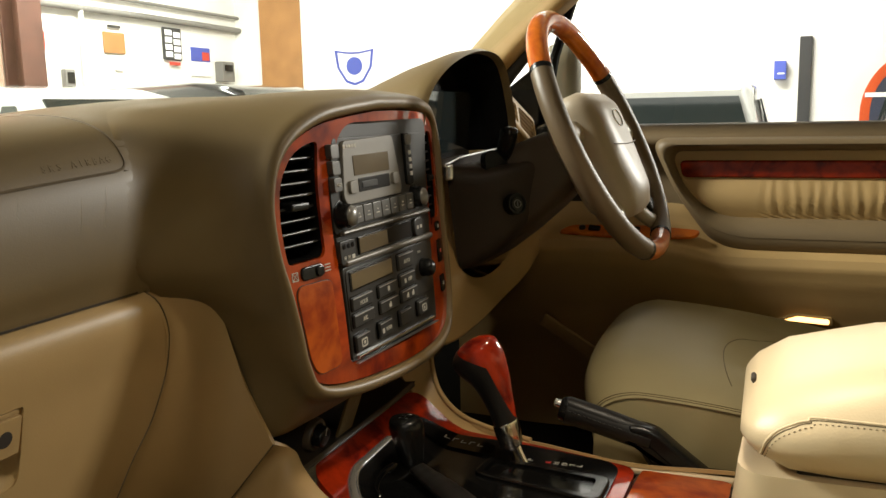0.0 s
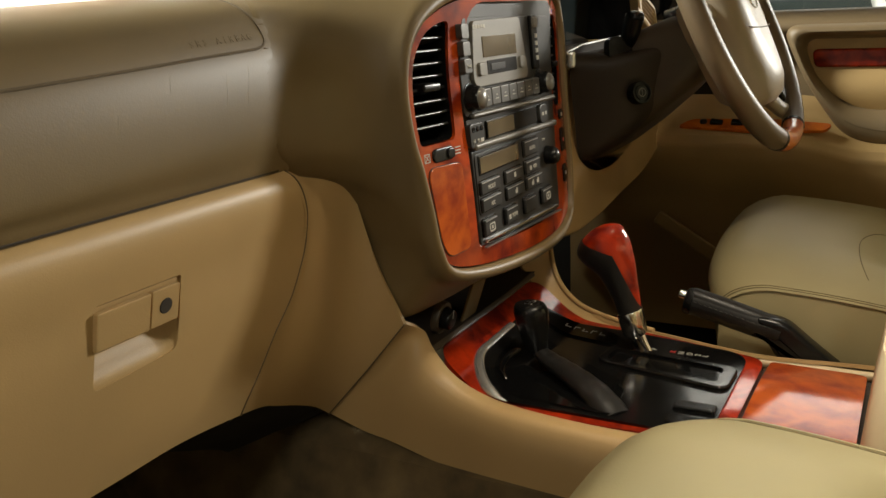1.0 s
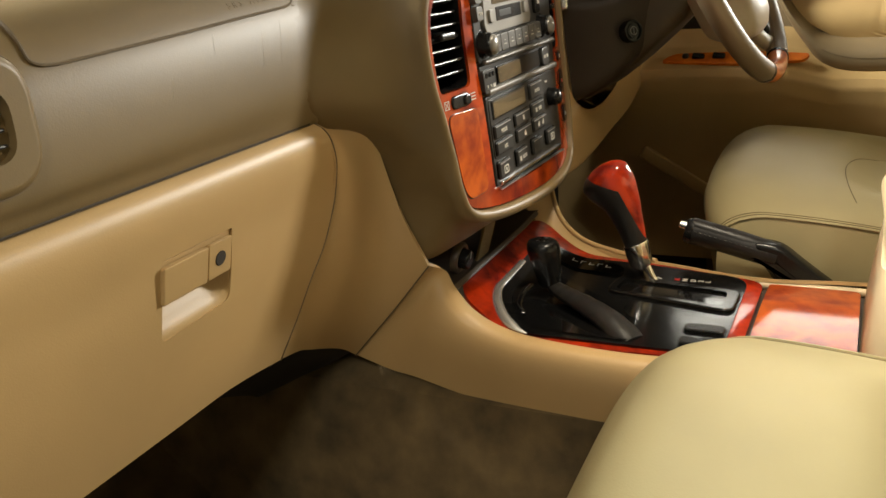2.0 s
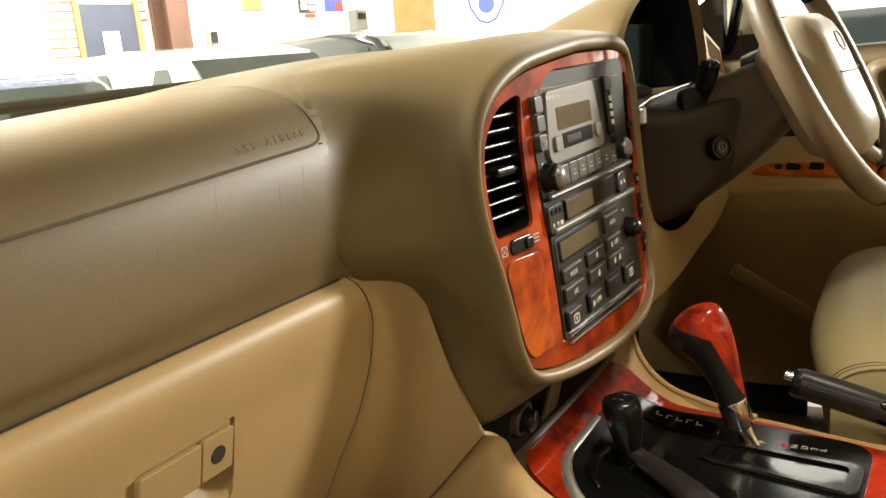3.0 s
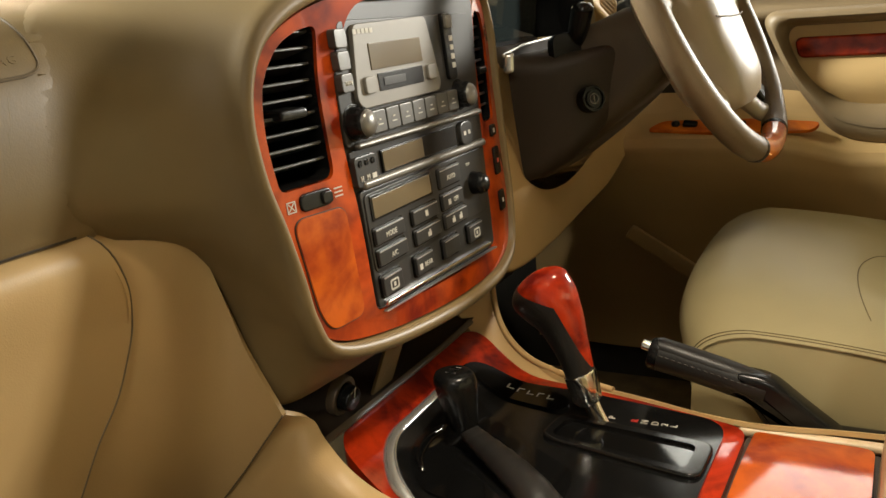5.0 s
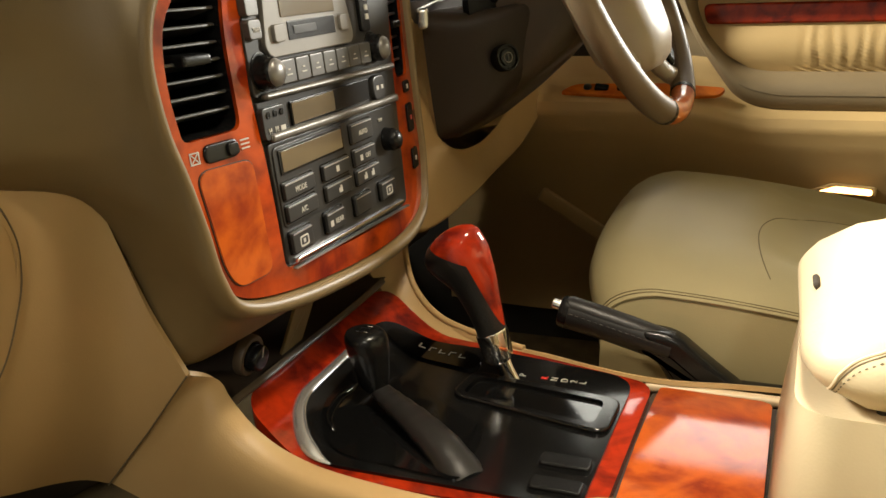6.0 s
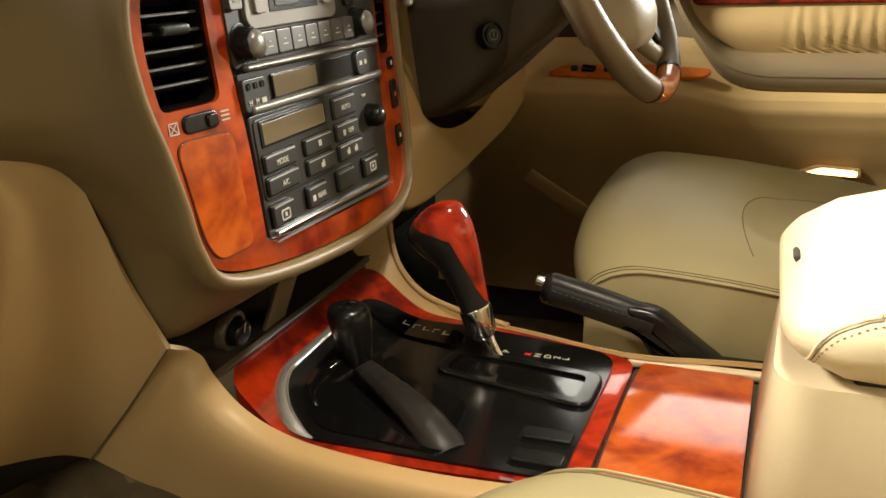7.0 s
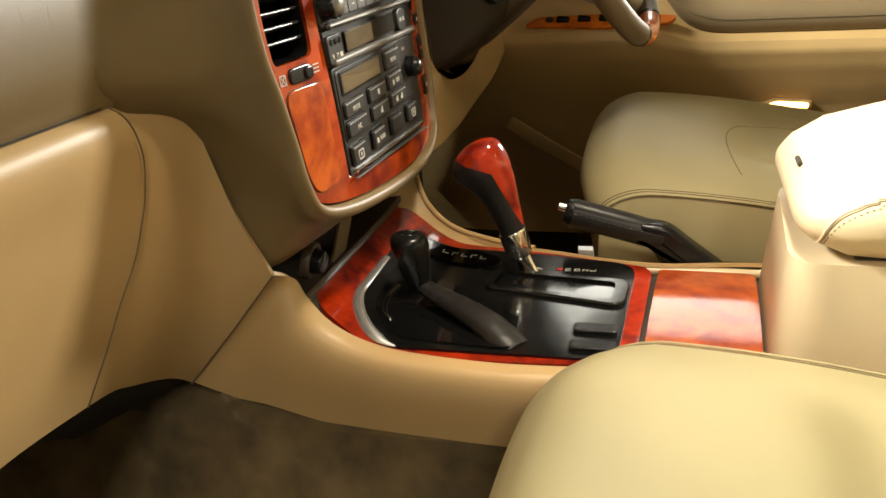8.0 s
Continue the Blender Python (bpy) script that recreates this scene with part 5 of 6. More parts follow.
lid_m = Matrix.Translation((0, 0, 1.033))
LIDTOP = [(-0.112, 0.427), (0.071, 0.422), (0.0745, 0.5105), (-0.1165, 0.5185)]
lid_bm = tiled(fillet(LIDTOP, [0.006, 0.012, 0.006, 0.004], 5), -0.012, 0.0)
for v in lid_bm.verts:
    v.co.z += 0.0085 - 0.0062 * ((v.co.x + 0.02) / 0.094) ** 2
ashtray = part("ashtray_lid", moved(lid_bm, lid_m), WOOD_HONEY, console, "glossy walnut ashtray lid, bright reflections")
b4 = ashtray.modifiers.new("edge", "BEVEL")
b4.width, b4.segments, b4.limit_method, b4.angle_limit = 0.002, 3, "ANGLE", radians(50)
part("lid_well", prism(fillet([(-0.119, 0.419), (0.079, 0.415), (0.081, 0.5175), (-0.122, 0.5255)], 0.006, 4), -0.014, -0.007, 0, 1, lid_m), GAP, console)
part("scuff", rbox(0.004, 0.0022, 0.0008, 0.0002, 1, pose(-0.1285, 0.726, 1.0405, 0, -25, 20)), GAP, console)
part("console_rail", rbox(0.010, 0.30, 0.008, 0.003, 3, pose(0.0870, 0.375, 1.0285)), PALE, console)
part("console_rail", rbox(0.012, 0.12, 0.010, 0.004, 3, pose(-0.1245, 0.46, 1.0355)), PALE, console)

# ---- armrest box ----
def cushion(x0, x1, y0, y1, z0, z1, r, crown=0.0, n=(18, 26, 10), power=4.0):
    """A padded block with soft edges and a crowned top."""
    bm = bmesh.new()
    bmesh.ops.create_cube(bm, size=2)
    bmesh.ops.subdivide_edges(bm, edges=bm.edges[:], cuts=11, use_grid_fill=True)
    hx, hy, hz = (x1 - x0) / 2, (y1 - y0) / 2, (z1 - z0) / 2
    for v in bm.verts:
        p = v.co
        q = Vector((p.x * hx, p.y * hy, p.z * hz))
        c = Vector([max(-h + r, min(h - r, a)) for a, h in zip(q, (hx, hy, hz))])
        d = q - c
        if d.length > 1e-9:
            q = c + d.normalized() * min(r, d.length if d.length < r else r)
        if q.z > 0:
            q.z += crown * (1 - (q.x / hx) ** 2) * (1 - 0.6 * (q.y / hy) ** 2)
        v.co = q + Vector(((x0 + x1) / 2, (y0 + y1) / 2, (z0 + z1) / 2))
    return bm


armrest = empty("armrest_box", "pale tan leather armrest box behind the console", "armrest")
box_rings = []
for z, g in ((0.93, 0.0), (1.02, 0.0), (1.06, -0.004), (1.10, -0.009), (1.122, -0.012)):
    box_rings.append([(p.x, p.y, z) for p in fillet([(-0.118 - g, -0.02), (0.098 + g, -0.02), (0.098 + g, 0.418 + g * 0.9), (-0.118 - g, 0.426 + g * 0.9)], [0.01, 0.01, 0.03, 0.03], 6)])
part("box", ring_loft(box_rings), PALE, armrest)
pad_bm = cushion(-0.120, 0.102, -0.03, 0.413, 1.120, 1.206, 0.040, 0.014)
for v in pad_bm.verts:
    v.co.z -= 0.024 * ss(0.27, 0.415, v.co.y) * ss(1.13, 1.20, v.co.z) - 0.004 * ss(0.33, 0.41, v.co.y) * ss(1.16, 1.12, v.co.z)
pad_tree = BVHTree.FromBMesh(pad_bm)


def pad_at(sx, y, z, out=0.0):
    """A point of the pad's side or rounded corner, met from outside at this height."""
    hit, normal, face, far = pad_tree.ray_cast(Vector((sx * 0.3 - 0.009, y, z)), Vector((-sx, 0, 0)))
    return hit + normal * out


arm_pad = part("pad", pad_bm, PALE, armrest, "padded pale leather armrest lid")
for sx, xx in ((-1, -0.1203), (1, 0.1023)):
    flat = spline([(0.3975, 1.137, 0), (0.3962, 1.1425, 0), (0.3950, 1.1475, 0), (0.3935, 1.152, 0), (0.389, 1.159, 0), (0.3835, 1.164, 0), (0.375, 1.169, 0), (0.365, 1.1725, 0), (0.34, 1.176, 0), (0.15, 1.178, 0), (-0.02, 1.178, 0)], 8)
    for name, dy, dz, out, r in (("welt", 0.0, 0.0, -0.0004, 0.0011), ("seam", -0.0012, -0.0012, 0.0, 0.0005)):
        part(name, tube([pad_at(sx, p.x + dy, p.y + dz, out) for p in flat], r, 8), PALE if name == "welt" else STITCH, arm_pad)
    run = along([pad_at(sx, p.x - 0.0030, p.y - 0.0034, 0.0002) for p in flat], 220)
    for p, q in zip(run[2:162:2], run[3:163:2]):
        part("stitch", tube([p, p.lerp(q, 0.75)], 0.0004, 5), STITCH, arm_pad)
part("latch_notch", rbox(0.019, 0.004, 0.007, 0.0018, 3, pose(-0.024, 0.4040, 1.1745, -36, 0, 0)), GAP, arm_pad, "dark finger notch of the latch")
part("pad_gap", rbox(0.172, 0.36, 0.008, 0.002, 1, pose(-0.009, 0.19, 1.123)), GAP, armrest)


# ---- seats ----
def seat(name, label):
    """A seat about its own middle line; its cushion's front is at y = 0.61."""
    s = empty(name, label, "seat", group="front seats")
    hw, z1 = 0.235, 1.139

    def top(u, v):
        # u across -1..1, v from the rear 0 to the front edge 1, over the nose to the bottom 1.6
        x = u * hw
        side = abs(u)
        hollow = 0.013 * ss(0.72, 0.50, side) * ss(0.80, 0.70, v)
        if v <= 1:
            y = 0.02 + (0.560 - 0.02) * v
            z = z1 - 0.105 * (1 - v) + 0.004 * ss(0.35, 0.72, side) - 0.042 * side ** 2.6 - 0.018 * v ** 5 - hollow
        else:
            t = (v - 1) / 0.6
            y = 0.560 + 0.052 * math.sin(min(1, t * 2.2) * math.pi / 2) - 0.04 * max(0, t - 0.45)
            z = z1 - 0.018 + 0.004 * ss(0.35, 0.72, side) * (1 - t) - 0.042 * side ** 2.6 * (1 - 0.5 * t) - 0.028 * t - 0.157 * t ** 2
        y -= 0.035 * side ** 4 * (1 if v > 0.8 else v / 0.8)
        return (x, y, z)
    us = lin(-1, 1, 57)
    vs = lin(0, 1, 40) + [1.05, 1.1, 1.15, 1.2, 1.26, 1.32, 1.4, 1.5, 1.6]
    part("cushion", sheet(top, us, vs), LEATHER, s, "smooth beige leather cushion with piped edge")
    for sd in (-1, 1):
        def wall(v, t):
            a = Vector(top(sd, v))
            a.x += sd * 0.012 * math.sin(math.pi * min(1, t * 1.1))
            a.z = a.z * (1 - t) + 0.90 * t if v <= 1.3 else a.z * (1 - t) + min(a.z, 0.90) * t
            return a
        part("cushion_side", sheet(wall, vs, [0, 0.08, 0.2, 0.4, 0.6, 0.8, 1]), LEATHER, s)
        part("piping", tube([Vector(top(sd, v)) + Vector((sd * 0.001, 0, 0.001)) for v in vs[:-2]], 0.0010, 8), LEATHER, s)
        for du in (0.020, 0.034):
            part("edge_seam", tube([Vector(top(sd * (1 - du), v)) + Vector((0, 0, 0.0002)) for v in lin(0.1, 1.22, 60)], 0.0005, 6), SEATSEAM, s)
        part("side_trim", rbox(0.03, 0.42, 0.07, 0.012, 3, pose(sd * 0.235, 0.30, 0.87)), BLACK, s)
    # seams of the insert
    def on_top(u, v, lift=0.0006):
        p = Vector(top(u, v))
        p.z += lift
        return p
    line = spline([(-0.80, 0.785, 0), (-0.61, 0.787, 0), (-0.36, 0.784, 0), (-0.19, 0.768, 0), (-0.04, 0.742, 0), (0.09, 0.69, 0), (0.16, 0.60, 0), (0.20, 0.40, 0), (0.22, 0.05, 0)], 8)
    part("seam", tube([on_top(p.x, p.y, 0.0001) for p in line], 0.0005, 6), SEATSEAM, s)
    part("backrest", moved(cushion(-0.24, 0.24, -0.07, 0.07, -0.31, 0.31, 0.055), pose(0, -0.06, 1.40, 16, 0, 0)), LEATHER, s)
    part("seat_base", rbox(0.40, 0.44, 0.17, 0.01, 1, pose(0, 0.30, 0.815)), BLACK, s)
    return s


driver_seat = seat("driver_seat", "beige leather driver's seat with piped cushion")
driver_seat.location = (0.395, 0.0, 0.0)
passenger_seat = copy_thing(driver_seat, pose(-0.398, -0.022, -0.003))
passenger_seat.name = "passenger_seat"
tagged(passenger_seat, "beige leather passenger seat, brightly lit")


# ---- gear selector ----
gear = empty("gear_selector", "automatic gear selector, red walnut and black leather knob", "gear lever")
part("gate_frame", lay(cut(prism(fillet([(-0.024, 0.538), (0.034, 0.535), (0.050, 0.668), (0.004, 0.674)], [0.016, 0.014, 0.014, 0.014], 8), 0.003, 0.0095, 0.0022, 3), [prism(fillet([(-0.012, 0.550), (0.026, 0.548), (0.040, 0.660), (0.008, 0.664)], 0.008, 6), 0.0055, 0.02)])), SATIN, gear, "black raised gate frame")
part("gate_slot", lay(prism(fillet([(-0.0115, 0.5505), (0.0255, 0.5485), (0.0395, 0.6595), (0.0085, 0.6635)], 0.008, 5), 0.004, 0.0066, 0.0004, 1)), GLOSS, gear, "gloss black gate cover")
part("gate_rail", lay(moved(rbox(0.0014, 0.085, 0.0014, 0.0004, 1), pose(0.0335, 0.598, 0.0085, 0, 0, -7))), SATINCHROME, gear)
part("lever", tube([(0.046, 0.631, 1.034), (0.047, 0.638, 1.048), (0.048, 0.6455, 1.066)], [(0.0040, 0.0085), (0.0040, 0.0080), (0.0042, 0.0078)], 16), CHROME, gear, "chrome lever shaft")
part("collar", tube([(0.048, 0.6425, 1.054), (0.048, 0.6440, 1.058), (0.048, 0.6465, 1.068), (0.0485, 0.6500, 1.080), (0.0485, 0.6505, 1.081)], [0.0095, 0.0128, 0.0138, 0.0142, 0.0135], 18), CHROME, gear, "chrome collar")


def knob_body(k):
    """Pistol-shaped knob: rings along a curved axis under a rounded cap."""
    axis = spline([(0.0480, 0.6485, 1.076), (0.049, 0.6555, 1.100), (0.050, 0.6650, 1.125), (0.050, 0.6750, 1.142), (0.050, 0.6825, 1.152)], 5)
    radii = spline([(0.0122, 0.0120, 0), (0.0145, 0.0148, 0), (0.0175, 0.0205, 0), (0.0208, 0.0270, 0), (0.0215, 0.0288, 0)], 5)
    out = []
    for i, c in enumerate(axis):
        d = (axis[min(len(axis) - 1, i + 1)] - axis[max(0, i - 1)]).normalized()
        s = Vector((1, 0, 0))
        u = s.cross(d).normalized()
        out.append([c + s * radii[i].x * k * math.cos(t) + u * radii[i].y * k * math.sin(t) for t in [2 * math.pi * j / 32 for j in range(32)]])
    r = radii[-1]
    d = d if d.z > 0 else -d
    for a in (0.2, 0.4, 0.6, 0.8, 1.0, 1.2, 1.35, 1.48):
        out.append([axis[-1] + d * 0.0165 * k * math.sin(a) + s * r.x * k * math.cos(a) * math.cos(t) + u * r.y * k * math.cos(a) * math.sin(t) for t in [2 * math.pi * j / 32 for j in range(32)]])
    return ring_loft(out)


part("knob_walnut", knob_body(1.0), WOOD_RED, gear, "glossy red walnut back and cap of the knob")
leather = knob_body(1.03)
for co, no in (((0.05, 0.6510, 1.115), (0, -0.9, 0.43)), ((0.05, 0.69, 1.152), (0, -0.30, 0.95))):
    bmesh.ops.bisect_plane(leather, geom=leather.verts[:] + leather.edges[:] + leather.faces[:], plane_co=co, plane_no=no, clear_outer=True)
part("knob_leather", leather, BOOT, gear, "black leather front of the knob")
for i, (ch, col) in enumerate((("P", INK), ("R", REDINK), ("N", INK), ("D", INK), ("2", INK), ("L", INK))):
    y = (0.6255, 0.606, 0.5975, 0.5885, 0.5805, 0.573)[i]
    lettering("gear_letter", ch, 0.0086, Matrix.Translation((0.0585, y, top_plate(y) + 0.0058)), col, selector)
part("range_panel", lay(tiled(fillet([(0.052, 0.668), (0.078, 0.668), (0.100, 0.715), (0.094, 0.758), (0.070, 0.764)], [0.012, 0.014, 0.02, 0.014, 0.012], 6), 0.0035, 0.0080)), GLOSS, selector, "gloss black raised range panel")
for i in range(5):
    y = 0.732 - i * 0.0105
    x = 0.0830 - 0.0020 * i
    part("range_mark", lay(rbox(0.0075, 0.0012, 0.0003, 0, 1, Matrix.Translation((x, y, 0.0083)))), INK, selector)
    part("range_mark", lay(rbox(0.0012, 0.0065 - (i % 2) * 0.002, 0.0003, 0, 1, Matrix.Translation((x - 0.003 + 0.006 * (i % 2), y - 0.003, 0.0083)))), INK, selector)
for x in (-0.0675, -0.098):
    part("switch_well", lay(prism(fillet([(x - 0.0095, 0.5385), (x + 0.0095, 0.5385), (x + 0.0095, 0.5785), (x - 0.0095, 0.5785)], 0.004, 4), 0.003, 0.0060)), BLACK, selector)
    part("blank_switch", lay(prism(fillet([(x - 0.008, 0.540), (x + 0.008, 0.540), (x + 0.008, 0.577), (x - 0.008, 0.577)], 0.0035, 4), 0.004, 0.0092, 0.0018, 3)), BLACK, selector, "blank black switch cover")

# ---- transfer lever ----
transfer = empty("transfer_lever", "small black transfer lever with leather sleeve", "lever")
sleeve_path = spline([(-0.027, 0.727, 1.060), (-0.029, 0.722, 1.054), (-0.038, 0.706, 1.0495), (-0.058, 0.678, 1.0475), (-0.080, 0.648, 1.0425), (-0.100, 0.621, 1.0295)], 6)
part("sleeve", tube(sleeve_path, [(0.0056 + 0.0120 * (i / 30) ** 0.95 + 0.0004 * math.sin(i * 1.9), 0.0052 + 0.0056 * i / 30 + 0.0004 * math.sin(i * 2.3)) for i in range(31)], 22), SLEEVE, transfer, "creased black leather sleeve")
knob_low, knob_high = Vector((-0.027, 0.726, 1.053)), Vector((-0.026, 0.7335, 1.1045))
part("knob", ring_loft([[knob_low.lerp(knob_high, t) + Vector((r * math.cos(a), r * math.sin(a), 0)) for a in lin(0, 6.06, 30)] for t, r in ((0, 0.0095), (0.06, 0.0115), (0.3, 0.0140), (0.6, 0.0168), (0.8, 0.0178), (0.9, 0.0170), (0.96, 0.0150), (0.985, 0.0115), (1.0, 0.006))]), BLACK, transfer, "black plastic knob")
for dx, dy, w, h in ((-0.005, 0.0, 0.0012, 0.009), (0.002, 0.0, 0.0012, 0.009), (-0.0015, 0.0, 0.007, 0.0012), (0.006, -0.002, 0.0012, 0.005)):
    part("knob_mark", rbox(w, h, 0.0006, 0, 1, pose(-0.026 + dx, 0.733 + dy, 1.1042)), INK, transfer)
part("lever_well", lay(tiled(fillet([(-0.112, 0.622), (-0.040, 0.628), (0.0, 0.690), (0.055, 0.762), (-0.068, 0.757), (-0.104, 0.730)], [0.012, 0.012, 0.03, 0.02, 0.03, 0.03], 6), 0.003, 0.0070)), GLOSS, transfer, "gloss black dished well")
part("well_ridge", lay(tube(spline([(-0.084, 0.735, 0.0075), (-0.073, 0.745, 0.0085), (-0.045, 0.750, 0.0085), (-0.018, 0.748, 0.0075)], 5), [0.0012] + [0.0028] * 14 + [0.0012], 8)), GLOSS, transfer)

# ---- handbrake ----
handbrake = empty("handbrake", "black leather handbrake lever with chrome button", "handbrake")
HX = 0.124
part("grip", tube(spline([(HX, 0.604, 1.0735), (HX, 0.58, 1.0685), (HX, 0.55, 1.0610), (HX, 0.52, 1.0530), (HX, 0.508, 1.0500)], 5), [(0.0135, 0.0148)] * 21, 24), BOOT, handbrake, "stitched black leather grip")
part("grip_end", tube([(HX, 0.6085, 1.0748), (HX, 0.606, 1.0742), (HX, 0.600, 1.0728)], [(0.0118, 0.0130), (0.0136, 0.0150), (0.0140, 0.0154)], 24), BLACK, handbrake)
part("button", tube([(HX, 0.6155, 1.0815), (HX, 0.6145, 1.0812), (HX, 0.605, 1.0788)], [0.0036, 0.0046, 0.0046], 16), CHROME, handbrake, "chrome release button")
part("grip_cap", tube([(HX, 0.604, 1.0815), (HX, 0.598, 1.0808), (HX, 0.575, 1.0752), (HX, 0.545, 1.0675), (HX, 0.520, 1.0610), (HX, 0.513, 1.0585)], [(0.0075, 0.0065), (0.0105, 0.0082), (0.0110, 0.0082), (0.0110, 0.0080), (0.0100, 0.0072), (0.006, 0.004)], 20), BOOT, handbrake, "grained black leather finger rest")
ARM = fillet([(0.532, 1.0680), (0.503, 1.0652), (0.472, 1.040), (0.438, 1.015), (0.425, 0.985), (0.490, 0.985), (0.502, 1.014), (0.510, 1.024), (0.521, 1.041), (0.538, 1.0450)], [0.004, 0.012, 0.02, 0.02, 0.004, 0.004, 0.02, 0.02, 0.015, 0.004], 5)
arm_m = Matrix(((0, 0, 1, HX), (1, 0, 0, 0), (0, 1, 0, 0), (0, 0, 0, 1)))
arm_bm = prism([(p.x, p.y) for p in ARM], -0.0125, 0.0125)
bmesh.ops.bevel(arm_bm, geom=[e for e in arm_bm.edges if abs(e.verts[0].co.z - e.verts[1].co.z) < 1e-6], offset=0.006, segments=4, affect="EDGES", profile=0.5)
part("arm", moved(arm_bm, arm_m), BLACK, handbrake, "black plastic elbow of the lever")
for i in range(15):
    y = 0.596 - i * 0.0056
    part("stitch", rbox(0.0012, 0.0034, 0.0012, 0.0003, 1, pose(HX - 0.0128, y, 1.0765 - 0.0014 * i, 14, 0, 0)), GREY, handbrake)
part("lever_gaiter", rbox(0.034, 0.13, 0.03, 0.008, 3, pose(HX, 0.44, 1.006)), BLACK, handbrake)


# ---- steering column, wheel and instruments ----
column = empty("steering_column", "dark brown steering column shroud with stalks and ignition lock", "steering column")
WC, TILT_W, TURN_W = Vector((0.390, 0.612, 1.371)), 0.445, -0.072
WM = Matrix.Translation(WC) @ Matrix.Rotation(TURN_W, 4, "Z") @ Matrix.Rotation(-TILT_W, 4, "X") @ pose(0, 0, 0, 90, 0, 0)
# wheel space: x right, y up along the rim, z towards the driver
shroud = []
for z, w, h, dy in ((-0.045, 0.046, 0.040, 0.0), (-0.065, 0.056, 0.050, -0.004), (-0.10, 0.062, 0.058, -0.008), (-0.15, 0.066, 0.066, -0.014), (-0.20, 0.070, 0.072, -0.018), (-0.27, 0.072, 0.076, -0.02)):
    shroud.append([WM @ Vector((p.x, p.y + dy, z)) for p in fillet([(-w, -h), (w, -h), (w, h * 0.8), (-w, h * 0.8)], 0.028, 6)])
part("shroud", ring_loft(shroud), COLUMN2, column, "brown plastic column shroud")


def in_wheel(bm):
    return moved(bm, WM)


stalk = part("wiper_stalk", tube([(0.352, 0.748, 1.325), (0.340, 0.738, 1.345), (0.333, 0.731, 1.362), (0.329, 0.726, 1.378)], [0.0105, 0.0105, 0.0118, 0.0122], 16), BLACK, column, "black wiper stalk with ribbed end")
part("stalk_tip", tube([(0.329, 0.726, 1.3775), (0.3286, 0.7255, 1.3805), (0.3283, 0.7252, 1.3835), (0.328, 0.725, 1.3850)], [0.0122, 0.0112, 0.0085, 0.003], 16), BLACK, stalk)
part("indicator_stalk", in_wheel(tube([(0.05, 0.01, -0.10), (0.09, 0.022, -0.095), (0.13, 0.03, -0.085)], [0.006, 0.007, 0.009], 14)), BLACK, column)

wheel = empty("steering_wheel", "leather and walnut steering wheel with cream centre pad", "steering wheel")
R, RT = 0.170, 0.0140


def rim_arc(a0, a1, r):
    n = max(6, int((a1 - a0) / 4))
    return in_wheel(tube([(R * math.cos(radians(a)), R * math.sin(radians(a)), 0) for a in lin(a0, a1, n)], r, 18, up=(0, 0, 1)))


part("rim_walnut", rim_arc(32, 148, RT), WOOD_LIGHT, wheel, "honey walnut upper rim")
part("rim_walnut", rim_arc(252, 290, RT), WOOD_LIGHT, wheel, "honey walnut lower rim")
part("rim_leather", rim_arc(148, 252, RT * 1.03), WHEELGREY, wheel, "taupe leather rim")
part("rim_leather", rim_arc(-70, 32, RT * 1.03), WHEELGREY, wheel, "taupe leather rim")
for a in (32, 148, 252, 290):
    part("rim_ring", rim_arc(a - 1.2, a + 1.2, RT * 1.05), BLACK, wheel)
for a in lin(-66, 28, 34) + lin(152, 248, 34):
    c, sn = math.cos(radians(a)), math.sin(radians(a))
    part("rim_stitch", in_wheel(moved(rbox(0.0012, 0.0050, 0.0012, 0.0003, 1), Matrix.Translation(((R - RT * 1.0) * c, (R - RT * 1.0) * sn, 0.003)) @ pose(0, 0, 0, 0, 0, a + 18))), SEAM, wheel)
pad_rings = []
for z, g in ((-0.05, -0.022), (-0.03, -0.006), (-0.01, 0.0), (0.006, -0.001), (0.018, -0.008), (0.027, -0.022), (0.031, -0.04)):
    pad_rings.append([WM @ Vector((p.x, p.y, z - 0.004)) for p in fillet([(-0.074 - g, 0.062 + g), (0.074 + g, 0.062 + g), (0.073 + g, -0.03 - g), (0.052 + g, -0.118 - g), (-0.052 - g, -0.118 - g), (-0.073 - g, -0.03 - g)], 0.03, 5)])
part("centre_pad", ring_loft(pad_rings), PAD, wheel, "cream vinyl airbag pad")
emblem = [(0.017 * math.cos(t), 0.012 * math.sin(t) + 0.012, 0.0275) for t in lin(0, 6.1, 26)]
part("emblem_ring", in_wheel(tube(emblem, 0.0011, 8, loop=True)), CHROME, wheel)
part("pad_seam", in_wheel(tube([(-0.060, -0.022, 0.0235), (-0.02, -0.026, 0.0275), (0.02, -0.026, 0.0275), (0.060, -0.022, 0.0235)], 0.0008, 6)), SEAM, wheel)
for sx in (-1, 1):
    part("spoke", in_wheel(tube([(sx * 0.060, 0.012, -0.014), (sx * 0.10, 0.012, -0.014), (sx * 0.14, 0.006, -0.010), (sx * 0.172, 0.0, -0.002)], [(0.017, 0.012), (0.016, 0.011), (0.017, 0.011), (0.022, 0.010)], 14, up=(0, 0, 1))), PAD, wheel)
    part("lower_spoke", in_wheel(tube([(sx * 0.045, -0.085, -0.012), (sx * 0.062, -0.115, -0.014), (sx * 0.076, -0.132, -0.010), (sx * 0.091, -0.145, -0.002)], [(0.018, 0.012), (0.015, 0.010), (0.013, 0.009), (0.014, 0.009)], 14, up=(0, 0, 1))), PAD, wheel)
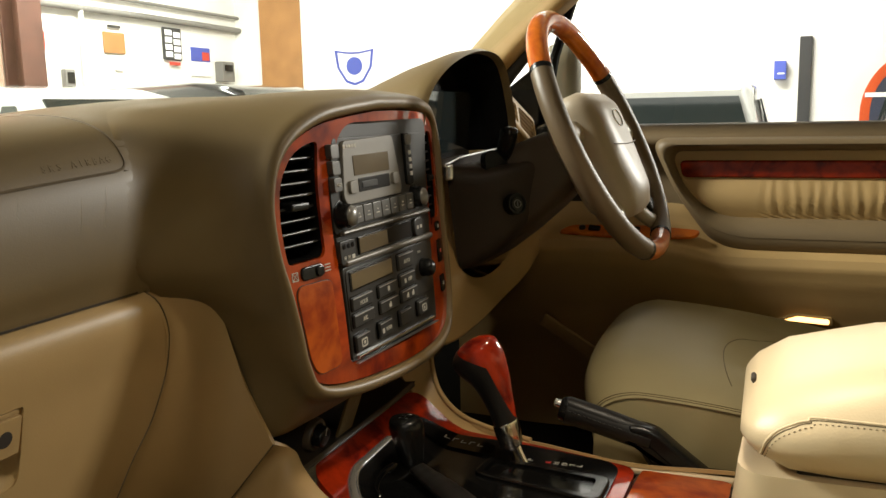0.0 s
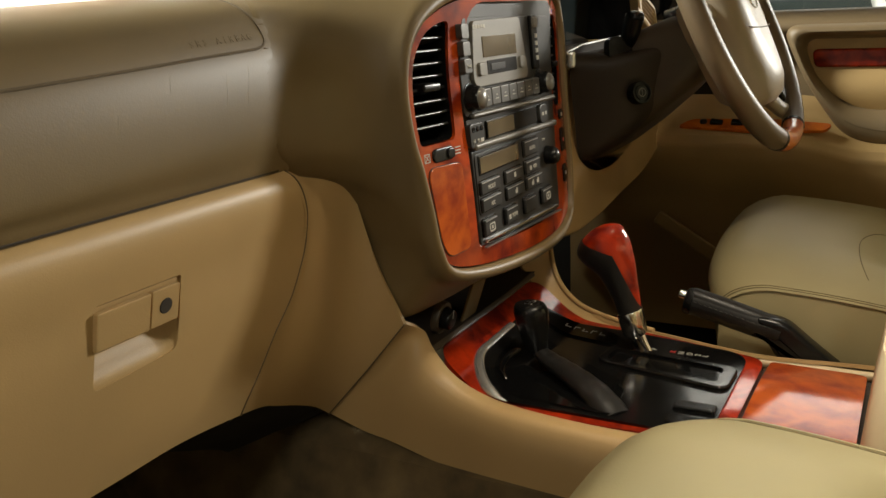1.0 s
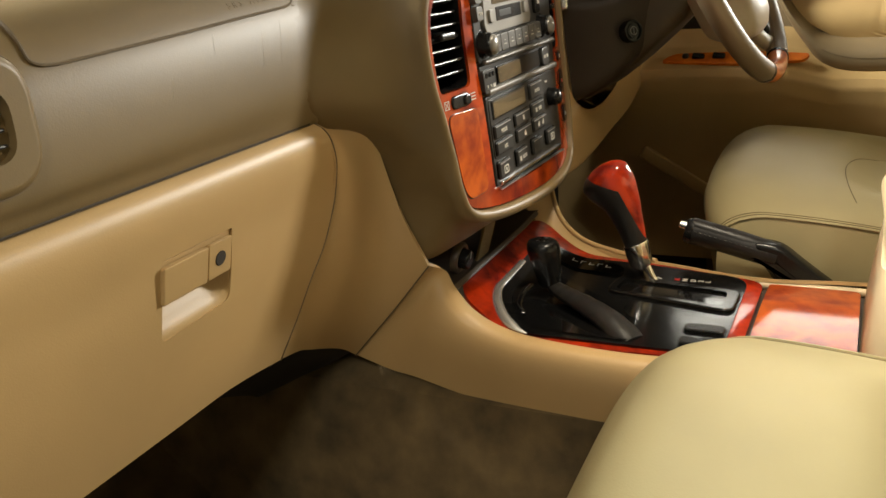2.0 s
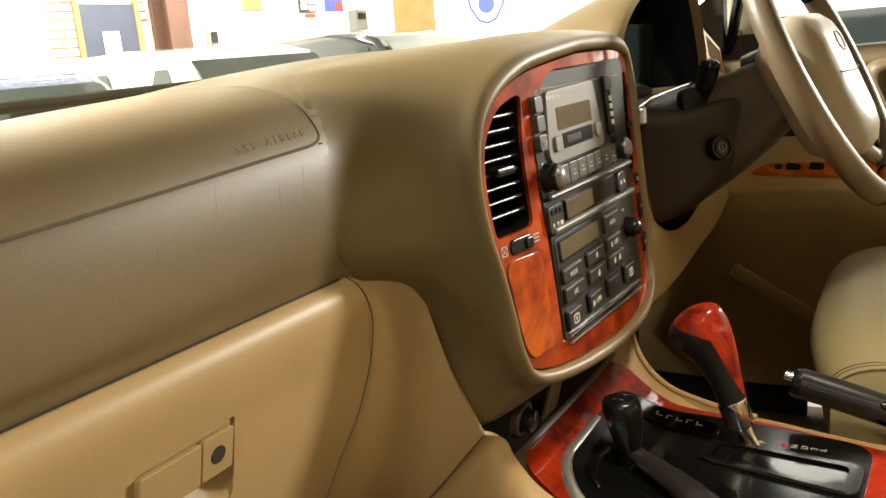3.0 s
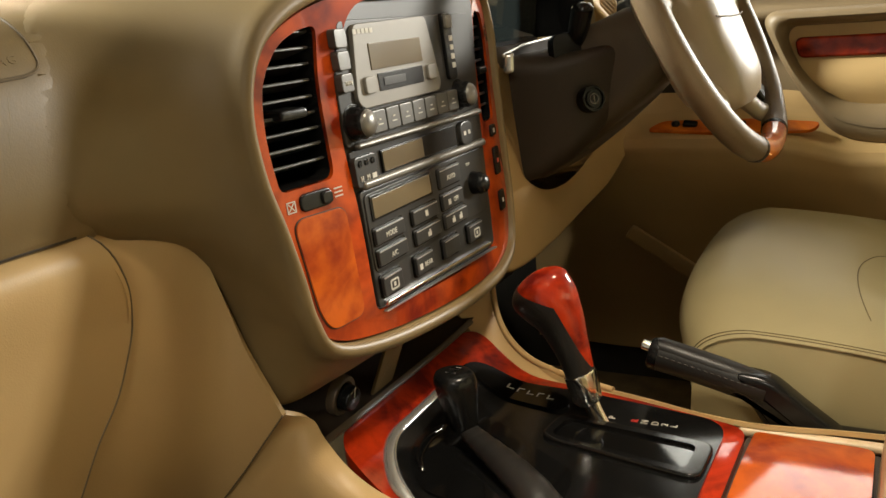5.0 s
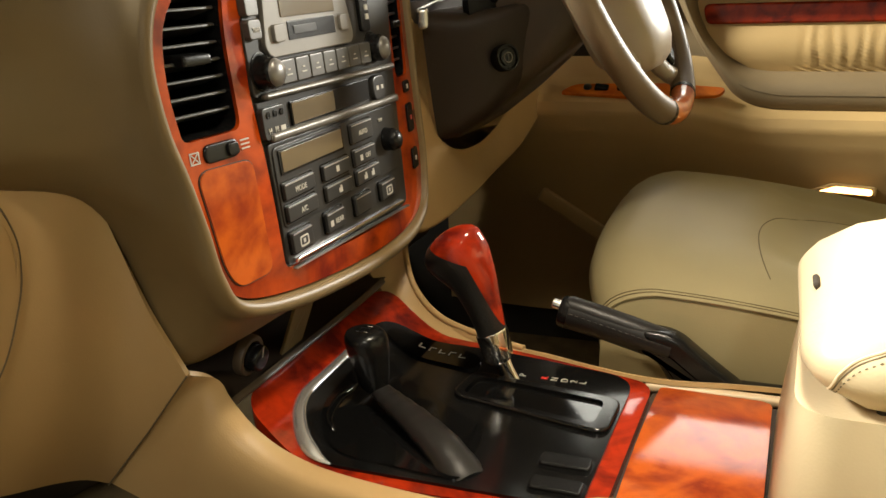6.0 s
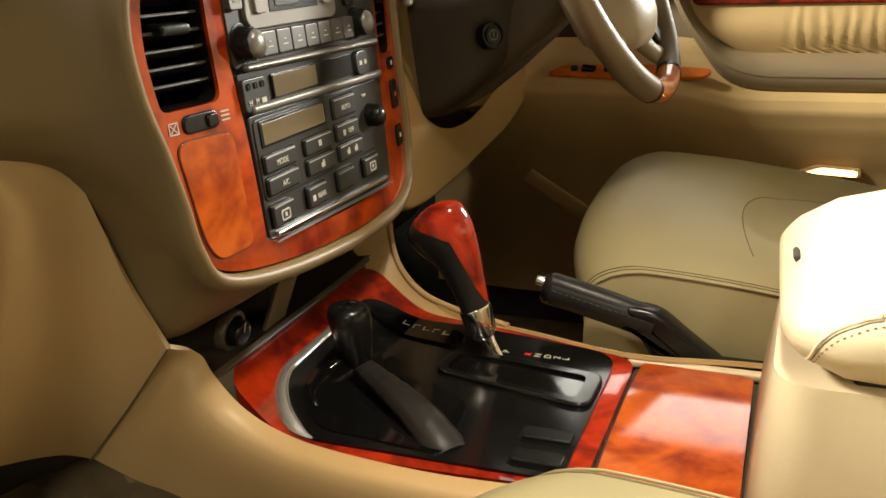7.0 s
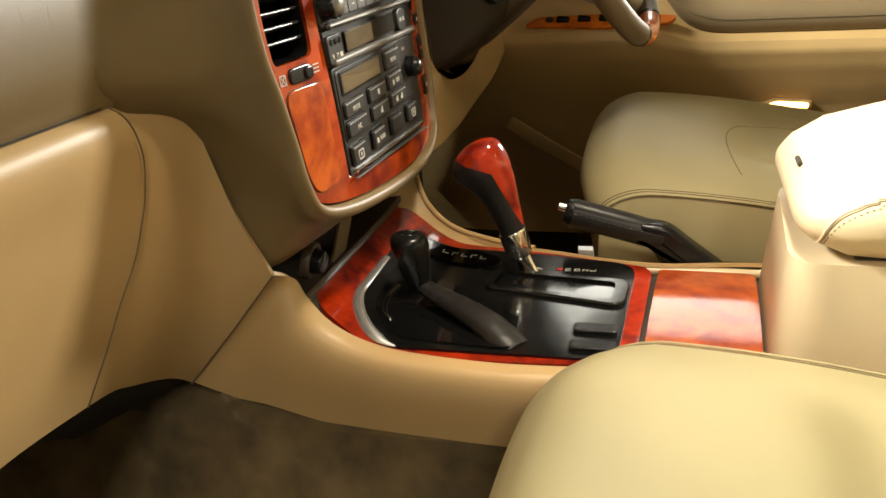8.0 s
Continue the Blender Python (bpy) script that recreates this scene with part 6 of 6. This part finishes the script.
part("switch_pod", in_wheel(rbox(0.03, 0.05, 0.018, 0.006, 3, Matrix.Translation((0.076, -0.098, -0.006)) @ pose(0, 0, 0, 0, 0, 30))), BLACK, wheel)
part("hub", in_wheel(tube([(0, 0, -0.075), (0, 0, -0.03)], [0.05, 0.045], 24, up=(0, 1, 0))), BLACK, wheel)

# instrument binnacle
cluster = empty("instrument_binnacle", "brown hooded instrument binnacle, dark dials inside", "instrument panel")
ARCH = spline([(0.150, 1.385, 0), (0.180, 1.430, 0), (0.250, 1.464, 0), (0.350, 1.486, 0), (0.43, 1.488, 0), (0.475, 1.477, 0), (0.500, 1.456, 0), (0.518, 1.430, 0), (0.536, 1.395, 0), (0.552, 1.345, 0)], 6)


def hood(t, w):
    """t along the arch; w: 0 inner lip, 1 outer shell far forward."""
    p = ARCH[t]
    c = Vector((0.405, 1.33, 0))
    k = interp(w, [(0, 0.86), (0.12, 0.955), (0.22, 1.0), (0.34, 1.02), (0.5, 1.005), (0.75, 0.9), (1, 0.70)])
    y = interp(w, [(0, 0.86), (0.12, 0.80), (0.22, 0.777), (0.34, 0.785), (0.5, 0.808), (0.75, 0.865), (1, 0.95)])
    q = c + (p - c) * k
    return (q.x, y + 0.06 * (p.y - 1.345) * 0 , q.y)


part("hood_lining", sheet(hood, range(len(ARCH)), [0, 0.06, 0.12, 0.17]), BLACK, cluster, "black lining of the hood")
part("hood", sheet(hood, range(len(ARCH)), [0.17, 0.22, 0.28, 0.34, 0.42, 0.5, 0.62, 0.75, 0.88, 1.0]), DASH, cluster, "brown grained vinyl hood")
mid = Vector((0.405, 1.33, 0))
recess = [mid + (p - mid) * 0.88 for p in ARCH[2:-3]]
part("dial_recess", prism([(p.x, p.y) for p in recess] + [(0.525, 1.325), (0.22, 1.325)], 0, 0.004, 0, 1, Matrix(((1, 0, 0, 0), (0, 0, -1, 0.856), (0, 1, 0, 0), (0, 0, 0, 1)))), BLACK, cluster)
part("lens", rbox(0.25, 0.002, 0.09, 0, 1, pose(0.385, 0.846, 1.39, 8, 0, 0)), CARGLASS, cluster, "dark gloss instrument lens")
part("lower_lip", rbox(0.38, 0.04, 0.010, 0.003, 2, pose(0.405, 0.835, 1.330, 0, 0, 0)), BLACK, cluster, "dark lower edge of the binnacle")
part("bright_strip", tube([(0.275, 0.800, 1.336), (0.33, 0.799, 1.343), (0.42, 0.799, 1.3455), (0.55, 0.800, 1.347)], 0.0022, 8), BRIGHT, cluster, "thin bright strip under the dials")
part("bright_bracket", rbox(0.020, 0.012, 0.022, 0.004, 3, pose(0.286, 0.797, 1.327, 0, 0, 20)), BRIGHT, cluster)
# the side vent beyond the binnacle: a sloping housing with two slatted mouths
BROW = Matrix.Translation((0.630, 0.800, 1.389)) @ pose(0, 0, 0, -12, 17, 0)
brow_out = fillet([(-0.100, -0.024), (0.100, -0.032), (0.100, 0.030), (-0.092, 0.028)], [0.012, 0.012, 0.016, 0.016], 5)
XZ = Matrix(((1, 0, 0, 0), (0, 0, -1, 0), (0, 1, 0, 0), (0, 0, 0, 1)))
MOUTHS = [fillet([(-0.088, -0.013), (-0.030, -0.016), (-0.030, 0.016), (-0.084, 0.014)], 0.006, 4), fillet([(-0.018, -0.018), (0.085, -0.022), (0.085, 0.020), (-0.018, 0.017)], 0.007, 4)]
brow = part("side_vent_trim", moved(cut(prism(brow_out, -0.035, 0.008, 0.006, 4), [prism(mo, -0.010, 0.05) for mo in MOUTHS]), BROW @ XZ), TAN, cluster, "beige side vent housing")
for mo in MOUTHS:
    part("vent_mouth", moved(prism(mo, -0.0105, -0.009), BROW @ XZ), BLACK, brow)
    xs = [p.x for p in mo]
    for k in range(4):
        part("slat", moved(rbox(max(xs) - min(xs) - 0.006, 0.012, 0.0022, 0.0006, 1, pose((min(xs) + max(xs)) / 2, -0.001, -0.012 + k * 0.0082, -20, 0, 0)), BROW), TAN, brow)

# lower dash on the driver's side
def knee(x, t):
    z = 1.345 - 0.215 * t
    y = 0.80 + 0.03 * t + 0.05 * (1 - ss(0.20, 0.26, x)) + 0.06 * ss(0.55, 0.75, x)
    return (x, y, z)


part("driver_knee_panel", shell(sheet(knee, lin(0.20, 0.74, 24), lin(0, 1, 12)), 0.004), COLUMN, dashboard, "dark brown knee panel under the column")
TRIM = fillet([(0.196, 1.345), (0.276, 1.345), (0.284, 1.276), (0.287, 1.245), (0.294, 1.207), (0.329, 1.185), (0.376, 1.173), (0.44, 1.170), (0.518, 1.180), (0.579, 1.195), (0.66, 1.215), (0.74, 1.22), (0.74, 1.15), (0.62, 1.122), (0.471, 1.112), (0.39, 1.104), (0.275, 1.100), (0.205, 1.108), (0.190, 1.16)], [0.004, 0.004, 0.03, 0.015, 0.022, 0.025, 0.03, 0.03, 0.04, 0.04, 0.03, 0.01, 0.02, 0.05, 0.05, 0.05, 0.04, 0.03, 0.03], 5)
trim_m = Matrix(((1, 0, 0, 0), (0, 0.10, -1, 0.800 - 0.10 * 1.2), (0, 1, 0, 0), (0, 0, 0, 1)))
trim_bm = prism(TRIM, -0.03, 0.010, 0.007, 4)
part("driver_trim", moved(trim_bm, trim_m), TAN, dashboard, "tan lower dash trim cut out round the column")


def footwall(x, t):
    z = 1.19 - 0.26 * t
    return (x, 0.86 + 0.14 * t - 0.05 * ss(0.4, 0.1, x) * (1 - t), z)


# the footwell's shade is put into this cover's dark colour
part("footwell_cover", shell(sheet(footwall, lin(0.12, 0.76, 24), lin(0, 1, 12)), 0.004), COLUMN, dashboard, "driver's footwell cover, coloured dark brown for shade")
def facing(x, y, z, d):
    return Matrix.Translation((x, y, z)) @ Vector(d).to_track_quat("Z", "Y").to_matrix().to_4x4()


IGN = facing(0.305, 0.709, 1.284, (-0.62, -0.76, 0.18))
ign = part("ignition_lock", moved(ring_loft([[(r * math.cos(t), r * math.sin(t), z) for t in lin(0, 6.06, 26)] for r, z in ((0.0145, -0.012), (0.0145, 0.0003), (0.0138, 0.0012), (0.0122, 0.0012), (0.0115, -0.001))]), IGN), BLACK, column, "black ignition lock barrel")
part("lock_face", moved(prism([(0.0095 * math.cos(t), 0.0095 * math.sin(t)) for t in lin(0, 6.06, 26)], -0.002, 0.001, 0.0008, 2), IGN), BLACK, ign)
part("key_slot", moved(rbox(0.0012, 0.007, 0.001, 0.0002, 1, Matrix.Translation((0, 0, 0.0012))), IGN), CAPGREY, ign)
part("lock_ring", moved(tube([(0.0052 * math.cos(t), 0.0052 * math.sin(t), 0.0012) for t in lin(0, 6.06, 24)], 0.0007, 6, loop=True), IGN), CAPGREY, ign)
# boxy lower cover of the column: rings from the dash down towards the wheel
cover = []
for y, x0, x1, z0, z1 in ((0.86, 0.295, 0.54, 1.185, 1.335), (0.80, 0.292, 0.53, 1.186, 1.333), (0.765, 0.297, 0.51, 1.195, 1.331), (0.735, 0.308, 0.48, 1.215, 1.335), (0.712, 0.325, 0.47, 1.242, 1.340), (0.692, 0.345, 0.455, 1.268, 1.345), (0.676, 0.36, 0.44, 1.285, 1.345)):
    cover.append([(p.x, y + (p.y - 1.25) * -0.12, p.y) for p in fillet([(x0, z0), (x1, z0), (x1, z1), (x0, z1)], 0.022, 5)])
part("lower_cover", ring_loft(cover), COLUMN, column, "dark brown lower column cover")
part("stalk_hole", moved(prism(fillet([(-0.018, -0.026), (0.018, -0.026), (0.018, 0.024), (-0.018, 0.024)], 0.012, 5), -0.01, 0.002, 0.001), facing(0.322, 0.742, 1.330, (-0.62, -0.76, 0.18))), BLACK, column)

# ---- driver's door ----
door = empty("driver_door", "closed driver's door, brown and tan trim with walnut inlay", "car door")


part("upper_trim", thick(sheet(lambda y, t: (0.80 - 0.028 * math.sin(math.pi * min(1, t * 1.15)) + 0.0, y, 1.372 - 0.06 * t), lin(-0.38, 0.97, 30), lin(0, 1, 10)), 0.006), DOORVINYL, door, "brown vinyl window ledge")
part("door_card", rbox(0.03, 1.35, 0.62, 0.01, 2, pose(0.825, 0.295, 1.065)), DOORVINYL, door)
PAD_OUT = fillet([(0.600, 1.352), (-0.38, 1.352), (-0.38, 1.150), (0.430, 1.150), (0.490, 1.167), (0.556, 1.257)], [0.035, 0.02, 0.02, 0.05, 0.05, 0.08], 8)
DM = Matrix(((0, 0, -1, 0.0), (1, 0, 0, 0), (0, 1, 0, 0), (0, 0, 0, 1)))
INSET = fillet([(0.563, 1.328), (-0.36, 1.328), (-0.36, 1.213), (0.455, 1.213), (0.494, 1.223), (0.546, 1.276)], [0.03, 0.01, 0.01, 0.04, 0.05, 0.05], 8)
roll = []
for share, x in ((-0.02, 0.800), (0.0, 0.786), (0.06, 0.774), (0.18, 0.762), (0.34, 0.754), (0.50, 0.7515), (0.66, 0.7525), (0.80, 0.7565), (0.92, 0.764), (1.0, 0.776), (1.0, 0.815)):
    roll.append([(x, a.x + (b.x - a.x) * share, a.y + (b.y - a.y) * share) for a, b in zip(INSET, PAD_OUT)])
frame_roll = part("armrest_frame", ring_loft(roll, False), DOORVINYL, door, "brown padded vinyl armrest surround")
part("roll_seam", tube([(p[0] - 0.0003, p[1], p[2]) for p in roll[5] if p[2] < 1.20 and p[1] > -0.37], 0.0006, 6), SEAM, frame_roll)
part("inset_panel", moved(prism(INSET, -0.812, -0.788), DM), TAN, door)
def gathers(y, t):
    z = 1.212 + 0.066 * t
    y = -0.35 + (y + 0.35) / 0.85 * (0.808 + 0.090 * t ** 0.6)
    deep = 0.0020 * (math.sin(y * 330) + 0.6 * math.sin(y * 520 + 1)) * math.sin(math.pi * (0.15 + 0.75 * t)) * ss(0.43, 0.39, y) * ss(0.10, 0.2, y)
    return (0.784 - 0.008 * math.sin(math.pi * t) + deep * 0.7, y + 0.0015 * math.sin(t * 5 + y * 60), z)


part("gathered_insert", shell(sheet(gathers, lin(-0.35, 0.500, 240), lin(0, 1, 14)), 0.003), TAN, door, "gathered tan leather insert")
part("walnut_inlay", moved(prism(fillet([(0.549, 1.311), (-0.36, 1.311), (-0.36, 1.281), (0.543, 1.281)], [0.012, 0.004, 0.004, 0.01], 5), -0.80, -0.782, 0.004, 3), DM), WOOD_RED, door, "dark red walnut inlay")


def ledge(y, t):
    """The tan lower door: a ledge that swells out under the armrest, then falls to the pocket."""
    prof = [(0.79, 1.235), (0.778, 1.206), (0.757, 1.192), (0.735, 1.182), (0.718, 1.173), (0.712, 1.158), (0.718, 1.13), (0.735, 1.09), (0.755, 1.05), (0.770, 1.0), (0.775, 0.92), (0.775, 0.80)]
    k = t * (len(prof) - 1)
    i = min(int(k), len(prof) - 2)
    f = k - i
    x = prof[i][0] * (1 - f) + prof[i + 1][0] * f
    z = prof[i][1] * (1 - f) + prof[i + 1][1] * f
    back = ss(0.56, 0.45, y)
    x += 0.022 * back * ss(1.0, 1.15, z)
    z -= 0.024 * back * ss(0.95, 1.15, z)
    x += 0.012 * ss(0.80, 0.97, y)
    return (x, y, z)


part("lower_panel", shell(sheet(ledge, lin(-0.38, 0.97, 60), lin(0, 1, 45)), 0.004), TAN, door, "tan moulded lower door panel")
sw = part("switch_plate", moved(prism(fillet([(-0.006, 0.755), (0.020, 0.735), (0.024, 0.60), (0.012, 0.505), (-0.010, 0.515), (-0.018, 0.62)], [0.01, 0.015, 0.02, 0.012, 0.01, 0.02], 6), 0, 0.005, 0.002, 2), Matrix.Translation((0.738, 0, 1.184)) @ pose(0, 0, 0, 0, -24, 0)), WOOD_LIGHT, door, "honey walnut window switch plate")
for y in (0.69, 0.655, 0.62):
    part("window_switch", moved(rbox(0.014, 0.022, 0.008, 0.003, 2), Matrix.Translation((0.741, y, 1.192)) @ pose(0, 0, 0, 8, -24, 0)), BLACK, sw)
part("mirror_switch", moved(rbox(0.012, 0.012, 0.010, 0.004, 2), Matrix.Translation((0.741, 0.712, 1.193))), GREY, sw)
lamp = part("courtesy_lamp", moved(prism(fillet([(0.382, 1.040), (0.290, 1.034), (0.290, 1.050), (0.350, 1.054)], 0.006, 5), -0.775, -0.752, 0.003, 2), DM), TAN, door, "small amber lit lamp in the door pocket")
part("lamp_lens", moved(prism(fillet([(0.368, 1.0415), (0.296, 1.0375), (0.296, 1.0465), (0.345, 1.0495)], 0.004, 5), -0.76, -0.7505, 0.001, 2), DM), LENS, lamp)
door_glass = part("door_glass", sheet(lambda y, t: (0.80 - 0.13 * t, y * (1 - 0.25 * t) + 0.05 * t, 1.37 + 0.37 * t), lin(-0.38, 0.90, 6), lin(0, 1, 4)), GLASS, door, "clear side window")
door_glass.visible_shadow = False
part("window_frame", tube([(0.805, 0.94, 1.37), (0.76, 0.85, 1.47), (0.70, 0.72, 1.60), (0.655, 0.60, 1.72)], 0.012, 10), RUBBER, door)
part("sill_trim", rbox(0.012, 0.26, 0.026, 0.005, 2, pose(0.752, 0.680, 0.948, 31.6, 0, 0)), TAN, door, "tan trim strip slanting down to the sill")
# near-black colour stands for shade on the driver's side; passenger's side stays tan
part("kick_panel", rbox(0.02, 0.85, 0.75, 0.004, 1, pose(0.80, 1.10, 1.03)), FOOTSHADE, dashboard)
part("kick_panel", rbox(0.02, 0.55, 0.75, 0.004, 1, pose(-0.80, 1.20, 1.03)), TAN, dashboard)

# door mirror outside the driver's window
mirror = part("door_mirror", moved(cushion(-0.05, 0.05, -0.04, 0.04, -0.075, 0.075, 0.035), pose(0.955, 0.80, 1.46, 0, 0, 12)), BODY, door, "gold beige door mirror")
part("mirror_foot", rbox(0.10, 0.04, 0.03, 0.01, 2, pose(0.87, 0.815, 1.40)), BLACK, door)
part("quarter_trim", moved(prism(fillet([(0.955, 1.375), (0.80, 1.375), (0.80, 1.49)], 0.01, 4), -0.80, -0.775, 0.004, 2), DM), BLACK, door, "black corner trim at the window's front")
part("division_bar", tube([(0.80, 0.80, 1.37), (0.755, 0.765, 1.50), (0.71, 0.72, 1.60)], 0.009, 8), BLACK, door)
